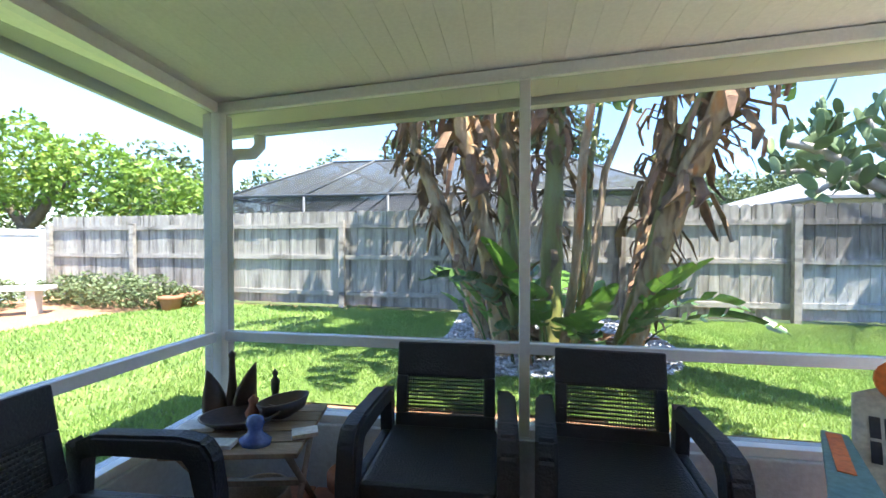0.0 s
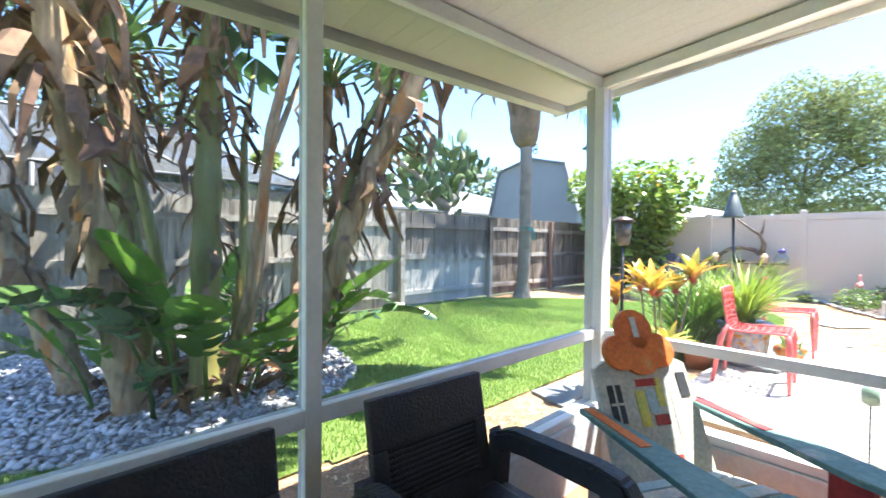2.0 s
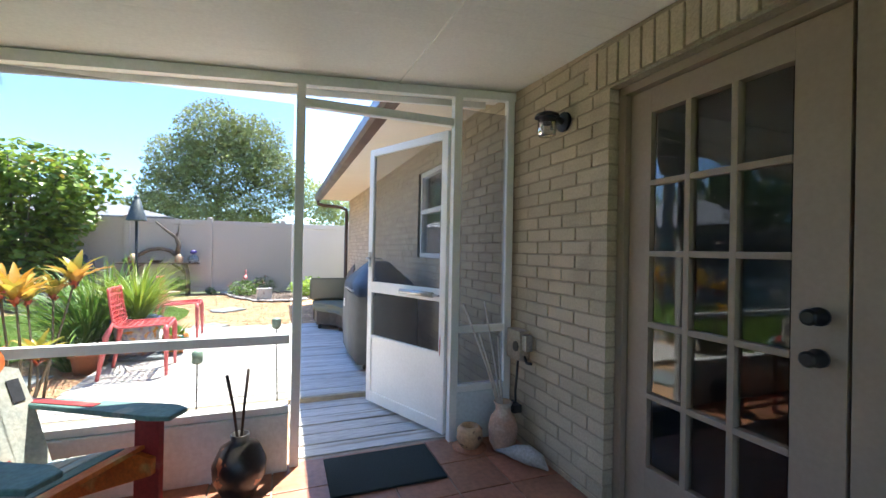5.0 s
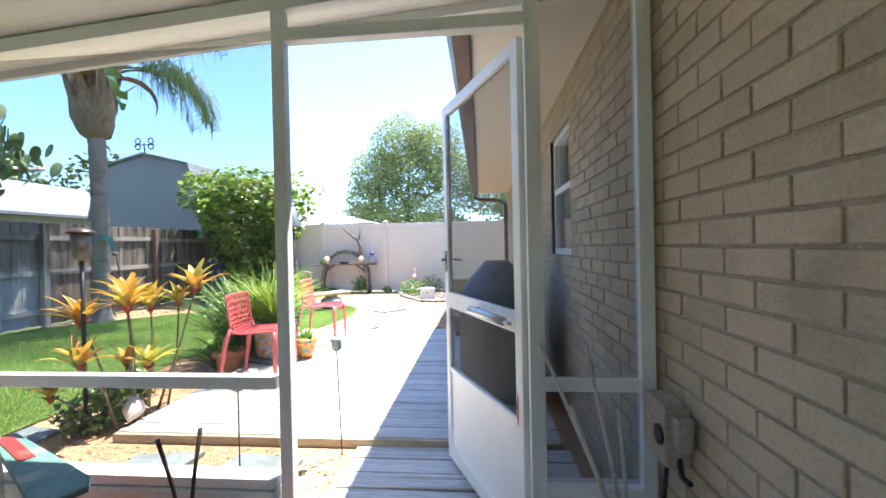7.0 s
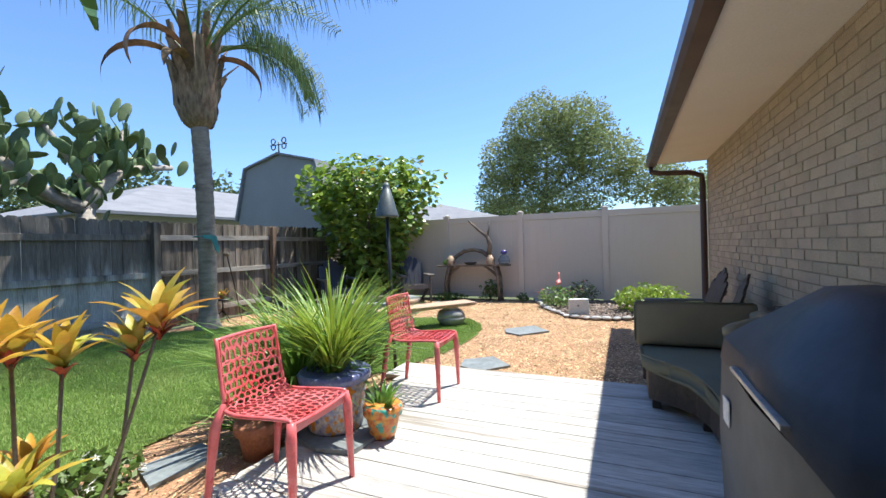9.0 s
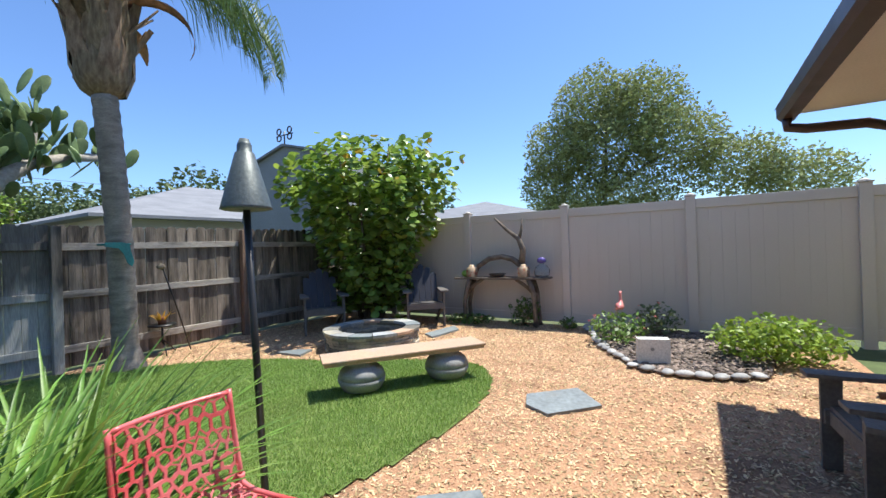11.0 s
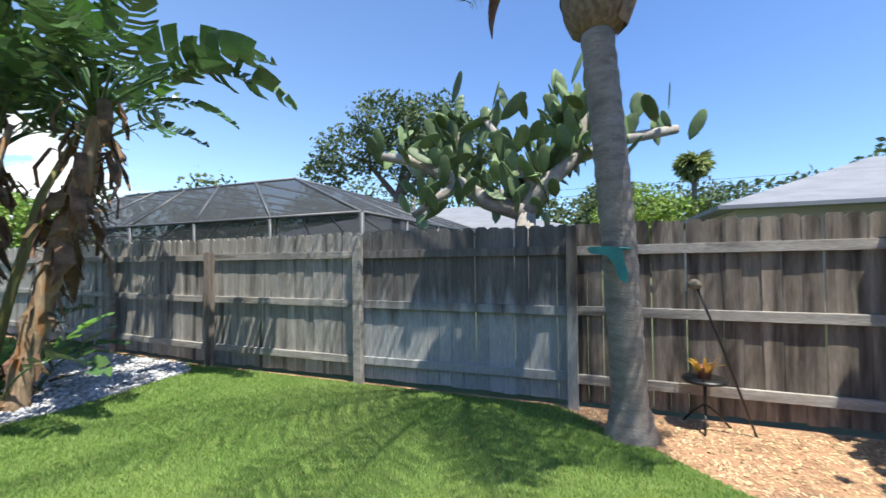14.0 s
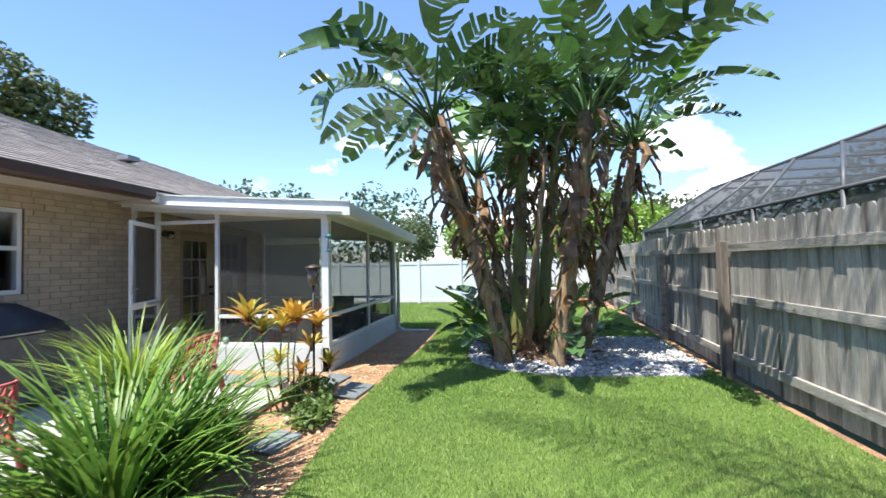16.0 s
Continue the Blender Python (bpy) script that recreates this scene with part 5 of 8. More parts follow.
# ---- palm ----
def palm():
    t = thing("palm_tree", "slender queen palm with ringed grey trunk and drooping fronds", "tree")
    bm = bmesh.new()
    pts, rad = [], []
    a, b = Vector((8.0, 7.5, -0.05)), Vector((7.8, 7.3, 3.26))
    for k in range(45):
        u = k / 44
        p = a.lerp(b, u) + Vector((0.03 * math.sin(u * 3), -0.03 * math.sin(u * 2.5), 0))
        pts.append(p); rad.append((0.138 - 0.012 * u + 0.085 * max(0, 0.1 - u) / 0.1) * (1.045 if k % 2 else 0.975))
    tube(bm, pts, rad, 16); part("trunk", bm, PALM_BARK, t)
    head = b + Vector((0, 0, 0.0))
    bm = bmesh.new()
    lathe(bm, [(0.125, -0.03), (0.2, 0.03), (0.27, 0.16), (0.27, 0.4), (0.2, 0.8), (0.14, 1.25), (0.04, 1.5)], 14, head, 0.06)
    part("crown_shaft", bm, PALM_BOOT, t)
    for k in range(16):
        ang = k * 2.4; z = 0.02 + k * 0.05
        o = Vector((math.cos(ang), math.sin(ang), 0)); s = o.cross(Vector((0, 0, 1)))
        bm = bmesh.new()
        rows = []
        for q, w, dp in ((0.0, 0.16, 0.09), (0.26, 0.15, 0.19), (0.55, 0.09, 0.2), (0.95, 0.05, 0.42 if k % 4 == 0 else 0.28)):
            c = head + o * (0.115 + dp) + Vector((0, 0, z + q))
            rows.append([bm.verts.new(c - s * w - o * 0.05), bm.verts.new(c + o * 0.03), bm.verts.new(c + s * w - o * 0.05)])
        for ra, rb in zip(rows, rows[1:]):
            for j in range(2):
                f = bm.faces.new((ra[j], ra[j + 1], rb[j + 1], rb[j])); f.smooth = True
        part("boot", bm, PALM_BOOT if k % 3 else DEAD_LEAF, t)
    for k in range(18):
        ang = k * 2.4 + 0.7; o = Vector((math.cos(ang), math.sin(ang), 0)); z = 0.35 + 0.04 * k
        bm = bmesh.new(); tube(bm, [head + o * 0.17 + Vector((0, 0, z)), head + o * 0.27 + Vector((0, 0, z + 0.3)), head + o * (0.36 + 0.12 * (k % 3)) + Vector((0, 0, z + 0.62))], [0.05, 0.032, 0.014], 6, squash=0.6)
        part("leaf_base", bm, PALM_BOOT if k % 3 else DEAD_LEAF, t)
    top = head + Vector((0, 0, 1.05))
    for k in (0, 2, 3, 5, 6, 8, 9, 11, 14, 16, 17, 18, 19):
        ang = k * 2.399 + 0.4
        rise = (1.35, 1.2, 1.05, 0.95)[k % 4]
        if k in (3, 8, 11, 14):
            ang, rise = {3: -1.75, 8: -2.1, 11: -1.5, 14: -2.4}[k], 0.95
        if k > 15:
            ang, rise = (-0.35, -0.62, -0.95, -1.2)[k - 16], 0.95
        o = Vector((math.cos(ang), math.sin(ang), 0)); s = o.cross(Vector((0, 0, 1)))
        L = random.uniform(3.4, 4.2) if k < 16 else random.uniform(2.2, 2.6)
        bm = bmesh.new()
        spine = []
        p, el = top.copy() - Vector((0, 0, 0.3 * (k % 4) / 4)), rise
        for j in range(25):
            spine.append(p.copy()); p = p + (o * math.cos(el) + Vector((0, 0, math.sin(el)))) * L / 24; el -= (0.058 if k < 16 else 0.105) if el > -1.4 else 0
        tube(bm, spine, [0.026 * (1 - 0.85 * j / 24) for j in range(25)], 5)
        for j in range(5 if k < 16 else 9, 25):
            for h in ((0.0, 0.33, 0.66) if k < 16 else (0.0, 0.2, 0.4, 0.6, 0.8)):
                q = spine[j].lerp(spine[min(24, j + 1)], h)
                for sd in (-1, 1):
                    ln = (0.85 if k < 16 else 0.95) * math.sin(math.pi * (0.15 + 0.75 * j / 24)) * random.uniform(0.8, 1.15)
                    d1 = (s * sd * random.uniform(0.5, 1.0) + o * 0.35 + Vector((0, 0, random.uniform(-0.1, 0.45)))).normalized()
                    m1 = q + d1 * ln * 0.45; e = m1 + (d1 * 0.35 + Vector((0, 0, -0.9))) * ln * 0.55
                    w = o * (0.0085 if k < 16 else 0.006)
                    v = [bm.verts.new(x) for x in (q - w, q + w, m1 + w, m1 - w, e)]
                    bm.faces.new(v[:4]); bm.faces.new((v[3], v[2], v[4]))
        part("frond", bm, PALM_LEAF, t)
    # old flower sheaths curling out
    for ang, ln, dz, curl in ((2.6, 1.5, 1.0, 2.6), (3.1, 1.35, 1.2, 2.9), (-0.6, 1.25, 1.05, 2.9), (3.6, 0.9, 0.9, 2.4), (0.6, 0.8, 0.9, 2.2)):
        o = Vector((math.cos(ang), math.sin(ang), 0)); s = o.cross(Vector((0, 0, 1)))
        bm = bmesh.new(); rows = []; p, el = head + o * 0.2 + Vector((0, 0, dz)), 0.7
        for j in range(13):
            w = 0.1 * math.sin(math.pi * (0.12 + 0.86 * j / 12)) + 0.004
            rows.append([bm.verts.new(p - s * w), bm.verts.new(p + Vector((0, 0, -0.6 * w))), bm.verts.new(p + s * w)])
            p = p + (o * math.cos(el) + Vector((0, 0, math.sin(el)))) * ln / 12; el -= curl / 12
        for ra, rb in zip(rows, rows[1:]):
            for j in range(2):
                f = bm.faces.new((ra[j], ra[j + 1], rb[j + 1], rb[j])); f.smooth = True
        part("flower_sheath", bm, DEAD_LEAF, t)


palm()


# ---- sea grape ----
def sea_grape():
    t = thing("sea_grape", "dense sea grape shrub with round glossy yellow-green leaves", "shrub")
    g = np.random.default_rng(21)
    c = np.array([11.65, 6.72, 0])
    n = 6500
    u = g.uniform(0, 1, n)
    z = 0.25 + 2.85 * u ** 0.72 + 0.22 * np.sin(u * 60) * (u > 0.8)
    reach = np.interp(z, [0.2, 0.8, 1.6, 2.3, 2.9, 3.3, 3.6], [0.5, 0.7, 1.05, 1.42, 1.5, 1.22, 0.6])
    a = g.uniform(0, 6.28, n)
    r = reach * np.sqrt(g.uniform(0.12, 1.0, n)) * (1 + 0.2 * np.sin(a * 5 + z * 3) + 0.1 * np.sin(a * 11 - z * 5))
    x, y = c[0] + r * np.cos(a) * 0.85, c[1] + r * np.sin(a)
    x, y = np.minimum(x, 12.52 - g.uniform(0, 0.2, n)), np.minimum(y, 8.0 - g.uniform(0, 0.25, n))
    pos = np.stack([x, y, z], -1)
    yaw = np.arctan2(y - c[1], x - c[0]) - math.pi / 2
    rot = turns(yaw + g.normal(0, 0.7, n), g.normal(-0.4, 0.45, n), g.normal(0, 0.4, n))
    size = g.uniform(0.095, 0.165, n)
    disc = [(0, 0, 0)] + [(0.5 * math.cos(q) * 1.05, 0.45 * math.sin(q) + 0.45, 0.05 * math.cos(2 * q) + 0.04) for q in (2 * math.pi * k / 9 - math.pi / 2 for k in range(9))]
    disc[0] = (0, 0.45, -0.03)
    faces = [(0, k, k % 9 + 1) for k in range(1, 10)]
    view = (x - 8.0) * 0.75 + (y - 3.0) * 0.65
    near = np.argsort(view - z * 0.25)[:300]
    shapes = []
    for m in (GRAPE_LEAF, GRAPE_RED, GRAPE_YOUNG):
        me = arrays_mesh("leaf", np.array(disc), np.array(faces), True); me.materials.append(m); shapes.append(me)
    for i in near:
        k = 1 if z[i] > 2.4 and i % 9 == 0 else (2 if z[i] > 2.2 and i % 3 == 0 else 0)
        o = new("leaf", shapes[k]); o.parent = t
        o.matrix_basis = Matrix.Translation(pos[i]) @ Matrix(rot[i].tolist()).to_4x4() @ Matrix.Scale(size[i], 4)
    rest = np.setdiff1d(np.arange(n), near)
    f = np.array(faces)
    for sel, m in ((rest[z[rest] <= 2.2], GRAPE_LEAF), (rest[(z[rest] > 2.2) & (rest % 2 != 0)], GRAPE_LEAF), (rest[(z[rest] > 2.2) & (rest % 2 == 0)], GRAPE_YOUNG)):
        ob = link("foliage", scattered("foliage", disc, f, pos[sel], rot[sel], size[sel], True), m, t); ob["kind"] = "stuff"
    for k in range(14):
        ang, h = k * 2.4, 1.6 + 1.7 * ((k * 37) % 10) / 10
        e = Vector((c[0] + 1.1 * math.cos(ang) * 0.8, c[1] + 1.0 * math.sin(ang), h))
        e.x, e.y = min(e.x, 12.4), min(e.y, 7.9)
        s = Vector((c[0] + 0.15 * math.cos(ang), c[1] + 0.15 * math.sin(ang), -0.05))
        bm = bmesh.new(); tube(bm, [s, s.lerp(e, 0.45) + Vector((0, 0, 0.25)), e], [0.045, 0.03, 0.01], 7)
        part("branch", bm, BARK, t)


sea_grape()


# ---- prickly pear tree behind the fence ----
def cactus():
    t = thing("prickly_pear_tree", "large prickly pear cactus tree with pale trunk behind the fence", "cactus")
    f = Vector((6.95, 8.75, 2.0))
    bm = bmesh.new(); tube(bm, [(7.0, 8.8, -0.1), (6.92, 8.8, 1.0), f], [0.17, 0.14, 0.12], 10); part("trunk", bm, CACTUS_TRUNK, t)
    arms = [[f, (6.5, 8.7, 2.15), (6.0, 8.6, 2.5), (5.55, 8.55, 2.72), (5.15, 8.5, 2.8)], [f, (7.0, 8.8, 2.4), (6.75, 8.8, 2.8), (6.45, 8.75, 3.2)], [f, (7.25, 8.85, 2.4), (7.55, 8.95, 2.65), (8.1, 9.1, 2.85), (8.65, 9.3, 2.95)], [f, (7.1, 8.95, 2.35), (7.3, 9.3, 2.9), (7.4, 9.4, 3.4)], [(6.0, 8.6, 2.5), (5.95, 8.9, 2.9), (6.1, 9.0, 3.2)], [(6.2, 8.65, 2.4), (5.9, 8.5, 2.2), (5.6, 8.45, 2.0)], [f, (6.6, 9.2, 2.3), (6.2, 9.5, 2.5), (5.7, 9.7, 2.5)], [(7.55, 8.95, 2.65), (7.6, 9.0, 3.0), (7.65, 9.0, 3.4)]]
    for k, q in enumerate(arms):
        bm = bmesh.new(); tube(bm, q, [(0.12 if k in (0, 2) else 0.08) * (1 - 0.55 * i / (len(q) - 1)) for i in range(len(q))], 8)
        part("arm", bm, CACTUS_TRUNK, t)
    bm = bmesh.new()
    lathe(bm, [(0.03, 0.0), (0.32, 0.18), (0.47, 0.45), (0.45, 0.72), (0.28, 0.93), (0.0, 1.0)], 12)
    for v in bm.verts:
        v.co.y *= 0.13
    me = bpy.data.meshes.new("pad"); bm.to_mesh(me); bm.free(); me.materials.append(CACTUS)
    for k in range(290):
        q = random.choice(arms)
        i = random.randrange(1, len(q))
        p = Vector(q[i - 1]).lerp(Vector(q[i]), random.uniform(0.2, 1))
        p += Vector((random.gauss(0, 0.13), random.gauss(0, 0.13), random.gauss(0.02, 0.15)))
        p.y = max(p.y, 8.42); p.z = max(p.z, 1.75)
        o = new("pad", me); o.parent = t
        o.matrix_basis = Matrix.Translation(p) @ pose(0, 0, 0, random.gauss(0, 30), random.gauss(0, 30), random.uniform(0, 360)) @ Matrix.Diagonal((random.uniform(0.13, 0.2), random.uniform(0.14, 0.22), random.uniform(0.28, 0.44), 1))


cactus()

# ---- trees and hedges beyond the fences ----
tree("oak_tree", "broad dark green oak beyond the pool enclosure", (-0.5, 19.5, 0), (-0.3, 19.4, 4.2), [(-3.0, 19.0, 6.3), (1.8, 19.2, 6.5), (0, 20.5, 7.2), (3.4, 19.2, 5.5)],
     [(-2.6, 19.2, 6.2), (-0.6, 19.2, 7.3), (1.3, 19.4, 7.0), (2.9, 19.3, 5.9), (0.2, 19.6, 5.9), (-3.9, 19.2, 5.2), (3.9, 19.4, 5.0)], [(1.7, 1.5, 1.1), (1.7, 1.6, 1.2), (1.6, 1.6, 1.2), (1.5, 1.4, 1.0), (2.2, 1.6, 1.1), (1.1, 1.0, 0.9), (1.1, 1.0, 0.8)], 9000, 0.2, TREE_OAK, 31)
tree("shade_tree", "airy light green tree beyond the vinyl fence", (23.5, 4.6, 0), (23.4, 4.5, 3.4), [(22.5, 6.4, 6.0), (23.8, 4.3, 7.6), (23.6, 2.2, 6.2), (23.0, 0.4, 4.6)],
     [(23.2, 6.2, 5.2), (23.4, 4.8, 6.9), (23.6, 3.0, 6.6), (23.3, 4.4, 5.1), (23.2, 2.0, 5.0), (23.4, 6.8, 3.8), (23.4, 0.2, 3.9), (23.4, -1.5, 3.3), (23.4, 4.0, 3.2)], [(1.5, 1.5, 1.4), (1.6, 1.7, 1.5), (1.6, 1.6, 1.4), (1.7, 2.0, 1.5), (1.6, 1.7, 1.3), (1.2, 1.2, 1.0), (1.4, 1.7, 1.1), (1.3, 1.6, 0.9), (1.6, 2.6, 1.0)], 46000, 0.135, TREE_LIGHT, 32, trunk_r=0.12, shell=0.25)
tree("small_tree", "small round dark tree far beyond the vinyl fence", (48, 13, 0), (48, 13, 3.5), [(48, 14.5, 5)], [(48, 13, 5.2), (48, 15, 4.8), (48, 11, 4.4)], [(2, 2, 1.3), (1.8, 1.8, 1.0), (1.5, 1.5, 1.0)], 2500, 0.3, TREE_OAK, 33)
tree("oak_tree", "leafy oak rising behind the house roof", (-4.0, -12, 0), (-4.0, -12, 5.0), [(-5.4, -11.6, 7.2), (-2.5, -12.2, 7.6)], [(-4.9, -11.6, 7.4), (-3.4, -12, 8.1), (-1.6, -12.2, 7.6), (-3.8, -12, 6.4)], [(1.5, 1.5, 1.2), (1.7, 1.6, 1.2), (1.8, 1.5, 1.1), (2.2, 1.6, 1.2)], 7000, 0.24, TREE_OAK, 34)
tree("fruit_tree", "yellow-green leafy tree over the corner of the fence", (-12.0, 10.2, 0), (-12.0, 10.2, 1.6), [(-13.5, 10.0, 3.0), (-10.3, 10.6, 3.2), (-12, 11.4, 3.6)],
     [(-13.8, 9.6, 2.5), (-12.2, 10.0, 3.3), (-10.4, 10.6, 3.0), (-8.7, 10.9, 2.5), (-15.2, 9.0, 3.0), (-16.6, 8.0, 2.6), (-7.6, 11.3, 2.1)], [(1.6, 1.4, 1.2), (1.6, 1.4, 1.3), (1.5, 1.2, 1.1), (1.2, 1.0, 1.0), (1.6, 1.5, 1.3), (1.5, 1.6, 1.3), (0.9, 0.8, 0.8)], 14000, 0.17, TREE_YELLOW, 35, shell=0.6)

for x, y, h, m, sd in ((10.5, 36.0, 6.6, TREE_YELLOW, 36), (15.5, 36.5, 6.4, TREE_OAK, 37), (20.5, 35.0, 6.3, TREE_OAK, 38), (-16.0, 34.0, 7.5, TREE_OAK, 39), (-27.0, 1.8, 5.6, TREE_YELLOW, 91), (-29.0, -2.6, 6.0, TREE_OAK, 92), (-22.5, 4.6, 4.4, TREE_YELLOW, 93)):
    tree("shade_tree", "leafy green tree standing far behind the neighbouring houses", (x, y, 0), (x, y, h * 0.4), [(x - 1.5, y, h * 0.7), (x + 1.5, y, h * 0.72)],
         [(x - 1.9, y, h * 0.62), (x, y, h * 0.75), (x + 1.9, y, h * 0.66), (x + 0.6, y, h * 0.5)], [(1.9, 1.6, h * 0.22), (2.1, 1.7, h * 0.25), (1.9, 1.6, h * 0.2), (2.6, 1.8, h * 0.22)], 4200, 0.26, m, sd)


def power_lines():
    """Two cables slung between poles far behind the houses."""
    for z in (7.3, 8.0):
        bm = bmesh.new(); tube(bm, [(-12 + 6.5 * k, 46, z + 0.012 * (k - 4) ** 2) for k in range(9)], 0.018, 5)
        tagged(part("power_line", bm, BLACK), "thin dark overhead power cable far behind the houses", "cable", "overhead cables")
    for x in (-12, 40):
        bm = bmesh.new(); tube(bm, [(x, 46, -0.1), (x, 46, 8.6)], [0.14, 0.1], 10)
        tagged(part("utility_pole", bm, BARK), "grey wooden utility pole carrying overhead cables", "pole", "utility poles")


power_lines()


def treeline():
    """Woods in the distance all round."""
    g = np.random.default_rng(40)
    c, r = [], []
    for k in range(170):
        a = g.uniform(0, 6.28); d = g.uniform(55, 75)
        if -2.4 < a - 6.28 < -0.8 or 3.9 < a < 5.4:
            continue
        h = g.uniform(4.5, 6.0) if a < 0.5 or a > 5.7 else g.uniform(7.5, 11.5)
        c.append((d * math.cos(a) + 5, d * math.sin(a) + 4, h * 0.55)); r.append((g.uniform(3, 6), g.uniform(3, 6), h * 0.62))
    ob = leaf_cloud("distant_trees", c, r, 90000, 0.7, TREE_OAK, None, 41, 0.8, 0.9)
    tagged(ob, "distant green tree line around the neighbourhood", "trees", kind="stuff")


treeline()


def cabbage_palm(x, y, h):
    t = thing("cabbage_palm", "distant cabbage palm with a round head", "tree")
    bm = bmesh.new(); tube(bm, [(x, y, 0), (x + 0.1, y, h * 0.5), (x, y, h)], 0.2, 8); part("trunk", bm, BARK, t)
    g = np.random.default_rng(int(x * 10) % 97)
    n = 500
    d = g.normal(size=(n, 3)); d /= np.linalg.norm(d, axis=1)[:, None]; d[:, 2] *= 0.9
    yaw = np.arctan2(d[:, 1], d[:, 0])
    rot = turns(yaw - math.pi / 2, np.arcsin(np.clip(d[:, 2], -1, 1)) - 0.3, np.zeros(n))
    link("crown", scattered("crown", [(-0.06, 0, 0), (0.06, 0, 0), (0.1, 0.8, 0.05), (0, 1.25, -0.2), (-0.1, 0.8, 0.05)], [(0, 1, 2, 3, 4)], np.tile([[x, y, h + 0.3]], (n, 1)), rot, g.uniform(0.9, 1.3, n)), TREE_LIGHT, t)


cabbage_palm(14.3, 40.6, 8.2)


# ---- cordyline by the porch ----
def rosette(name, parent, at, n, length, mats, seed):
    """A whorl of arching leaves with a red heart."""
    g = random.Random(seed)
    for kind, m in enumerate(mats):
        bm = bmesh.new()
        for k in range(n if kind == 0 else max(3, n // 2)):
            ang = k * 2.4 + seed
            el0 = (1.5 - 0.85 * k / n) if kind == 0 else g.uniform(0.9, 1.4)
            ln = length * g.uniform(0.8, 1.15) * (1 if kind == 0 else 0.4)
            o = Vector((math.cos(ang), math.sin(ang), 0)); s = o.cross(Vector((0, 0, 1)))
            p, el, rows = Vector((0, 0, -0.02 if kind == 0 else -0.06)), el0, []
            for j in range(7):
                w = length * (0.105 if kind == 0 else 0.05) * math.sin(math.pi * (0.16 + 0.84 * j / 6)) + 0.002
                rows.append([bm.verts.new(p - s * w + Vector((0, 0, w * 0.4))), bm.verts.new(p), bm.verts.new(p + s * w + Vector((0, 0, w * 0.4)))])
                p = p + (o * math.cos(el) + Vector((0, 0, math.sin(el)))) * ln / 6; el -= g.uniform(0.05, 0.24)
            for ra, rb in zip(rows, rows[1:]):
                for j in range(2):
                    f = bm.faces.new((ra[j], ra[j + 1], rb[j + 1], rb[j])); f.smooth = True
        ob = part(name if kind == 0 else "leaf_heart", bm, m, parent)
        ob.matrix_basis = Matrix.Translation(at)


def cordyline():
    t = thing("cordyline", "cordyline plants with orange-yellow leaf tufts on thin bare stems", "plant")
    spots = [((4.2, 3.25), (4.48, 3.10, 1.03), 0.25), ((4.0, 3.3), (4.08, 3.38, 0.98), 0.24), ((3.92, 3.2), (3.92, 3.22, 0.96), 0.23), ((3.85, 3.3), (3.78, 3.45, 0.88), 0.22), ((4.05, 3.2), (4.2, 3.28, 0.92), 0.2),
             ((3.8, 3.2), (3.62, 3.3, 0.62), 0.19), ((3.95, 3.15), (3.98, 3.12, 0.52), 0.19), ((3.75, 3.3), (3.6, 3.5, 0.42), 0.18), ((4.05, 3.3), (4.15, 3.45, 0.48), 0.16), ((4.25, 3.2), (4.44, 3.22, 0.93), 0.2)]
    for i, ((bx, by), top, ln) in enumerate(spots):
        top = Vector(top) - Vector((0, 0, 0.11)); b = Vector((bx, by, -0.04))
        bm = bmesh.new(); tube(bm, [b, b.lerp(top, 0.5) + Vector((0.02, -0.02, 0.04)), top], [0.011, 0.008, 0.007], 6); part("stem", bm, STEM_GREY, t)
        rosette("leaf_tuft", t, top, 14, ln * 1.2, (CORDY, CORDY_RED), i)


cordyline()


# ---- strap-leaved plants and pots ----
def strap_plant(name, label, at, n, length, material, seed, spread=0.9, width=0.016, pot=None, category="plant"):
    t = pot or thing(name, label, category)
    g = random.Random(seed)
    at = Vector(at)
    for k in range(n):
        bm = bmesh.new()
        ang = g.uniform(0, 6.28); o = Vector((math.cos(ang), math.sin(ang), 0)); s = o.cross(Vector((0, 0, 1)))
        ln = length * g.uniform(0.6, 1.15); el = g.uniform(0.95, 1.54)
        p, rows = o * g.uniform(0, 0.13) * spread, []
        bend = g.uniform(0.15, 0.42) * spread
        for j in range(8):
            w = width * (1 - (j / 7) ** 2 * 0.95)
            rows.append([bm.verts.new(p - s * w), bm.verts.new(p - Vector((0, 0, w * 0.5))), bm.verts.new(p + s * w)])
            p = p + (o * math.cos(el) + Vector((0, 0, math.sin(el)))) * ln / 7; el -= bend
        for ra, rb in zip(rows, rows[1:]):
            for j in range(2):
                f = bm.faces.new((ra[j], ra[j + 1], rb[j + 1], rb[j])); f.smooth = True
        ob = part("leaf", bm, material, t); ob.matrix_basis = Matrix.Translation(at)
    return t


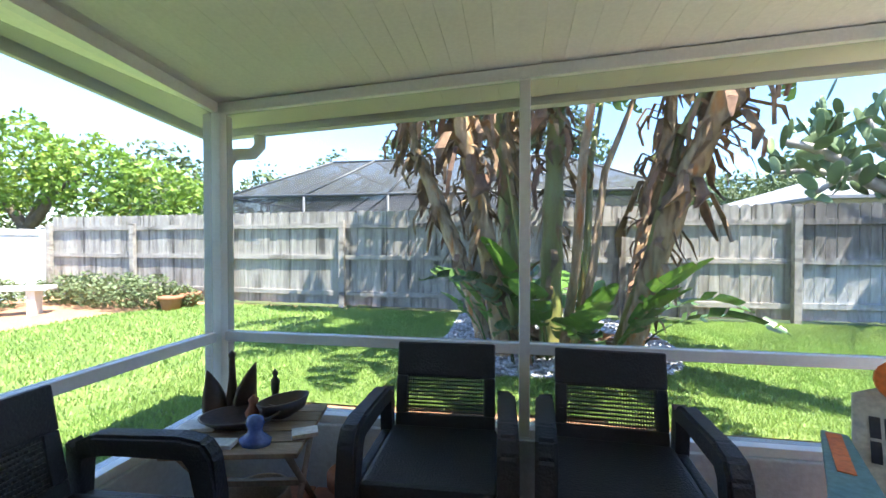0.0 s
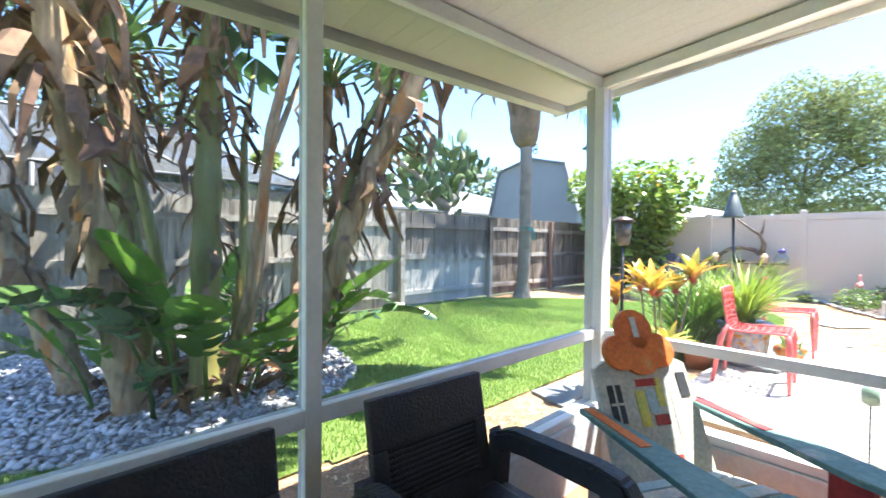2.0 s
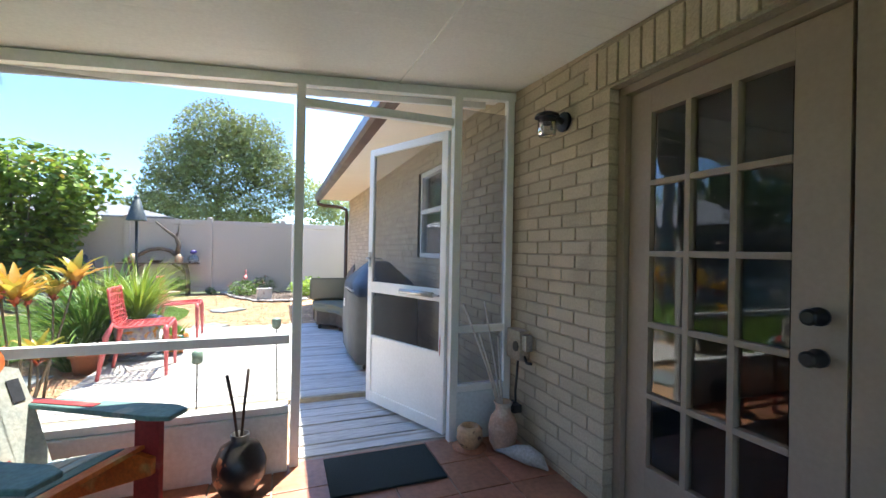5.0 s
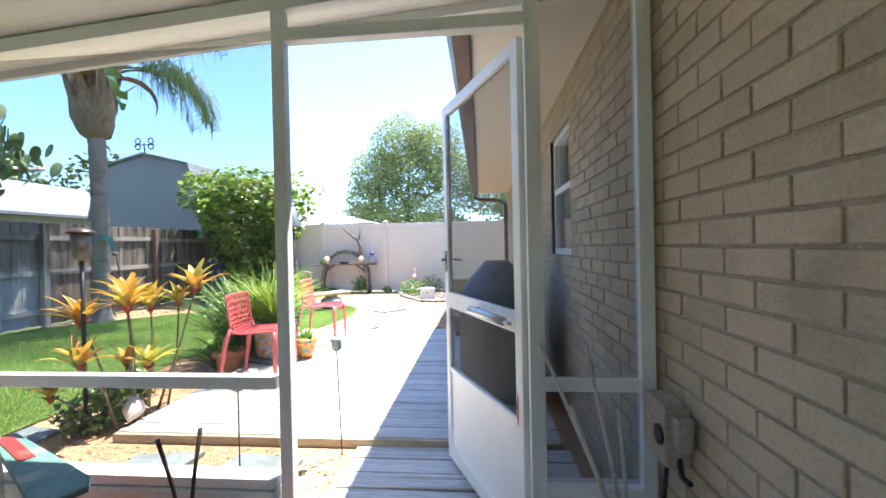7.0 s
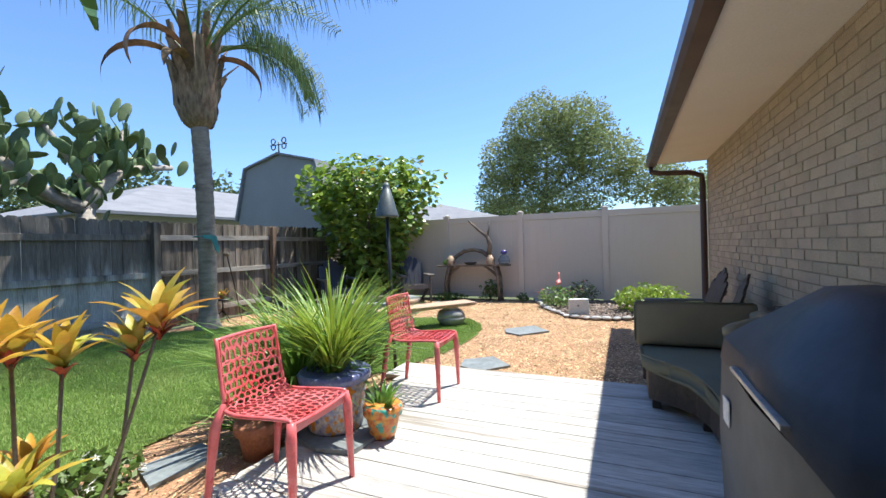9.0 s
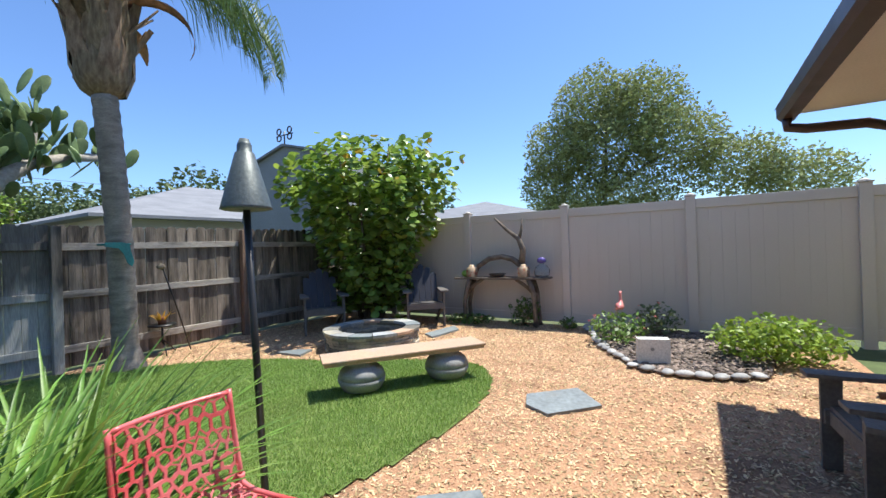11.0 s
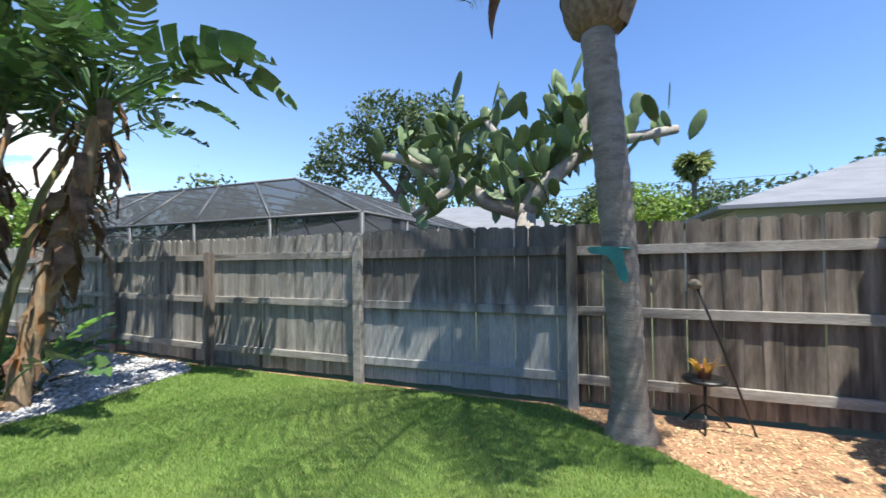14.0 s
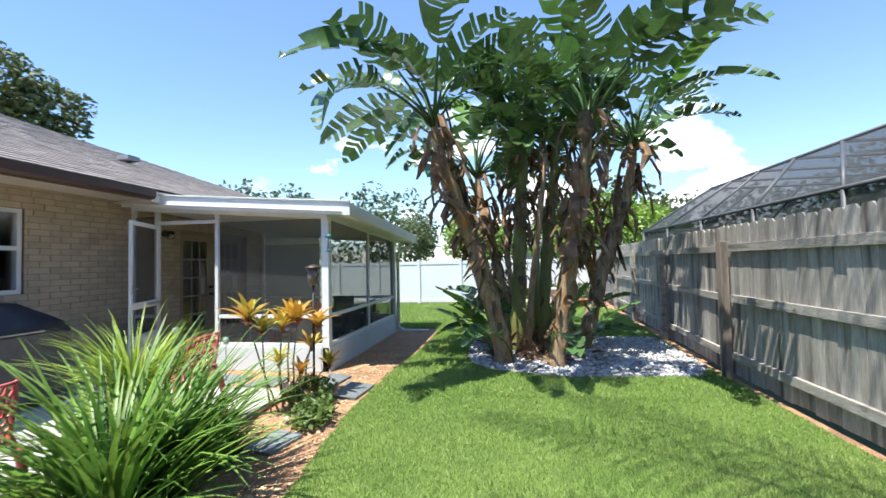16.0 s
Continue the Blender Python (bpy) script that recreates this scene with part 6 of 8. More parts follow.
TALAVERA = surface("glazed_mosaic_pot", (0.2, 0.22, 0.36), (0.6, 0.54, 0.42), 0.25, 26, bump=0.05, stain=(0.55, 0.22, 0.04), stain_at=(0.55, 0.58), stain_scale=16, fine=0.25)
TALAVERA_RED = surface("painted_red_pot", (0.5, 0.11, 0.045), (0.62, 0.34, 0.06), 0.3, 22, bump=0.05, stain=(0.05, 0.3, 0.24), stain_at=(0.56, 0.59), stain_scale=17, fine=0.2)
BLUE_GLAZE = surface("blue_glaze", (0.1, 0.12, 0.27), (0.18, 0.2, 0.34), 0.25, 12, bump=0.05)
TERRACOTTA = surface("terracotta", (0.42, 0.17, 0.09), (0.32, 0.13, 0.075), 0.85, 8, bump=0.25, stain=(0.45, 0.34, 0.27), stain_at=(0.58, 0.75))
SOIL = surface("dark_potting_soil", (0.05, 0.035, 0.025), (0.03, 0.022, 0.016), 0.95, 30, bump=0.8)
SLATE = surface("blue_grey_slate", (0.20, 0.23, 0.235), (0.15, 0.17, 0.175), 0.7, 4, bump=0.35, bscale=25, vary=0.15, stain=(0.28, 0.27, 0.24), stain_at=(0.6, 0.75))


def pot(name, label, at, profile, material, rim=None, category="pot", soil=True, sides=24):
    t = thing(name, label, category, at=Matrix.Translation(at))
    r1, h = profile[-1]
    bm = bmesh.new(); lathe(bm, profile + [(r1 - 0.018, h), (r1 - 0.025, h - 0.05)], sides)
    part("body", bm, material, t)
    if rim:
        bm = bmesh.new(); lathe(bm, [(r1 - 0.004, h - 0.055), (r1 + 0.014, h - 0.05), (r1 + 0.016, h + 0.0), (r1, h + 0.012), (r1 - 0.02, h + 0.004)], sides); part("rim", bm, rim, t)
    if soil:
        bm = bmesh.new(); lathe(bm, [(r1 - 0.022, h - 0.04), (r1 * 0.4, h - 0.025), (0.0, h - 0.02)], sides); part("soil", bm, SOIL, t)
    return t


pot("mosaic_planter", "large blue and yellow mosaic talavera planter on a slate slab", (5.5, 2.93, 0.075), [(0.165, 0.0), (0.18, 0.02), (0.2, 0.2), (0.225, 0.37)], TALAVERA, BLUE_GLAZE)
flat_poly("slate_slab", [(5.25, 2.62), (5.55, 2.58), (5.8, 2.7), (5.85, 3.0), (5.65, 3.17), (5.3, 3.12), (5.2, 2.85)], 0.047, 0.074, SLATE)
tagged(bpy.data.objects["slate_slab"], "dark slate slab under the planter on the deck", "slab")
pot("painted_pot", "small red and yellow painted talavera pot on the deck", (5.53, 2.58, 0.047), [(0.07, 0.0), (0.085, 0.03), (0.105, 0.12), (0.112, 0.2)], TALAVERA_RED, TALAVERA_RED)
strap_plant("small_agave", "small succulent growing in the painted pot", (5.53, 2.58, 0.215), 14, 0.2, LEAF_LIGHT, 3, 0.5, 0.02)
strap_plant("lime_strap_plant", "lime-green strap-leaved plant in the mosaic planter", (5.5, 2.93, 0.42), 260, 0.74, STRAP_YELLOW, 4, 0.5, 0.0095)
for i, (x, y, n, l) in enumerate(((5.3, 3.42, 70, 0.5), (5.68, 3.42, 190, 1.12), (6.0, 3.35, 190, 1.15), (6.25, 3.55, 170, 1.1))):
    strap_plant("strap_plant", "dense dark green strap-leaved clump beside the deck", (x, y, -0.02), n, l, STRAP_LEAF, 50 + i, 0.55, 0.019)
pot("clay_pot", "terracotta pot at the edge of the deck", (5.16, 3.24, -0.02), [(0.1, 0.0), (0.13, 0.16), (0.14, 0.22)], TERRACOTTA, TERRACOTTA)


def shrub(name, label, at, radii, n, size, material, seed, flowers=None, fn=0):
    t = thing(name, label, "shrub")
    ob = leaf_cloud("foliage", [at], [radii], n, size, material, t, seed, 0.2, 0.7)
    for k in range(6):
        bm = bmesh.new(); a = k * 1.05
        tube(bm, [(at[0], at[1], -0.03), (at[0] + 0.5 * radii[0] * math.cos(a), at[1] + 0.5 * radii[1] * math.sin(a), at[2] + radii[2] * 0.4)], [0.008, 0.004], 5); part("twig", bm, STEM_GREY, t)
    if flowers:
        g = np.random.default_rng(seed + 1)
        for k in range(fn):
            d = g.normal(size=3); d /= np.linalg.norm(d); d[2] = abs(d[2])
            bm = bmesh.new()
            for q in range(5):
                b = q * 1.257
                v = [bm.verts.new(p) for p in ((0, 0, 0), (0.012 * math.cos(b - 0.5), 0.012 * math.sin(b - 0.5), 0.008), (0.026 * math.cos(b), 0.026 * math.sin(b), 0.006), (0.012 * math.cos(b + 0.5), 0.012 * math.sin(b + 0.5), 0.008))]
                bm.faces.new(v)
            f = part("blossom", bm, flowers, t); f.matrix_basis = Matrix.Translation(np.array(at) + d * np.array(radii) * 1.02) @ pose(0, 0, 0, random.uniform(-50, 50), random.uniform(-50, 50))
    return t


shrub("white_flower_plant", "low green bedding plant with white blossoms at the lawn edge", (4.45, 3.72, 0.08), (0.28, 0.2, 0.13), 500, 0.06, SHRUB, 61, FLOWER_WHITE, 12)
shrub("rose_bush", "low rose bush with coral blossoms by the bark bed", (11.6, 2.38, 0.2), (0.42, 0.36, 0.22), 420, 0.07, ROSE_LEAF, 62, FLOWER_PINK, 9)
shrub("rose_bush", "low rose bush with coral blossoms by the bark bed", (12.2, 1.95, 0.24), (0.26, 0.32, 0.24), 320, 0.07, SHRUB_DRY, 63, FLOWER_PINK, 3)
shrub("ferny_shrub", "feathery bright green shrub by the house corner", (11.3, 0.75, 0.22), (0.45, 0.6, 0.26), 1600, 0.07, STRAP_YELLOW, 64)
shrub("weed_clump", "low weeds with red flowers under the console table", (12.2, 4.9, 0.07), (0.25, 0.5, 0.1), 400, 0.06, SHRUB, 65, FLOWER_PINK, 4)
shrub("weed_clump", "leafy weeds under the driftwood table", (12.35, 3.95, 0.2), (0.16, 0.3, 0.25), 300, 0.07, SHRUB, 66)
shrub("weed_clump", "small green weeds by the fence post", (12.3, 3.2, 0.08), (0.15, 0.15, 0.1), 120, 0.06, SHRUB, 67)
shrub("seedling", "young sea grape seedling by the fire pit", (11.25, 5.75, 0.14), (0.14, 0.14, 0.12), 30, 0.13, GRAPE_LEAF, 68)
for i, (x, y, rx, ry, h) in enumerate(((-5.9, 7.75, 0.7, 0.6, 0.35), (-6.9, 7.9, 0.8, 0.6, 0.36), (-7.9, 8.1, 0.7, 0.5, 0.33), (-8.8, 7.2, 0.7, 0.7, 0.3), (-5.3, 7.95, 0.4, 0.35, 0.22))):
    shrub("garden_bush", "wispy grey-green bush along the far fence", (x, y, h * 0.8), (rx, ry, h), 1500, 0.075, SHRUB_DRY, 70 + i)
pot("clay_pot", "terracotta pot at the end of the wispy bushes", (-5.15, 7.6, -0.02), [(0.13, 0.0), (0.17, 0.18), (0.19, 0.26)], TERRACOTTA, TERRACOTTA)
shrub("yellow_bush", "small yellow-green bush beside a terracotta pot", (-6.4, 5.26, 0.45), (0.36, 0.36, 0.46), 700, 0.08, TREE_YELLOW, 81)
pot("clay_pot", "terracotta pot standing on the ground beside a small bush", (-5.55, 4.8, -0.02), [(0.13, 0.0), (0.17, 0.18), (0.19, 0.26)], TERRACOTTA, TERRACOTTA)
shrub("low_weeds", "low green plants beside the deck under the cordyline", (3.9, 3.42, 0.1), (0.32, 0.25, 0.16), 700, 0.055, SHRUB, 80)


# ---- furniture materials ----
RESIN_BLACK = surface("black_resin_weave", (0.02, 0.021, 0.025), (0.028, 0.029, 0.033), 0.5, 20, bump=0.5, bscale=110, fine=0.2)
# the pink second tone and blotches paint the sky's sheen into the red
RED_PLASTIC = surface("red_plastic_with_pink_sheen", (0.62, 0.085, 0.088), (0.68, 0.18, 0.19), 0.3, 5, bump=0.05, fine=0.08, stain=(0.68, 0.2, 0.21), stain_at=(0.55, 0.78), stain_scale=4)
PAINT_CREAM = surface("chipped_cream_paint", (0.55, 0.53, 0.45), (0.42, 0.45, 0.41), 0.7, 9, bump=0.2, stain=(0.3, 0.36, 0.36), stain_at=(0.56, 0.68), stain_scale=5)
PAINT_ORANGE = surface("chipped_orange_paint", (0.65, 0.17, 0.025), (0.55, 0.12, 0.02), 0.6, 9, bump=0.2, stain=(0.6, 0.33, 0.1), stain_at=(0.6, 0.7), stain_scale=6)
PAINT_TEAL = surface("worn_teal_paint", (0.09, 0.2, 0.185), (0.15, 0.27, 0.25), 0.6, 9, bump=0.2, stain=(0.4, 0.42, 0.36), stain_at=(0.58, 0.7), stain_scale=6)
PAINT_BLUE = surface("worn_sky_blue_paint", (0.28, 0.45, 0.52), (0.4, 0.52, 0.54), 0.6, 9, bump=0.2, stain=(0.55, 0.5, 0.4), stain_at=(0.56, 0.7), stain_scale=6)
PAINT_RED = surface("dull_red_paint", (0.36, 0.035, 0.03), (0.3, 0.03, 0.03), 0.55, 9, bump=0.15, stain=(0.42, 0.16, 0.12), stain_at=(0.6, 0.75), stain_scale=6)
PAINT_YELLOW = surface("worn_yellow_paint", (0.6, 0.5, 0.1), (0.45, 0.5, 0.12), 0.6, 9, bump=0.15)
PAINT_DARK = surface("dark_window_paint", (0.035, 0.04, 0.05), None, 0.6, 9, bump=0.1)
CONCRETE = surface("grey_cast_concrete", (0.36, 0.36, 0.35), (0.27, 0.27, 0.265), 0.9, 5, bump=0.4, bscale=70, stain=(0.2, 0.2, 0.195), stain_at=(0.58, 0.75), stain_scale=3)
BENCH_TOP = surface("sandy_cast_stone", (0.52, 0.34, 0.225), (0.43, 0.31, 0.225), 0.9, 4, bump=0.35, bscale=80, stain=(0.36, 0.33, 0.28), stain_at=(0.55, 0.72), stain_scale=3)
FIRE_STONE = surface("mixed_fieldstone", (0.36, 0.31, 0.25), (0.2, 0.19, 0.185), 0.9, 6, bump=0.6, bscale=40, vary=0.45)
CAP_STONE = surface("flat_cap_stone", (0.38, 0.40, 0.41), (0.30, 0.27, 0.23), 0.8, 3, bump=0.35, bscale=40, vary=0.45)
ASH = surface("black_fire_ash", (0.02, 0.02, 0.02), (0.05, 0.045, 0.04), 0.95, 12, bump=0.8)
RIVER = surface("grey_river_stone", (0.42, 0.41, 0.4), (0.3, 0.29, 0.285), 0.7, 9, bump=0.2, vary=0.3)
BARK_CHIP = surface("dark_purple_bark", (0.24, 0.165, 0.15), (0.13, 0.09, 0.082), 0.9, 4, bump=0.3, vary=0.6)
CUSHION = surface("olive_sunbrella_fabric", (0.235, 0.205, 0.135), (0.2, 0.175, 0.115), 0.95, 3, bump=0.35, bscale=300, fine=0.08)
CUSHION_SAGE = surface("sage_fabric", (0.155, 0.158, 0.115), (0.13, 0.134, 0.1), 0.95, 3, bump=0.35, bscale=300, fine=0.08)
WICKER = surface("dark_brown_wicker", (0.06, 0.042, 0.03), (0.035, 0.026, 0.02), 0.55, 30, bump=0.9, bscale=130, fine=0.4)
COVER = surface("grey_vinyl_cover", (0.095, 0.095, 0.09), (0.075, 0.075, 0.072), 0.6, 2.5, bump=0.3, bscale=14, fine=0.1)
COVER_NAVY = surface("navy_cover_top", (0.02, 0.026, 0.038), (0.017, 0.022, 0.032), 0.5, 2.5, bump=0.25, bscale=14)
ADI_NAVY = surface("navy_painted_wood", (0.03, 0.031, 0.045), (0.04, 0.04, 0.054), 0.55, 8, bump=0.15, fine=0.1)
ADI_GREY = surface("grey_resin", (0.15, 0.135, 0.125), (0.12, 0.11, 0.1), 0.7, 8, bump=0.2)
DRIFT = surface("grey_driftwood", (0.21, 0.17, 0.135), (0.09, 0.07, 0.056), 0.9, 5, (2, 2, 2), bump=0.8, bscale=28)
VERDIGRIS = surface("zinc_grey_green", (0.10, 0.12, 0.12), (0.075, 0.092, 0.09), 0.5, 6, metal=0.25, bump=0.15, stain=(0.22, 0.24, 0.22), stain_at=(0.6, 0.75))
TEAL = surface("teal_enamel", (0.02, 0.17, 0.17), (0.03, 0.2, 0.19), 0.4, 6, bump=0.05)
SHELL = surface("pale_conch_shell", (0.62, 0.55, 0.47), (0.5, 0.4, 0.33), 0.6, 12, bump=0.3)
POTTERY = surface("patterned_clay_pottery", (0.50, 0.33, 0.2), (0.42, 0.25, 0.14), 0.7, 9, bump=0.15, stain=(0.12, 0.06, 0.04), stain_at=(0.56, 0.58), stain_scale=14)
BLACK_POT = surface("black_carved_pottery", (0.022, 0.02, 0.02), (0.03, 0.026, 0.024), 0.35, 9, bump=0.1, stain=(0.3, 0.12, 0.06), stain_at=(0.62, 0.63), stain_scale=7)
MAT_GREEN = surface("dark_green_mat", (0.012, 0.022, 0.02), (0.018, 0.028, 0.025), 0.95, 30, bump=1.0, bscale=250, fine=0.5)
WOOD_TABLE = surface("worn_teak", (0.36, 0.27, 0.19), (0.27, 0.2, 0.14), 0.75, 4, (1, 6, 1), bump=0.3, bscale=30, vary=0.12)
DARK_WOOD = surface("dark_carved_wood", (0.035, 0.024, 0.02), (0.06, 0.035, 0.024), 0.45, 9, bump=0.2)
BLUE_CERAMIC = surface("blue_ceramic", (0.06, 0.12, 0.36), (0.12, 0.2, 0.45), 0.25, 9, bump=0.05)
TAN_PLAIN = surface("tan_weave", (0.4, 0.3, 0.19), (0.33, 0.25, 0.16), 0.8, 12, bump=0.4, bscale=120)
BOX_TAN = surface("tan_enclosure", (0.38, 0.33, 0.26), (0.33, 0.285, 0.22), 0.6, 4, bump=0.05)
VASE_CREAM = surface("cream_and_rust_pottery", (0.6, 0.44, 0.29), (0.52, 0.36, 0.22), 0.6, 9, bump=0.1, stain=(0.42, 0.1, 0.05), stain_at=(0.55, 0.57), stain_scale=13)
CLAY_PINK = surface("pink_weathered_clay", (0.5, 0.3, 0.22), (0.42, 0.27, 0.2), 0.85, 9, bump=0.3, stain=(0.52, 0.45, 0.38), stain_at=(0.52, 0.66), stain_scale=6)
STICK_PALE = surface("pale_bare_stick", (0.5, 0.46, 0.41), (0.4, 0.36, 0.32), 0.8, 12, bump=0.2)
JAR = glass("clear_jar_glass", (0.85, 0.9, 0.95))
GREEN_MELON = surface("green_glazed_ball", (0.22, 0.36, 0.06), (0.16, 0.27, 0.05), 0.4, 9, bump=0.1)
PURPLE = surface("violet_glass", (0.13, 0.1, 0.36), None, 0.2, 9, bump=0)
CORD_RED = surface("red_white_cord", (0.45, 0.04, 0.04), (0.5, 0.3, 0.3), 0.8, 60, bump=0)
FLAMINGO = surface("pink_plastic", (0.72, 0.22, 0.2), (0.7, 0.3, 0.27), 0.5, 6, bump=0.03)
GLOW_WHITE = surface("white_plastic", (0.7, 0.7, 0.67), (0.62, 0.62, 0.6), 0.5, 5, bump=0.03, stain=(0.4, 0.39, 0.36), stain_at=(0.6, 0.8))


# ---- black resin armchairs ----
def armchair():
    c = thing("resin_armchair", "black woven-look resin armchair with an open mesh back panel", "armchair", "porch armchairs")
    bm = bmesh.new(); box(bm, -0.235, -0.25, 0.33, 0.235, 0.23, 0.40, bevel=0.02); part("seat", bm, RESIN_BLACK, c)
    tilt = pose(0, 0.235, 0.36, -11)
    bk = new("backrest"); bk.parent = c; bk.matrix_basis = tilt
    for co in ((-0.225, -0.02, 0.25, 0.225, 0.016, 0.40), (-0.225, -0.02, 0.0, 0.225, 0.016, 0.085), (-0.225, -0.02, 0.085, -0.175, 0.016, 0.25), (0.175, -0.02, 0.085, 0.225, 0.016, 0.25)):
        boxed("back_panel", RESIN_BLACK, bk, *co, bevel=0.008)
    bm = bmesh.new()
    for k in range(10):
        z = 0.093 + k * 0.0168
        box(bm, -0.176, -0.012, z, 0.176, 0.008, z + 0.0062)
    for k in range(33):
        x = -0.172 + k * 0.01075
        box(bm, x, -0.009, 0.084, x + 0.0036, 0.004, 0.252)
    part("mesh_panel", bm, RESIN_BLACK, bk)
    for s in (-1, 1):
        bm = bmesh.new()
        prism(bm, [(0.245, 0.55), (0.17, 0.585), (-0.14, 0.595), (-0.225, 0.58), (-0.262, 0.53), (-0.272, 0.40), (-0.285, 0.0), (-0.225, 0.0), (-0.205, 0.40), (-0.195, 0.5), (-0.165, 0.535), (0.1, 0.535), (0.245, 0.49)], "x", s * 0.272 - 0.036, s * 0.272 + 0.036)
        bmesh.ops.bevel(bm, geom=bm.edges[:], offset=0.012, segments=2, affect="EDGES")
        part("armrest", bm, RESIN_BLACK, c)
        bm = bmesh.new(); prism(bm, [(0.20, 0.0), (0.25, 0.0), (0.265, 0.36), (0.255, 0.56), (0.2, 0.5), (0.21, 0.36)], "x", s * 0.262 - 0.026, s * 0.262 + 0.026)
        part("rear_leg", bm, RESIN_BLACK, c)
        boxed("side_rail", RESIN_BLACK, c, s * 0.262 - 0.02, -0.21, 0.3, s * 0.262 + 0.02, 0.21, 0.38, bevel=0.008)
    boxed("front_apron", RESIN_BLACK, c, -0.236, -0.262, 0.26, 0.236, -0.225, 0.345, bevel=0.008)
    return c


first = armchair()
first.matrix_basis = pose(0.655, 2.66, 0.0, 0, 0, 2)
copy_thing(first, pose(1.34, 2.65, 0.0, 0, 0, -3))
copy_thing(first, pose(-0.24, 1.98, 0.0, 0, 0, 93))


# ---- painted adirondack chair ----
def painted_chair():
    c = thing("painted_adirondack", "hand-painted adirondack chair with an orange flower headboard and house motif", "chair", at=pose(2.18, 2.37, 0.0, 0, 0, -28) @ Matrix.Diagonal((1.08, 1.18, 1.0, 1)))
    back = new("backrest"); back.parent = c; back.matrix_basis = pose(0, 0.17, 0.26, -21)
    for i, (x, w, h, m) in enumerate(((-0.2, 0.115, 0.47, PAINT_CREAM), (-0.085, 0.1, 0.5, PAINT_CREAM), (0.015, 0.1, 0.5, PAINT_CREAM), (0.115, 0.115, 0.47, PAINT_CREAM))):
        bm = bmesh.new()
        prism(bm, [(x, 0), (x + w, 0), (x + w + 0.01, h * 0.6), (x + w, h - 0.03), (x + w * 0.5, h), (x, h - 0.03), (x - 0.005, h * 0.6)], "y", -0.011, 0.011)
        part("slat", bm, m, back)
    for cx, cz, r, m in ((0.015, 0.60, 0.085, PAINT_ORANGE), (-0.075, 0.50, 0.075, PAINT_ORANGE), (0.105, 0.50, 0.075, PAINT_ORANGE), (0.015, 0.49, 0.09, PAINT_ORANGE)):
        bm = bmesh.new(); prism(bm, [(cx + r * math.cos(a), cz + r * math.sin(a)) for a in (2 * math.pi * k / 20 for k in range(20))], "y", -0.034 + cx * 0.02, -0.0125)
        part("flower_petal", bm, m, back, "orange painted petal")
    for nm, m, c4 in (("painted_stroke", PAINT_CREAM, (0.002, 0.56, 0.028, 0.65)), ("painted_window", PAINT_DARK, (-0.165, 0.22, -0.105, 0.37)), ("painted_window", PAINT_DARK, (0.17, 0.30, 0.215, 0.40)), ("painted_bar", PAINT_RED, (-0.03, 0.355, 0.065, 0.385)), ("painted_bar", PAINT_YELLOW, (-0.045, 0.2, 0.0, 0.34)), ("painted_bar", PAINT_YELLOW, (0.055, 0.27, 0.085, 0.385)), ("painted_bar", PAINT_RED, (0.02, 0.2, 0.085, 0.24)), ("painted_bar", PAINT_BLUE, (0.005, 0.25, 0.05, 0.34)), ("painted_bar", PAINT_RED, (-0.06, 0.06, 0.1, 0.085))):
        x0, z0, x1, z1 = c4
        y = -0.036 if nm == "painted_stroke" else -0.0135
        boxed(nm, m, back, x0, y - 0.001, z0, x1, y + 0.001, z1)
    for z in (-0.14, -0.06):
        boxed("muntin", PAINT_CREAM, back, -0.165, -0.0165, 0.29, -0.105, -0.0148, 0.3) if z < -0.1 else boxed("muntin", PAINT_CREAM, back, -0.139, -0.0165, 0.22, -0.131, -0.0148, 0.37)
    for i in range(5):
        m = (PAINT_BLUE, PAINT_CREAM, PAINT_BLUE, PAINT_TEAL, PAINT_ORANGE)[i]
        b = boxed("seat_slat", m, c, -0.24, -0.035, -0.009, 0.24, 0.035, 0.009, bevel=0.004)
        b.matrix_basis = pose(0, 0.14 - i * 0.08, 0.27 + i * 0.022, -15)
    for s in (-1, 1):
        bm = bmesh.new(); prism(bm, [(0.3, 0.02), (0.36, 0.02), (-0.2, 0.345), (-0.26, 0.33), (-0.26, 0.26)], "x", s * 0.225 - 0.012, s * 0.225 + 0.012); part("side_rail", bm, PAINT_ORANGE, c)
        bm = bmesh.new(); prism(bm, [(-0.27, 0.0), (-0.17, 0.0), (-0.17, 0.5), (-0.27, 0.5)], "x", s * 0.252 - 0.012, s * 0.252 + 0.012); part("front_leg", bm, PAINT_RED if s > 0 else PAINT_CREAM, c)
        bm = bmesh.new(); prism(bm, [(s * 0.25 - 0.03, 0.3), (s * 0.25 + 0.04, 0.3), (s * 0.25 + 0.065, -0.15), (s * 0.25 + 0.075, -0.28), (s * 0.25 + 0.05, -0.34), (s * 0.25 - 0.05, -0.34), (s * 0.25 - 0.065, -0.26), (s * 0.25 - 0.05, -0.1)], "z", 0.502, 0.524)
        bmesh.ops.bevel(bm, geom=bm.edges[:], offset=0.004, segments=1, affect="EDGES")
        part("armrest", bm, PAINT_TEAL, c)
        boxed("arm_edge", PAINT_ORANGE if s < 0 else PAINT_RED, c, s * 0.25 - 0.02, 0.0, 0.525, s * 0.25 + 0.02, 0.28, 0.528)
        boxed("rear_leg", PAINT_CREAM, c, s * 0.2 - 0.012, 0.24, 0.0, s * 0.2 + 0.012, 0.33, 0.30, bevel=0.003)


painted_chair()


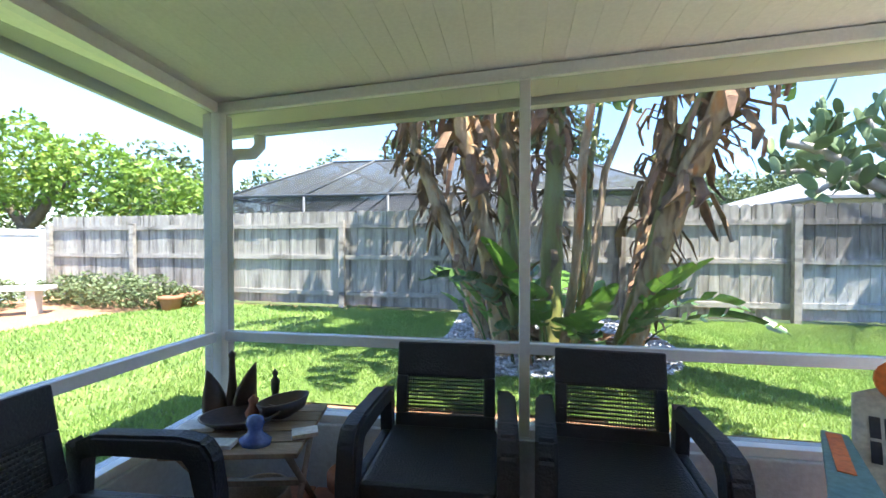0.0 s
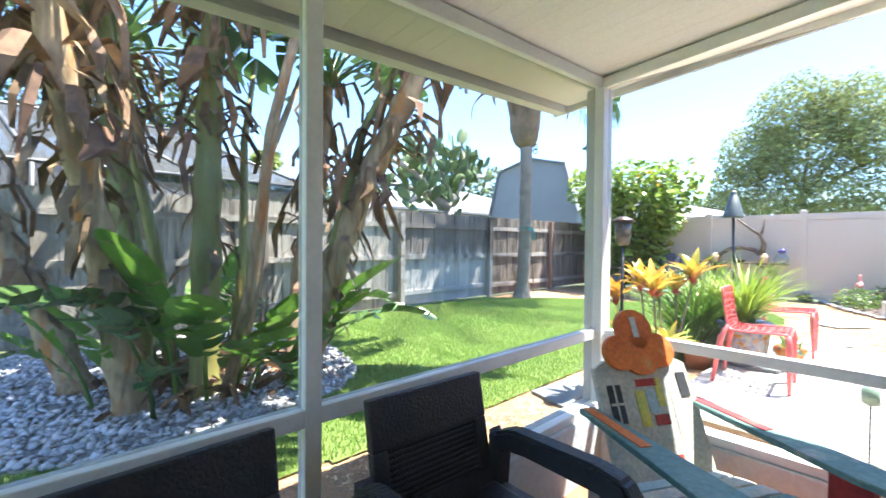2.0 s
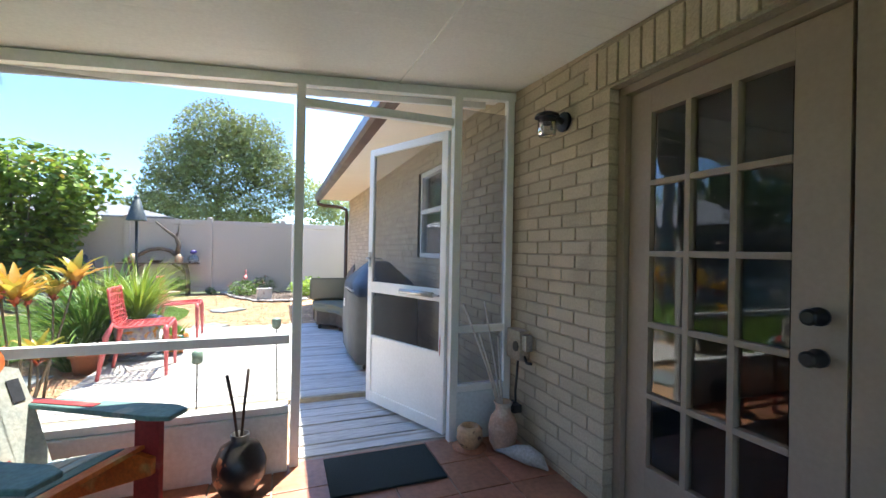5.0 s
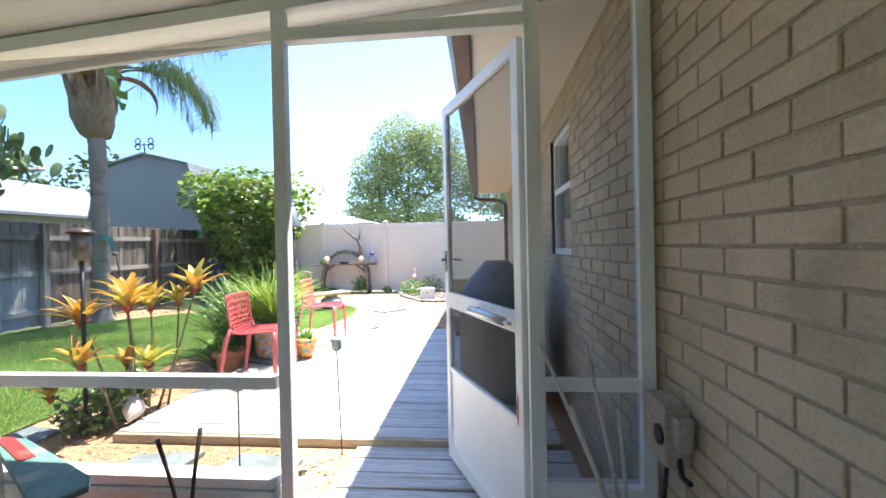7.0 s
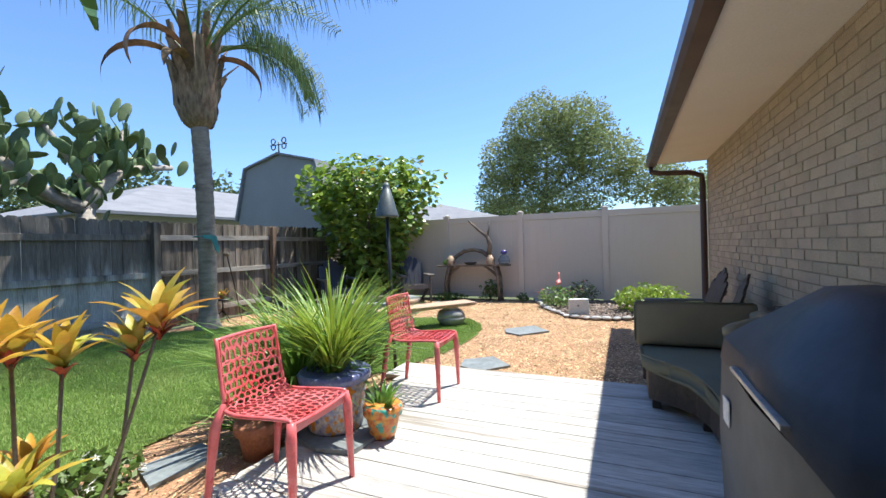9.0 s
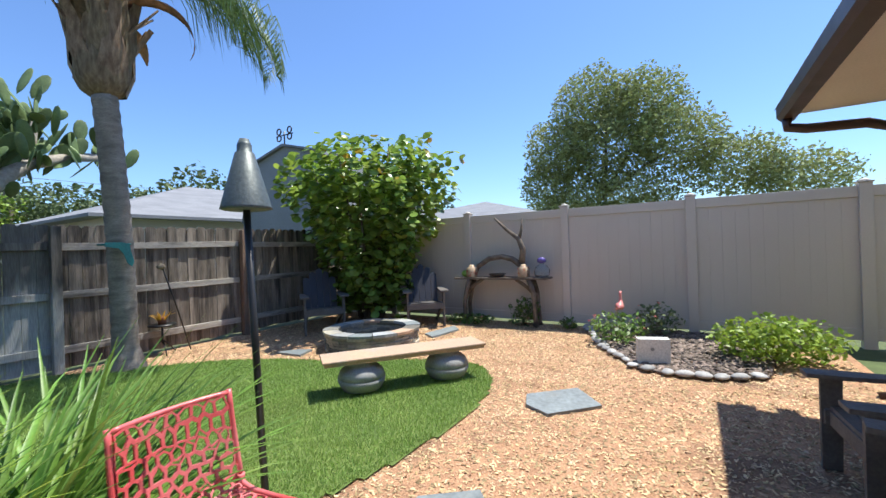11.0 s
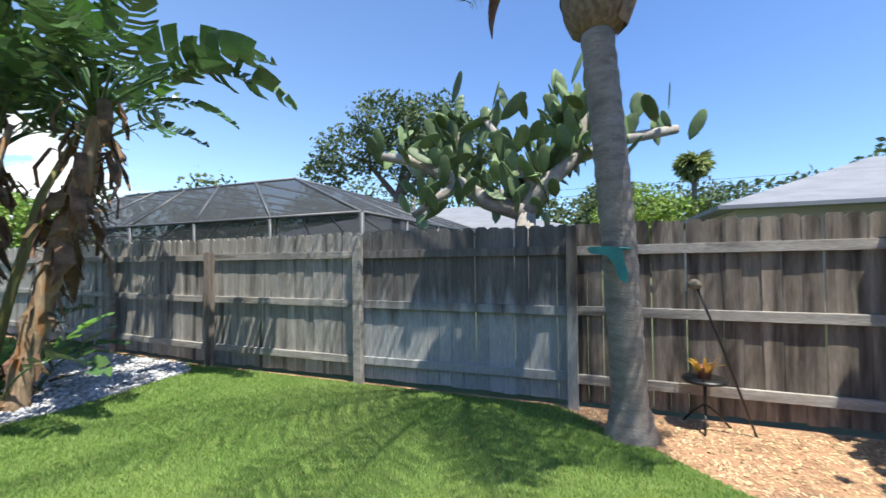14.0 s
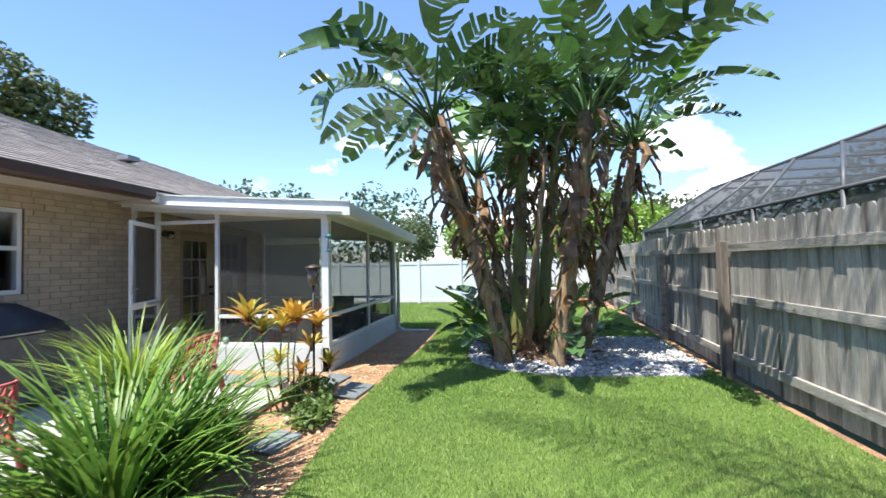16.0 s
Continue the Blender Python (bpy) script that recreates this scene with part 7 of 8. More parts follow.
# ---- porch side table and what stands on it ----
def side_table():
    t = thing("side_table", "worn slatted teak side table in the porch corner", "table", at=pose(-0.12, 2.64, 0.0, 0, 0, 12))
    top = new("tabletop"); top.parent = t
    for k in range(5):
        boxed("slat", WOOD_TABLE, top, -0.25, -0.235 + k * 0.095, 0.43, 0.25, -0.147 + k * 0.095, 0.45, bevel=0.003)
    for s in (-1, 1):
        for a, b in ((-0.2, 0.2), (0.2, -0.2)):
            bm = bmesh.new(); tube(bm, [(s * 0.2, a, 0.43), (s * 0.2, b, 0.0)], 0.013, 6); part("leg", bm, WOOD_TABLE, t)
    boxed("stretcher", WOOD_TABLE, t, -0.2, -0.012, 0.2, 0.2, 0.012, 0.225, bevel=0.003)
    return t


side_table()


def figure(name, label, category, at, profile, material, sides=14, rz=0, squash=1.0):
    bm = bmesh.new(); lathe(bm, profile, sides)
    for v in bm.verts:
        v.co.y *= squash
    ob = part(name, bm, material)
    ob.matrix_basis = Matrix.Translation(at) @ pose(0, 0, 0, 0, 0, rz)
    return tagged(ob, label, category)


def horn(name, label, at, lean, h):
    bm = bmesh.new()
    pts = [(lean * (u ** 2), 0, h * u) for u in np.linspace(0, 1, 8)]
    tube(bm, pts, [0.045, 0.05, 0.05, 0.045, 0.038, 0.028, 0.016, 0.003], 8, squash=0.4)
    ob = part(name, bm, DARK_WOOD); ob.matrix_basis = Matrix.Translation(at)
    return tagged(ob, label, "ornament")


horn("carved_horn", "dark carved wooden horn standing on the side table", (-0.35, 2.70, 0.451), -0.04, 0.2)
horn("carved_horn", "dark carved wooden horn standing on the side table", (-0.23, 2.73, 0.451), 0.06, 0.24)
figure("tall_bottle", "slim dark wooden bottle on the side table", "bottle", (-0.295, 2.74, 0.451), [(0.022, 0), (0.025, 0.08), (0.016, 0.16), (0.012, 0.25), (0.018, 0.27), (0.0, 0.285)], DARK_WOOD)
figure("wooden_bowl", "shallow dark wooden bowl on the side table", "bowl", (-0.17, 2.62, 0.451), [(0.05, 0), (0.12, 0.025), (0.16, 0.055), (0.15, 0.055), (0.11, 0.032), (0.0, 0.02)], DARK_WOOD, 20, 20, 0.7)
figure("wooden_bowl", "carved dark wooden dish on the side table", "bowl", (-0.05, 2.75, 0.451), [(0.04, 0), (0.1, 0.03), (0.12, 0.08), (0.11, 0.08), (0.08, 0.04), (0.0, 0.03)], DARK_WOOD, 20, 60, 0.6)
figure("clay_figurine", "small seated clay figurine on the side table", "figurine", (-0.15, 2.68, 0.472), [(0.03, 0), (0.035, 0.02), (0.02, 0.045), (0.018, 0.06), (0.022, 0.075), (0.0, 0.095)], TERRACOTTA)
figure("blue_figurine", "blue glazed ceramic figurine on the side table", "figurine", (-0.02, 2.50, 0.451), [(0.06, 0), (0.065, 0.02), (0.03, 0.045), (0.028, 0.06), (0.038, 0.08), (0.03, 0.105), (0.0, 0.115)], BLUE_CERAMIC, 12, 0, 0.7)
figure("dark_statuette", "slim dark bronze statuette on the porch sill", "statuette", (-0.26, 3.022, 0.358), [(0.022, 0), (0.02, 0.01), (0.012, 0.02), (0.022, 0.1), (0.026, 0.15), (0.01, 0.17), (0.018, 0.19), (0.0, 0.215)], DARK_WOOD, 10, 0, 0.6)
for x, y, rz, w in ((-0.33, 2.58, 20, 0.14), (-0.13, 2.46, 10, 0.09), (0.13, 2.60, 30, 0.1)):
    bm = bmesh.new(); box(bm, -w / 2, -w * 0.35, 0, w / 2, w * 0.35, 0.018, bevel=0.003)
    ob = part("paper_book", bm, GLOW_WHITE); ob.matrix_basis = pose(x, y, 0.452, 0, 0, rz); tagged(ob, "small pale book lying on the side table", "book")
pot("clay_pot", "terracotta pot with saucer under the side table", (0.22, 2.86, 0.0), [(0.06, 0), (0.085, 0.13), (0.095, 0.17)], TERRACOTTA, TERRACOTTA)
figure("wicker_basket", "round brown wicker basket under the side table", "basket", (-0.12, 2.66, 0.0), [(0.1, 0), (0.14, 0.08), (0.13, 0.17), (0.12, 0.17), (0.12, 0.02), (0.0, 0.015)], TAN_PLAIN, 18)

# ---- by the porch door ----
vase = thing("floor_vase", "round black carved floor vase holding two sticks", "vase", at=pose(2.44, 1.665, 0.0))
bm = bmesh.new(); lathe(bm, [(0.06, 0), (0.075, 0.01), (0.12, 0.1), (0.125, 0.17), (0.09, 0.25), (0.04, 0.28), (0.045, 0.31), (0.036, 0.31), (0.03, 0.27)], 24); part("body", bm, BLACK_POT, vase)
for dx, dy in ((-0.05, 0.06), (0.04, -0.03)):
    bm = bmesh.new(); tube(bm, [(0, 0, 0.2), (dx * 0.5, dy * 0.5, 0.45), (dx, dy, 0.62)], [0.006, 0.007, 0.008], 6); part("stick", bm, DARK_WOOD, vase)
bm = bmesh.new(); box(bm, -0.2, -0.31, 0, 0.2, 0.31, 0.014, bevel=0.004)
ob = part("door_mat", bm, MAT_GREEN); ob.matrix_basis = pose(2.45, 0.93, 0.001); tagged(ob, "dark green bristle door mat on the terracotta tiles", "mat")
pot("owl_pot", "small clay pot with a painted face on a saucer", (2.53, 0.36, 0.012), [(0.055, 0), (0.085, 0.05), (0.08, 0.11), (0.06, 0.13)], POTTERY)
bm = bmesh.new(); lathe(bm, [(0.1, 0), (0.11, 0.011), (0.0, 0.011)], 20)
ob = part("saucer", bm, TERRACOTTA); ob.matrix_basis = pose(2.53, 0.36, 0.0); tagged(ob, "terracotta saucer under the small pot", "saucer")
jar = thing("clay_jar", "weathered pink clay jar by the brick wall holding pale sticks", "jar", at=pose(2.45, 0.17, 0.0))
bm = bmesh.new(); lathe(bm, [(0.06, 0), (0.085, 0.05), (0.095, 0.14), (0.08, 0.2), (0.05, 0.24), (0.048, 0.27), (0.062, 0.3), (0.05, 0.3), (0.036, 0.26), (0.03, 0.2)], 18, wobble=0.05); part("body", bm, CLAY_PINK, jar)
for dx, dy, h in ((0.04, 0.27, 0.92), (0.03, 0.13, 0.93), (-0.03, 0.19, 0.74), (0.05, 0.02, 0.7)):
    bm = bmesh.new(); tube(bm, [(0, 0, 0.18), (dx * 0.4, dy * 0.4, 0.18 + (h - 0.18) * 0.45), (dx, dy, h)], [0.007, 0.0065, 0.006], 7); part("stick", bm, STICK_PALE, jar)
fish = thing("pelican_figure", "pale grey painted bird figure lying on the tiles", "figurine", at=pose(2.22, 0.13, 0.0, 0, 0, 20))
bm = bmesh.new(); tube(bm, [(-0.14, 0, 0.03), (-0.08, 0, 0.06), (0.0, 0, 0.065), (0.09, 0.01, 0.05), (0.15, 0.02, 0.035), (0.22, 0.03, 0.02)], [0.006, 0.04, 0.055, 0.04, 0.02, 0.006], 10); part("body", bm, CONCRETE, fish)
bm = bmesh.new(); tube(bm, [(-0.05, -0.04, 0.05), (0.04, -0.05, 0.05), (0.12, -0.03, 0.03)], [0.01, 0.03, 0.004], 7, squash=0.4); part("wing", bm, CONCRETE, fish)
lamp = thing("wall_lamp", "black barn-style wall lamp with clear glass on the brick", "lamp", at=pose(2.1, 0.004, 1.985))
bm = bmesh.new(); tube(bm, [(0, 0, 0), (0, 0.02, 0)], 0.055, 18); part("backplate", bm, BLACK, lamp)
bm = bmesh.new(); tube(bm, [(0, 0.02, 0), (0, 0.06, 0.015), (0, 0.1, 0.02)], [0.02, 0.018, 0.02], 10); lathe(bm, [(0.07, 0.0), (0.065, 0.015), (0.03, 0.03), (0.0, 0.035)], 18, (0, 0.12, 0.01)); part("hood", bm, BLACK, lamp)
bm = bmesh.new(); lathe(bm, [(0.05, 0.0), (0.052, -0.07), (0.048, -0.1), (0.0, -0.105)], 18, (0, 0.12, 0.008)); part("glass_shade", bm, JAR, lamp)
eb = thing("outlet_box", "tan weatherproof outlet box with timer and cords on the brick", "outlet box", at=pose(2.49, 0.003, 0.64))
boxed("enclosure", BOX_TAN, eb, -0.07, 0.0, -0.09, 0.09, 0.075, 0.1, bevel=0.008)
bm = bmesh.new(); tube(bm, [(-0.03, 0.074, 0.0), (-0.03, 0.082, 0.0)], 0.032, 16); part("dial", bm, BLACK, eb)
boxed("meter", STEEL, eb, -0.12, 0.01, -0.02, -0.072, 0.06, 0.08, bevel=0.004)
bm = bmesh.new(); tube(bm, [(0.0, 0.04, -0.09), (-0.02, 0.06, -0.2), (0.01, 0.05, -0.3), (-0.03, 0.07, -0.36), (0.02, 0.08, -0.38)], 0.008, 6); tube(bm, [(-0.06, 0.03, -0.06), (-0.12, 0.05, -0.09), (-0.17, 0.05, -0.08)], 0.009, 6); box(bm, -0.06, 0.04, -0.42, 0.05, 0.1, -0.37, bevel=0.006); part("cord", bm, BLACK, eb)
bm = bmesh.new(); tube(bm, [(2.71, 0.46, 0.95), (2.74, 0.48, 0.8), (2.73, 0.5, 0.6), (2.75, 0.47, 0.35)], 0.006, 6)
tagged(part("bungee_cord", bm, CORD_RED), "red and white cord hanging from the screen door closer", "cord")


# ---- perforated red chairs ----
def red_chair():
    c = thing("red_chair", "red plastic chair with a pebble-pattern perforated seat and back", "chair", "deck chairs")
    def skin(u, v):
        """Seat and back as one sheet: u across, v from the front lip to the top."""
        prof = [(-0.235, 0.435), (-0.225, 0.455), (-0.12, 0.452), (0.0, 0.442), (0.1, 0.438), (0.165, 0.452), (0.195, 0.50), (0.21, 0.58), (0.225, 0.68), (0.24, 0.80)]
        k = v * (len(prof) - 1); i = min(int(k), len(prof) - 2); f = k - i
        y, z = (prof[i][j] * (1 - f) + prof[i + 1][j] * f for j in (0, 1))
        half = 0.215 - 0.02 * v
        return Vector((u * half, y + 0.03 * (abs(u) ** 2) * (-1 if v > 0.65 else 0), z + (0.012 * abs(u) ** 2 if v < 0.6 else 0)))
    bm = bmesh.new(); cache = {}
    g = random.Random(9)
    def vert(a, b):
        k = (round(a, 3), round(b, 3))
        if k not in cache:
            aa, bb = (a + g.uniform(-0.035, 0.035), b + g.uniform(-0.012, 0.012)) if abs(a) < 0.93 and 0.02 < b < 0.98 else (max(-0.93, min(0.93, a)), max(0.02, min(0.985, b)))
            cache[k] = (aa, bb)
        return cache[k]
    dx, dy = 0.2, 0.062
    cells = []
    for r in range(-1, 20):
        for q in range(-6, 7):
            cx, cy = q * dx + (dx / 2 if r % 2 else 0), r * dy * 0.86
            hexa = [vert(cx + dx * 0.5 * math.cos(t) / 0.866 , cy + dy * 0.58 * math.sin(t)) for t in (math.pi / 6 + math.pi / 3 * k for k in range(6))]
            if -1.0 < cx < 1.0 and 0.0 < cy < 1.0:
                cells.append(hexa)
    for h in cells:
        mx, my = sum(p[0] for p in h) / 6, sum(p[1] for p in h) / 6
        inner = [(mx + (p[0] - mx) * 0.74, my + (p[1] - my) * 0.74) for p in h]
        ov, iv = [bm.verts.new(skin(*p)) for p in h], [bm.verts.new(skin(*p)) for p in inner]
        for k in range(6):
            bm.faces.new((ov[k], ov[(k + 1) % 6], iv[(k + 1) % 6], iv[k]))
    bmesh.ops.remove_doubles(bm, verts=bm.verts[:], dist=0.0008)
    bmesh.ops.recalc_face_normals(bm, faces=bm.faces[:])
    bmesh.ops.solidify(bm, geom=bm.faces[:], thickness=0.009)
    part("seat_shell", bm, RED_PLASTIC, c)
    for s in (-1, 1):
        bm = bmesh.new(); tube(bm, [skin(s * 0.97, v) for v in np.linspace(0.01, 1, 22)], [0.0095] * 22, 8); part("side_rim", bm, RED_PLASTIC, c)
        bm = bmesh.new(); tube(bm, [skin(s * 0.95, 0.06) - Vector((0, 0.0, 0.0)), skin(s * 0.97, 0.03) + Vector((s * 0.006, -0.004, -0.06)), Vector((s * 0.225, -0.245, 0.0))], [0.02, 0.024, 0.014], 8); part("front_leg", bm, RED_PLASTIC, c)
        bm = bmesh.new(); tube(bm, [skin(s * 0.97, 0.66), Vector((s * 0.213, 0.21, 0.38)), Vector((s * 0.225, 0.265, 0.0))], [0.014, 0.025, 0.015], 8); part("rear_leg", bm, RED_PLASTIC, c)
    for v in (0.012, 0.99):
        bm = bmesh.new(); tube(bm, [skin(u, v) for u in np.linspace(-0.97, 0.97, 12)], [0.009] * 12, 8); part("edge_rim", bm, RED_PLASTIC, c)
    boxed("apron", RED_PLASTIC, c, -0.2, -0.235, 0.405, 0.2, -0.224, 0.445, bevel=0.003)
    return c


chair = red_chair()
chair.matrix_basis = pose(4.83, 2.72, 0.046, 0, 0, 3)
copy_thing(chair, pose(6.39, 2.73, 0.046, 0, 0, 2))


# ---- grill under its cover, sofa, wall chairs ----
def grill():
    g = thing("covered_grill", "barbecue grill under a grey and navy vinyl cover by the wall", "grill")
    bm = bmesh.new()
    x0, x1, y0, y1 = 4.18, 5.22, 0.2, 0.79
    levels = [(0.12, 0.0), (0.5, -0.01), (0.78, 0.0)]
    ring = lambda z, i: [(x0 + i, y0 + i, z), ((x0 + x1) / 2, y0 + i - 0.015, z), (x1 - i, y0 + i, z), (x1 - i + 0.01, (y0 + y1) / 2, z), (x1 - i, y1 - i, z), ((x0 + x1) / 2, y1 - i + 0.02, z), (x0 + i, y1 - i, z), (x0 + i - 0.01, (y0 + y1) / 2, z)]
    rows = [[bm.verts.new(p) for p in ring(z, i)] for z, i in levels]
    for a, b in zip(rows, rows[1:]):
        for k in range(8):
            f = bm.faces.new((a[k], a[(k + 1) % 8], b[(k + 1) % 8], b[k])); f.smooth = True
    part("cover_skirt", bm, COVER, g)
    bm = bmesh.new()
    prof = [(0.775, -0.006, 0, 0), (0.86, 0.012, 0, 0), (0.93, 0.12, 0.05, 0), (1.03, 0.27, 0.14, 0), (1.1, 0.37, 0.2, 0), (1.11, 0.45, 0.26, 0)]
    rows = []
    for z, ix, iy, _ in prof:
        iy = iy if iy else ix * 0.6
        rows.append([bm.verts.new(p) for p in ((x0 + ix, y0 + iy, z), ((x0 + x1) / 2, y0 + iy - 0.01, z + 0.01), (x1 - ix, y0 + iy, z), (x1 - ix, (y0 + y1) / 2, z), (x1 - ix, y1 - iy, z), ((x0 + x1) / 2, y1 - iy + 0.01, z + 0.01), (x0 + ix, y1 - iy, z), (x0 + ix, (y0 + y1) / 2, z))])
    for a, b in zip(rows, rows[1:]):
        for k in range(8):
            f = bm.faces.new((a[k], a[(k + 1) % 8], b[(k + 1) % 8], b[k])); f.smooth = True
    bm.faces.new(rows[-1])
    part("cover_top", bm, COVER_NAVY, g)
    for x, y in ((x0 + 0.1, y0 + 0.1), (x1 - 0.1, y0 + 0.1), (x0 + 0.1, y1 - 0.1), (x1 - 0.1, y1 - 0.1)):
        bm = bmesh.new(); tube(bm, [(x, y, 0.08), (x, y, 0.2)], 0.022, 8); lathe(bm, [(0.02, 0.0), (0.034, 0.01), (0.034, 0.03), (0.02, 0.04)], 12, (x, y, 0.046)); part("caster", bm, BLACK, g)
    boxed("tag", GLOW_WHITE, g, 5.0, 0.808, 0.58, 5.09, 0.812, 0.67, label="small white label")
    boxed("handle_strip", STEEL, g, 4.45, 0.79, 0.80, 4.95, 0.815, 0.815, bevel=0.003)


grill()


def cushion(name, parent, c, material, bevel=0.05, m=None):
    bm = bmesh.new(); box(bm, *c, bevel=bevel)
    for f in bm.faces:
        f.smooth = True
    ob = part(name, bm, material, parent)
    if m is not None:
        ob.matrix_basis = m
    return ob


def sofa():
    s = thing("wicker_sofa", "dark brown wicker outdoor sectional with olive and sage cushions", "sofa")
    front = [(6.56, 1.0), (6.5, 0.93), (6.43, 0.83), (6.32, 0.74), (6.15, 0.69), (5.72, 0.67)]
    bm = bmesh.new(); prism(bm, [(5.72, 0.17), (6.98, 0.17), (6.98, 1.0)] + front, "z", 0.12, 0.31)
    part("base", bm, WICKER, s)
    for x, y in ((5.77, 0.22), (6.93, 0.22), (6.93, 0.95), (6.6, 0.95), (6.3, 0.68), (5.77, 0.62)):
        boxed("leg", DARK_WOOD, s, x - 0.028, y - 0.028, 0.047, x + 0.028, y + 0.028, 0.122, bevel=0.006)
    boxed("arm_frame", WICKER, s, 6.985, 0.14, 0.12, 7.06, 1.02, 0.66, bevel=0.015)
    boxed("back_frame", WICKER, s, 5.72, 0.06, 0.12, 7.06, 0.138, 0.74, bevel=0.015)
    bm = bmesh.new()
    prism(bm, [(5.70, 0.16), (6.97, 0.16), (6.97, 1.04), (6.6, 1.04)] + [(x - 0.03, y + 0.03) for x, y in front[1:]], "z", 0.312, 0.43)
    bmesh.ops.bevel(bm, geom=bm.edges[:], offset=0.022, segments=3, affect="EDGES")
    for f in bm.faces:
        f.smooth = True
    seat = part("seat_cushion", bm, CUSHION_SAGE, s)
    bm = bmesh.new(); tube(bm, [(6.97, 1.042, 0.425), (6.6, 1.042, 0.425)] + [(x - 0.031, y + 0.031, 0.425) for x, y in front[1:]], 0.005, 6)
    part("piping", bm, CUSHION, seat)
    bk = cushion("back_cushion", s, (-0.065, -0.41, 0, 0.065, 0.41, 0.34), CUSHION, 0.04, pose(6.9, 0.67, 0.432, 0, 8, 0))
    bm = bmesh.new(); tube(bm, [(-0.062, -0.38, 0.335), (-0.062, 0.39, 0.335), (-0.062, 0.405, 0.3), (-0.062, 0.405, 0.03)], 0.005, 6); part("piping", bm, CUSHION_SAGE, bk)
    cushion("back_cushion", s, (-0.42, -0.06, 0, 0.42, 0.06, 0.34), CUSHION, 0.05, pose(6.25, 0.25, 0.432, -14, 0, 0))
    cushion("throw_pillow", s, (-0.2, -0.055, 0, 0.2, 0.055, 0.36), CUSHION, 0.05, pose(6.1, 0.42, 0.43, -18, 0, -35))


sofa()


def adirondack(name, label, m, body, slat_mat, group):
    c = thing(name, label, "chair", group, at=m)
    back = new("backrest"); back.parent = c; back.matrix_basis = pose(0, 0.18, 0.27, -20)
    for i in range(5):
        x = -0.25 + i * 0.1
        h = 0.71 - 0.05 * abs(i - 2) ** 1.5
        bm = bmesh.new(); prism(bm, [(x + 0.004, 0), (x + 0.096, 0), (x + 0.1, h - 0.04), (x + 0.05, h), (x, h - 0.04)], "y", -0.01, 0.01); part("slat", bm, slat_mat, back)
    for k in range(2):
        boxed("cross_slat", body, back, -0.24, 0.0105, 0.12 + k * 0.3, 0.24, 0.028, 0.18 + k * 0.3, bevel=0.003)
    for i in range(5):
        b = boxed("seat_slat", body, c, -0.26, -0.04, -0.01, 0.26, 0.04, 0.01, bevel=0.004); b.matrix_basis = pose(0, 0.14 - i * 0.088, 0.33 + i * 0.007, -5)
    boxed("seat_apron", body, c, -0.23, -0.262, 0.27, 0.23, -0.24, 0.35, bevel=0.003)
    for s in (-1, 1):
        bm = bmesh.new(); prism(bm, [(0.38, 0.0), (0.44, 0.0), (-0.22, 0.365), (-0.28, 0.35), (-0.28, 0.27)], "x", s * 0.245 - 0.014, s * 0.245 + 0.014); part("side_rail", bm, body, c)
        bm = bmesh.new(); prism(bm, [(-0.29, 0.0), (-0.2, 0.0), (-0.19, 0.53), (-0.29, 0.53)], "x", s * 0.275 - 0.014, s * 0.275 + 0.014); part("front_leg", bm, body, c)
        bm = bmesh.new(); prism(bm, [(s * 0.28 - 0.03, 0.3), (s * 0.28 + 0.04, 0.3), (s * 0.28 + 0.07, -0.2), (s * 0.28 + 0.06, -0.36), (s * 0.28 - 0.06, -0.36), (s * 0.28 - 0.06, -0.15)], "z", 0.532, 0.556)
        part("armrest", bm, body, c)
    return c


adirondack("adirondack_chair", "weathered grey and navy adirondack chair by the fire pit", pose(10.68, 6.95, -0.01, 0, 0, -36) @ Matrix.Scale(1.13, 4), ADI_GREY, ADI_NAVY, "fire pit chairs")
adirondack("adirondack_chair", "weathered grey and navy adirondack chair by the fire pit", pose(11.82, 5.62, -0.01, 0, 0, -50) @ Matrix.Scale(1.13, 4), ADI_GREY, ADI_NAVY, "fire pit chairs")
adirondack("adirondack_chair", "dark adirondack chair standing against the brick wall", pose(7.75, 0.55, -0.01, 0, 0, 172), ADI_GREY, DARK_WOOD, "wall chairs")
adirondack("adirondack_chair", "dark adirondack chair standing against the brick wall", pose(8.6, 0.55, -0.01, 0, 0, 185), ADI_GREY, DARK_WOOD, "wall chairs")


# ---- concrete bench ----
def bench():
    b = thing("stone_bench", "cast-stone garden bench with a sandy slab on two round urn feet", "bench", at=pose(9.02, 3.97, 0.0, 0, 0, -38))
    bm = bmesh.new(); box(bm, -0.80, -0.17, 0.292, 0.80, 0.17, 0.345, bevel=0.012); box(bm, -0.815, -0.185, 0.322, 0.815, 0.185, 0.348, bevel=0.01); part("slab", bm, BENCH_TOP, b)
    for x in (-0.44, 0.44):
        bm = bmesh.new(); lathe(bm, [(0.12, 0.0), (0.18, 0.02), (0.222, 0.09), (0.228, 0.125), (0.219, 0.128), (0.219, 0.138), (0.226, 0.142), (0.205, 0.2), (0.17, 0.232), (0.13, 0.24), (0.132, 0.25), (0.12, 0.275), (0.115, 0.291)], 28, (x, 0, 0)); part("urn_foot", bm, CONCRETE, b)


bench()


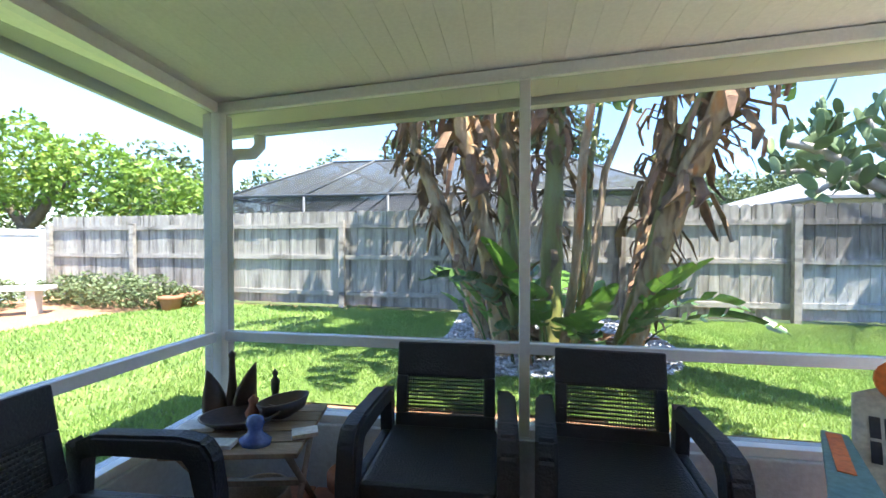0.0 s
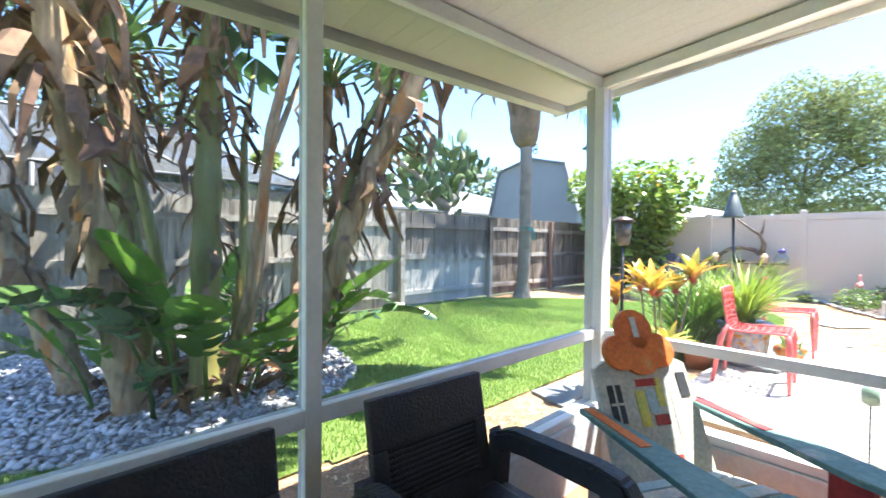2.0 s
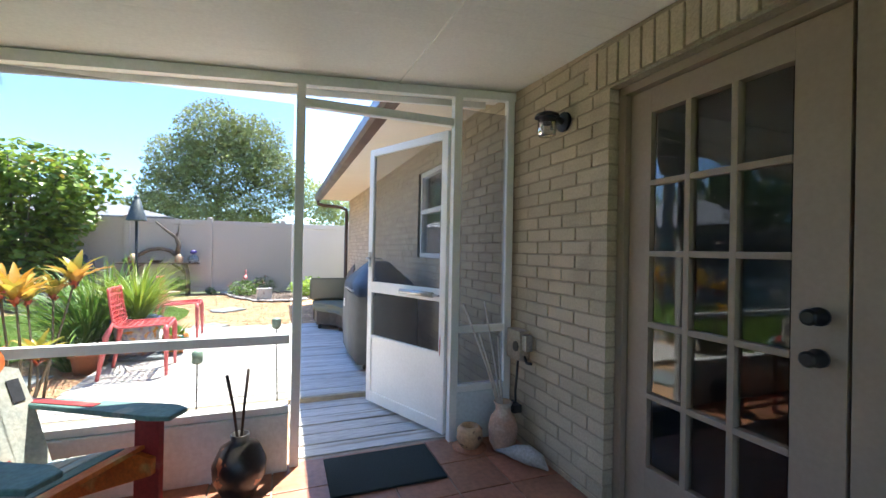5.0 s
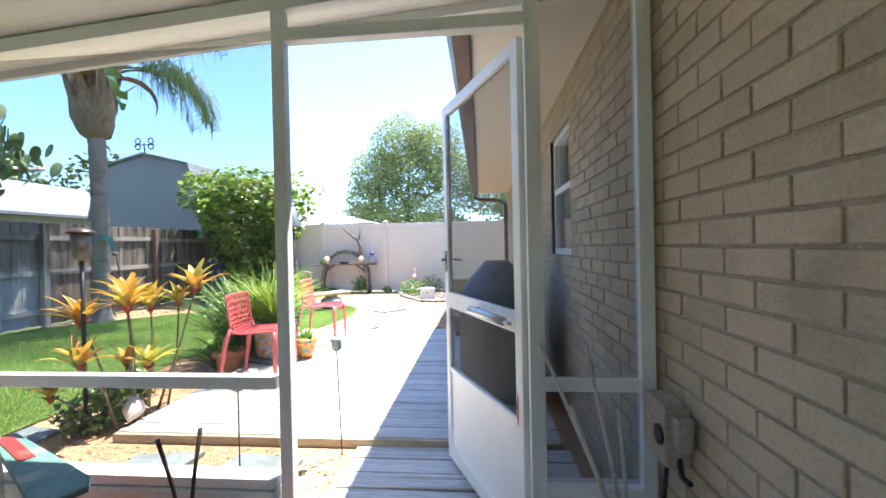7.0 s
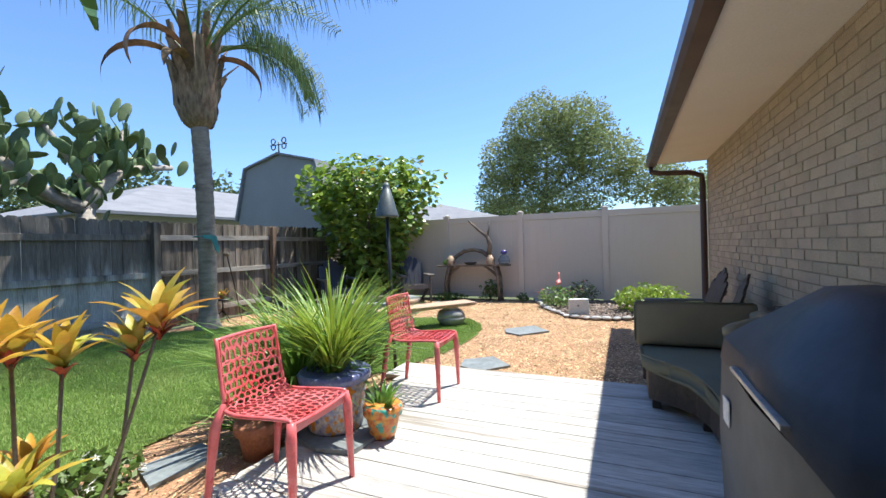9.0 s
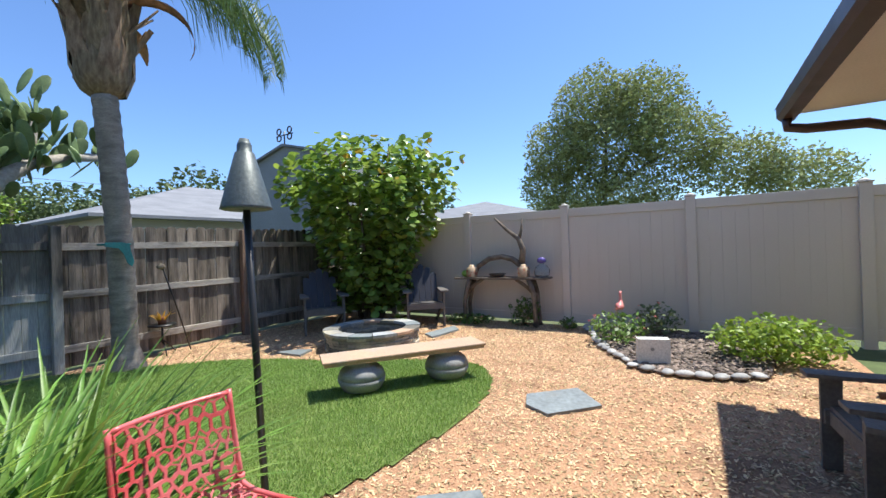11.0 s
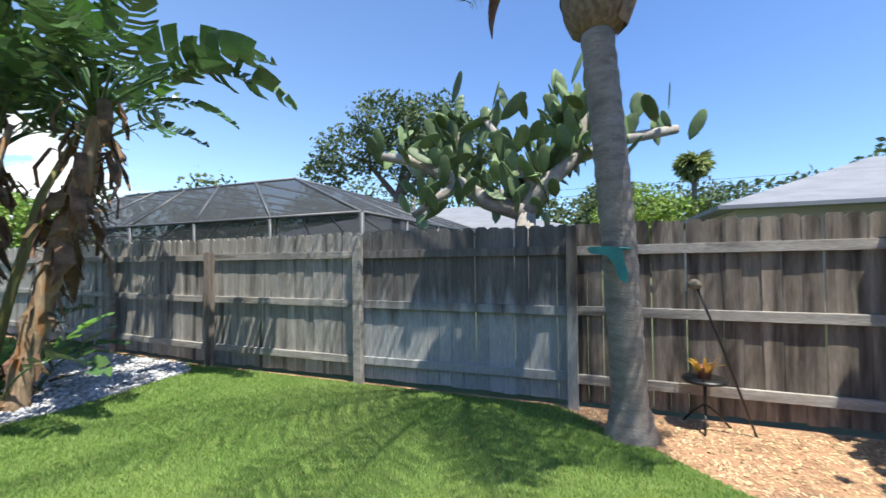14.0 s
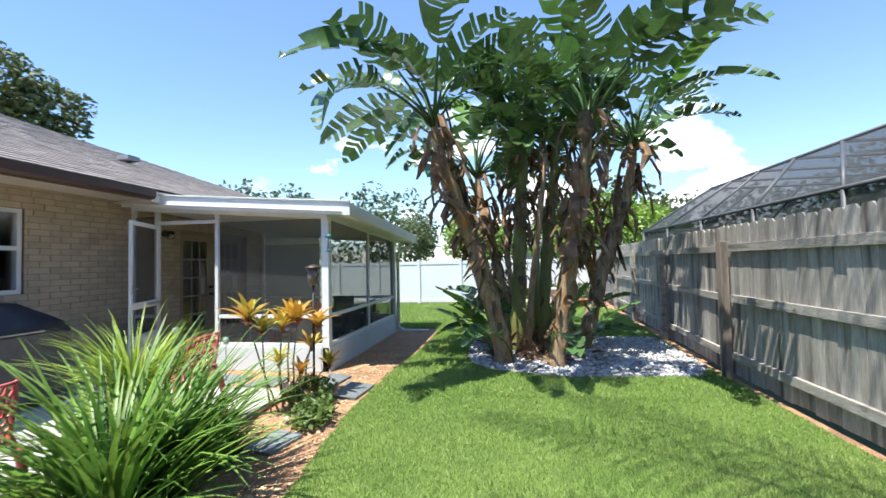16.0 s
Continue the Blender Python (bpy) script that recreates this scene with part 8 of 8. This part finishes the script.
# ---- fire pit ----
def fire_pit():
    f = thing("fire_pit", "round dry-stacked stone fire pit with flat cap stones", "fire pit", at=pose(10.19, 5.42, -0.01))
    R, r = 0.67, 0.49
    for lvl in range(6):
        n = 16
        for k in range(n):
            a0 = 2 * math.pi * (k + (0.5 if lvl % 2 else 0) + random.uniform(-0.015, 0.015)) / n
            a1 = a0 + 2 * math.pi / n * 0.985
            ro, ri = R - 0.018 + random.uniform(-0.013, 0.012), r + 0.02 + random.uniform(-0.012, 0.012)
            z0, z1 = lvl * 0.0386 + 0.002, lvl * 0.0386 + 0.0355
            bm = bmesh.new()
            pts = [(ro, a0), (ro + 0.008, (a0 + a1) / 2), (ro, a1), (ri, a1), (ri - 0.006, (a0 + a1) / 2), (ri, a0)]
            prism(bm, [(q * math.cos(a), q * math.sin(a)) for q, a in pts], "z", z0, z1)
            part("stone", bm, FIRE_STONE, f)
    n = 13
    for k in range(n):
        a0, a1 = 2 * math.pi * k / n, 2 * math.pi * (k + 0.97) / n
        bm = bmesh.new(); am = (a0 + a1) / 2
        prism(bm, [(q * math.cos(a), q * math.sin(a)) for q, a in ((R + 0.01, a0), (R + 0.016, am), (R + 0.01, a1), (r - 0.01, a1), (r - 0.015, am), (r - 0.01, a0))], "z", 0.234, 0.268 + random.uniform(-0.003, 0.003))
        part("cap_stone", bm, (CAP_STONE, BENCH_TOP, CAP_STONE, SLATE)[k % 4] if k % 5 else FIRE_STONE, f)
    bm = bmesh.new(); lathe(bm, [(0.52, 0.0), (0.3, 0.03), (0.0, 0.04)], 20); part("ash_bed", bm, ASH, f)


fire_pit()


# ---- flagstones ----
def flag(pts, z=0.012):
    ob = flat_poly("flagstone", pts, -0.03, z, SLATE)
    tagged(ob, "irregular blue-grey slate stepping stone set in the mulch", "stepping stone", "stepping stones")


flag([(7.49, 2.77), (7.7, 2.5), (7.42, 2.24), (7.13, 2.48), (7.25, 2.72)])
flag([(9.21, 2.78), (9.56, 2.42), (9.22, 2.14), (8.86, 2.48), (8.98, 2.7)])
flag([(9.28, 6.35), (9.31, 5.9), (9.6, 6.0), (9.5, 6.2)], 0.014)
flag([(11.07, 5.12), (10.9, 4.87), (11.55, 4.78), (11.8, 5.0)], 0.014)
flag([(3.2, 3.55), (3.75, 3.6), (3.8, 3.88), (3.3, 3.92)])
flag([(2.85, 3.2), (3.3, 3.15), (3.35, 3.45), (2.95, 3.5)])
flag([(3.0, 1.75), (3.45, 1.7), (3.5, 2.1), (3.1, 2.2)])
flag([(3.1, 2.4), (3.5, 2.35), (3.45, 2.75), (3.05, 2.7)])
flag([(4.65, 3.5), (5.05, 3.45), (5.1, 3.7), (4.75, 3.78)])


# ---- bark bed with river stones ----
flat_poly("bark_bed", BARK_BED, -0.03, 0.0, MULCH); tagged(bpy.data.objects["bark_bed"], "dark bark planting bed edged with river stones", "ground", kind="structure")
pebbles("bark_pieces", BARK_BED, 6500, 0.03, 0.065, 0.0, BARK_CHIP, "dark purple-brown bark pieces filling the bed", "bark", 8, 0.35)
bm = bmesh.new(); lathe(bm, [(0.0, -0.5), (0.6, -0.42), (0.95, -0.1), (0.95, 0.15), (0.6, 0.5), (0.0, 0.6)], 10, wobble=0.08)
stone_me = bpy.data.meshes.new("river_stone"); bm.to_mesh(stone_me); bm.free(); stone_me.materials.append(RIVER)
ring = BARK_BED[:-1]
for (xa, ya), (xb, yb) in zip(ring, ring[1:]):
    n = max(1, round(math.hypot(xb - xa, yb - ya) / 0.17))
    for k in range(n):
        u = (k + 0.5) / n
        o = new("river_stone", stone_me); s = random.uniform(0.065, 0.1)
        o.matrix_basis = pose(xa + (xb - xa) * u + random.uniform(-0.02, 0.02), ya + (yb - ya) * u, s * 0.28, 0, 0, random.uniform(0, 360)) @ Matrix.Diagonal((s, s * random.uniform(0.65, 0.9), s * 0.6, 1))
        tagged(o, "smooth pale grey river stone edging the bark bed", "stone", "edging stones")
blk = thing("concrete_block", "white-grey concrete block standing in the bark bed", "block", at=pose(10.70, 1.88, 0.0, 0, 0, -72))
bm = bmesh.new(); box(bm, -0.16, -0.065, 0.0, 0.16, 0.065, 0.28, bevel=0.008); part("body", bm, GLOW_WHITE, blk)
bm = bmesh.new(); tube(bm, [(-0.02, -0.064, 0.17), (-0.02, -0.069, 0.17)], 0.02, 12); part("knockout", bm, CONCRETE, blk)
fl = thing("plastic_flamingo", "small pink plastic flamingo among the roses", "ornament", at=pose(11.75, 2.36, 0))
bm = bmesh.new(); tube(bm, [(0, 0, -0.03), (0, 0, 0.42)], 0.005, 6); part("leg", bm, STEEL, fl)
bm = bmesh.new(); tube(bm, [(-0.1, 0, 0.44), (0, 0, 0.46), (0.07, 0, 0.48), (0.1, 0, 0.56), (0.07, 0, 0.63), (0.11, 0, 0.64), (0.14, 0, 0.6)], [0.01, 0.06, 0.04, 0.018, 0.02, 0.02, 0.006], 8); part("body", bm, FLAMINGO, fl)


# ---- driftwood console by the vinyl fence ----
def console():
    t = thing("driftwood_console", "rustic console table of grey driftwood planks and crooked legs", "table")
    bm = bmesh.new(); prism(bm, [(12.2, 3.48), (12.22, 4.0), (12.19, 4.5), (12.22, 5.22), (12.52, 5.2), (12.5, 4.3), (12.53, 3.5)], "z", 0.765, 0.80)
    bmesh.ops.bevel(bm, geom=bm.edges[:], offset=0.006, segments=1, affect="EDGES"); part("tabletop", bm, DRIFT, t)
    for y, s in ((3.72, -1), (5.02, 1)):
        for x in (12.26, 12.46):
            bm = bmesh.new(); tube(bm, [(x, y, -0.03), (x + 0.01, y + 0.02, 0.3), (x, y - s * 0.03, 0.55), (x, y - s * 0.1, 0.77)], [0.045, 0.035, 0.04, 0.05], 8); part("leg", bm, DRIFT, t)
        bm = bmesh.new(); tube(bm, [(12.3, y, 0.5), (12.3, y - s * 0.2, 0.68), (12.3, y - s * 0.34, 0.765)], [0.035, 0.03, 0.03], 7); part("brace", bm, DRIFT, t)


console()
bm = bmesh.new()
tube(bm, [(12.42, 4.9, 0.80), (12.42, 4.82, 0.98), (12.42, 4.6, 1.12), (12.42, 4.35, 1.15), (12.42, 4.15, 1.1), (12.42, 3.98, 0.98), (12.42, 3.9, 0.81)], [0.03, 0.045, 0.05, 0.045, 0.05, 0.06, 0.05], 8)
tube(bm, [(12.42, 4.0, 0.98), (12.4, 3.95, 1.25), (12.38, 4.02, 1.45), (12.42, 4.25, 1.62), (12.45, 4.48, 1.83)], [0.06, 0.055, 0.045, 0.03, 0.02], 8)
tube(bm, [(12.39, 4.02, 1.42), (12.4, 3.97, 1.6), (12.42, 3.96, 1.8)], [0.035, 0.022, 0.01], 7)
tagged(part("driftwood_branch", bm, DRIFT), "arched grey driftwood branch standing on the console", "driftwood")
figure("green_ball", "green glazed ball on the driftwood console", "ornament", (12.36, 5.05, 0.80), [(0.03, 0), (0.07, 0.03), (0.075, 0.065), (0.05, 0.11), (0.0, 0.125)], GREEN_MELON)
for y in (4.9, 3.93):
    figure("clay_vase", "square patterned clay vase on the driftwood console", "vase", (12.33, y, 0.80), [(0.1, 0), (0.105, 0.01), (0.105, 0.16), (0.055, 0.185), (0.05, 0.22), (0.04, 0.22), (0.036, 0.17)], VASE_CREAM, 4, 40)
figure("dark_bowl", "wide shallow dark bowl on the driftwood console", "bowl", (12.35, 4.42, 0.80), [(0.08, 0), (0.1, 0.005), (0.16, 0.06), (0.15, 0.06), (0.09, 0.015), (0.0, 0.01)], DARK_WOOD, 20)
j = thing("glass_jug", "clear glass jug with a violet stopper on the console", "jug", at=pose(12.35, 3.62, 0.80))
bm = bmesh.new(); lathe(bm, [(0.0, 0.004), (0.09, 0.004), (0.125, 0.04), (0.13, 0.12), (0.09, 0.19), (0.04, 0.215), (0.04, 0.24), (0.035, 0.24), (0.035, 0.218), (0.084, 0.188), (0.122, 0.12), (0.117, 0.044), (0.085, 0.01), (0.0, 0.01)], 20); part("body", bm, JAR, j)
bm = bmesh.new(); lathe(bm, [(0.033, 0.235), (0.07, 0.25), (0.075, 0.285), (0.05, 0.32), (0.0, 0.33)], 14); part("stopper", bm, PURPLE, j)


# ---- poles, lamps and ornaments in the garden ----
tt = thing("garden_torch", "tall garden torch with a zinc cone top on a dark pole", "torch", at=pose(6.945, 3.36, 0.02))
bm = bmesh.new(); tube(bm, [(0.03, -0.03, -0.05), (0, 0, 1.56)], 0.018, 10); part("pole", bm, BLACK, tt)
bm = bmesh.new(); lathe(bm, [(0.108, 1.545), (0.122, 1.55), (0.118, 1.562), (0.045, 1.83), (0.036, 1.835), (0.034, 1.87), (0.022, 1.9), (0.022, 1.885), (0.105, 1.56)], 28); part("cone", bm, VERDIGRIS, tt)
hk = thing("solar_lantern", "small green glass solar lantern on a thin wire stake", "lantern", at=pose(3.56, 1.52, 0))
bm = bmesh.new(); tube(bm, [(0.0, -0.02, -0.03), (0, 0, 0.62)], 0.0045, 6); tube(bm, [(0.028 * math.cos(a), 0.028 * math.sin(a), 0.625 + 0.02 * abs(math.sin(a))) for a in np.linspace(0, 6.283, 14)], 0.003, 5, cap=False); part("stake", bm, BLACK, hk)
bm = bmesh.new(); lathe(bm, [(0.015, 0.62), (0.032, 0.635), (0.034, 0.69), (0.03, 0.7), (0.0, 0.705)], 16); part("globe", bm, surface("pale_green_glass", (0.28, 0.4, 0.33), None, 0.25, bump=0), hk)
hk2 = thing("solar_lantern", "small green glass lantern on a wire stake beside the porch", "lantern", at=pose(3.3, 2.0, 0))
bm = bmesh.new(); tube(bm, [(0.0, 0.0, -0.03), (0, 0, 0.48)], 0.0045, 6); part("stake", bm, BLACK, hk2)
bm = bmesh.new(); lathe(bm, [(0.02, 0.46), (0.034, 0.47), (0.034, 0.54), (0.0, 0.55)], 16); part("globe", bm, bpy.data.materials["pale_green_glass"], hk2)
bf = thing("bird_feeder", "tube bird feeder with a dome cap on a dark pole", "bird feeder", at=pose(3.73, 3.38, 0))
bm = bmesh.new(); tube(bm, [(0.0, 0.0, -0.03), (0, 0, 1.22)], 0.013, 8); part("pole", bm, BLACK, bf)
bm = bmesh.new(); lathe(bm, [(0.03, 1.2), (0.05, 1.22), (0.062, 1.38), (0.05, 1.385)], 16); part("seed_tube", bm, surface("clouded_plastic", (0.11, 0.085, 0.07), (0.17, 0.14, 0.12), 0.3, 20, bump=0.05), bf)
bm = bmesh.new(); lathe(bm, [(0.085, 1.385), (0.08, 1.4), (0.03, 1.425), (0.0, 1.43)], 18); part("cap", bm, GUTTER, bf)
pl = thing("state_ornament", "teal enamel ornament strapped to the palm trunk", "ornament", at=pose(7.86, 7.17, 1.42))
bm = bmesh.new()
prism(bm, [(-0.15, 0.12), (0.02, 0.12), (0.09, 0.1), (0.1, 0.02), (0.13, -0.1), (0.11, -0.17), (0.06, -0.12), (0.03, -0.02), (-0.02, 0.05), (-0.15, 0.07)], "y", -0.012, 0.0); part("plate", bm, TEAL, pl)
bm = bmesh.new(); tube(bm, [(0.155 * math.cos(a), 0.155 + 0.155 * math.sin(a), 0.1) for a in np.linspace(0, 6.283, 20)], 0.012, 6, cap=False); part("strap", bm, TEAL, pl)
st = thing("plant_stool", "small dark iron stool beside the palm", "stool", at=pose(8.6, 7.9, -0.01))
bm = bmesh.new(); lathe(bm, [(0.17, 0.395), (0.175, 0.405), (0.17, 0.42), (0.0, 0.42)], 20); part("top", bm, BLACK, st)
bm = bmesh.new(); tube(bm, [(0, 0, 0.15), (0, 0, 0.4)], 0.014, 8); part("stem", bm, BLACK, st)
for a in (0.3, 2.4, 4.5):
    bm = bmesh.new(); tube(bm, [(0, 0, 0.2), (0.1 * math.cos(a), 0.1 * math.sin(a), 0.12), (0.2 * math.cos(a), 0.2 * math.sin(a), 0.0)], 0.009, 6); part("leg", bm, BLACK, st)
pot("clay_pot", "small clay pot on the iron stool", (8.6, 7.9, 0.412), [(0.045, 0), (0.06, 0.08), (0.065, 0.1)], TERRACOTTA)
strap_plant("small_bromeliad", "small yellow bromeliad in a clay pot", (8.6, 7.9, 0.48), 16, 0.16, CORDY, 91, 0.6, 0.014)
sk = thing("shell_stake", "leaning stake topped with a shell beside the fence", "stake", at=pose(0, 0, 0))
bm = bmesh.new(); tube(bm, [(8.94, 7.83, -0.02), (8.7, 7.72, 0.7), (8.52, 7.65, 1.2)], [0.009, 0.01, 0.01], 6); part("rod", bm, BLACK, sk)
bm = bmesh.new(); lathe(bm, [(0.0, 0), (0.05, 0.02), (0.055, 0.05), (0.03, 0.08), (0.0, 0.09)], 10, (8.5, 7.65, 1.18)); part("shell", bm, STEM_GREY, sk)
cs = thing("conch_shell", "large pale conch shell at the corner of the deck", "shell", at=pose(3.86, 3.14, 0.07, 0, 0, 30))
bm = bmesh.new(); tube(bm, [(-0.12, 0, 0.02), (-0.06, 0, 0.04), (0, 0, 0.05), (0.06, 0.01, 0.06), (0.1, 0.02, 0.09), (0.12, 0.02, 0.13)], [0.015, 0.05, 0.07, 0.06, 0.035, 0.005], 9); part("whorl", bm, SHELL, cs)
for k in range(6):
    bm = bmesh.new(); a = k * 0.9; tube(bm, [(0.05, 0, 0.06), (0.05 + 0.1 * math.cos(a), 0.09 * math.sin(a), 0.07 + 0.05 * math.sin(a + 1))], [0.025, 0.003], 6); part("spike", bm, SHELL, cs)
hf = thing("hanging_feeder", "blue glass hummingbird feeder hanging at the porch corner", "bird feeder", at=pose(2.86, 3.18, 1.62))
bm = bmesh.new(); tube(bm, [(0, 0, 0.16), (0, 0, 0.36)], 0.003, 5); part("hook", bm, BLACK, hf)
bm = bmesh.new(); lathe(bm, [(0.0, 0.0), (0.03, 0.01), (0.03, 0.12), (0.01, 0.15), (0.0, 0.16)], 14); part("bottle", bm, JAR, hf)
bm = bmesh.new(); lathe(bm, [(0.0, 0.15), (0.07, 0.17), (0.02, 0.2), (0.0, 0.22)], 14); lathe(bm, [(0.0, -0.03), (0.045, -0.02), (0.045, 0.0), (0.0, 0.01)], 14); part("cap", bm, TEAL, hf)

# ---- far corner of the lawn ----
gb = thing("garden_bench", "white curved concrete garden bench beside the far bushes", "bench", at=pose(-7.75, 6.75, 0, 0, 0, 30))
bm = bmesh.new(); box(bm, -0.75, -0.18, 0.38, 0.75, 0.18, 0.45, bevel=0.015); part("slab", bm, GLOW_WHITE, gb)
for x in (-0.5, 0.5):
    bm = bmesh.new(); prism(bm, [(-0.14, -0.2), (0.14, -0.2), (0.1, 0.1), (0.14, 0.379), (-0.14, 0.379), (-0.1, 0.1)], "x", x - 0.06, x + 0.06); part("foot", bm, GLOW_WHITE, gb)
pot("clay_pot", "terracotta pot at the end of the far flower bed", (-5.2, 8.0, 0.0), [(0.17, 0), (0.22, 0.2), (0.25, 0.26)], TERRACOTTA, TERRACOTTA)
sl = thing("path_light", "white mushroom path light in the flower bed", "lamp", at=pose(-8.6, 6.4, float(lay(-8.6, 6.4))))
bm = bmesh.new(); tube(bm, [(0, 0, -0.05), (0, 0, 0.4)], 0.015, 7); part("post", bm, BLACK, sl)
bm = bmesh.new(); lathe(bm, [(0.11, 0.4), (0.09, 0.45), (0.0, 0.48)], 16); part("cap", bm, GLOW_WHITE, sl)
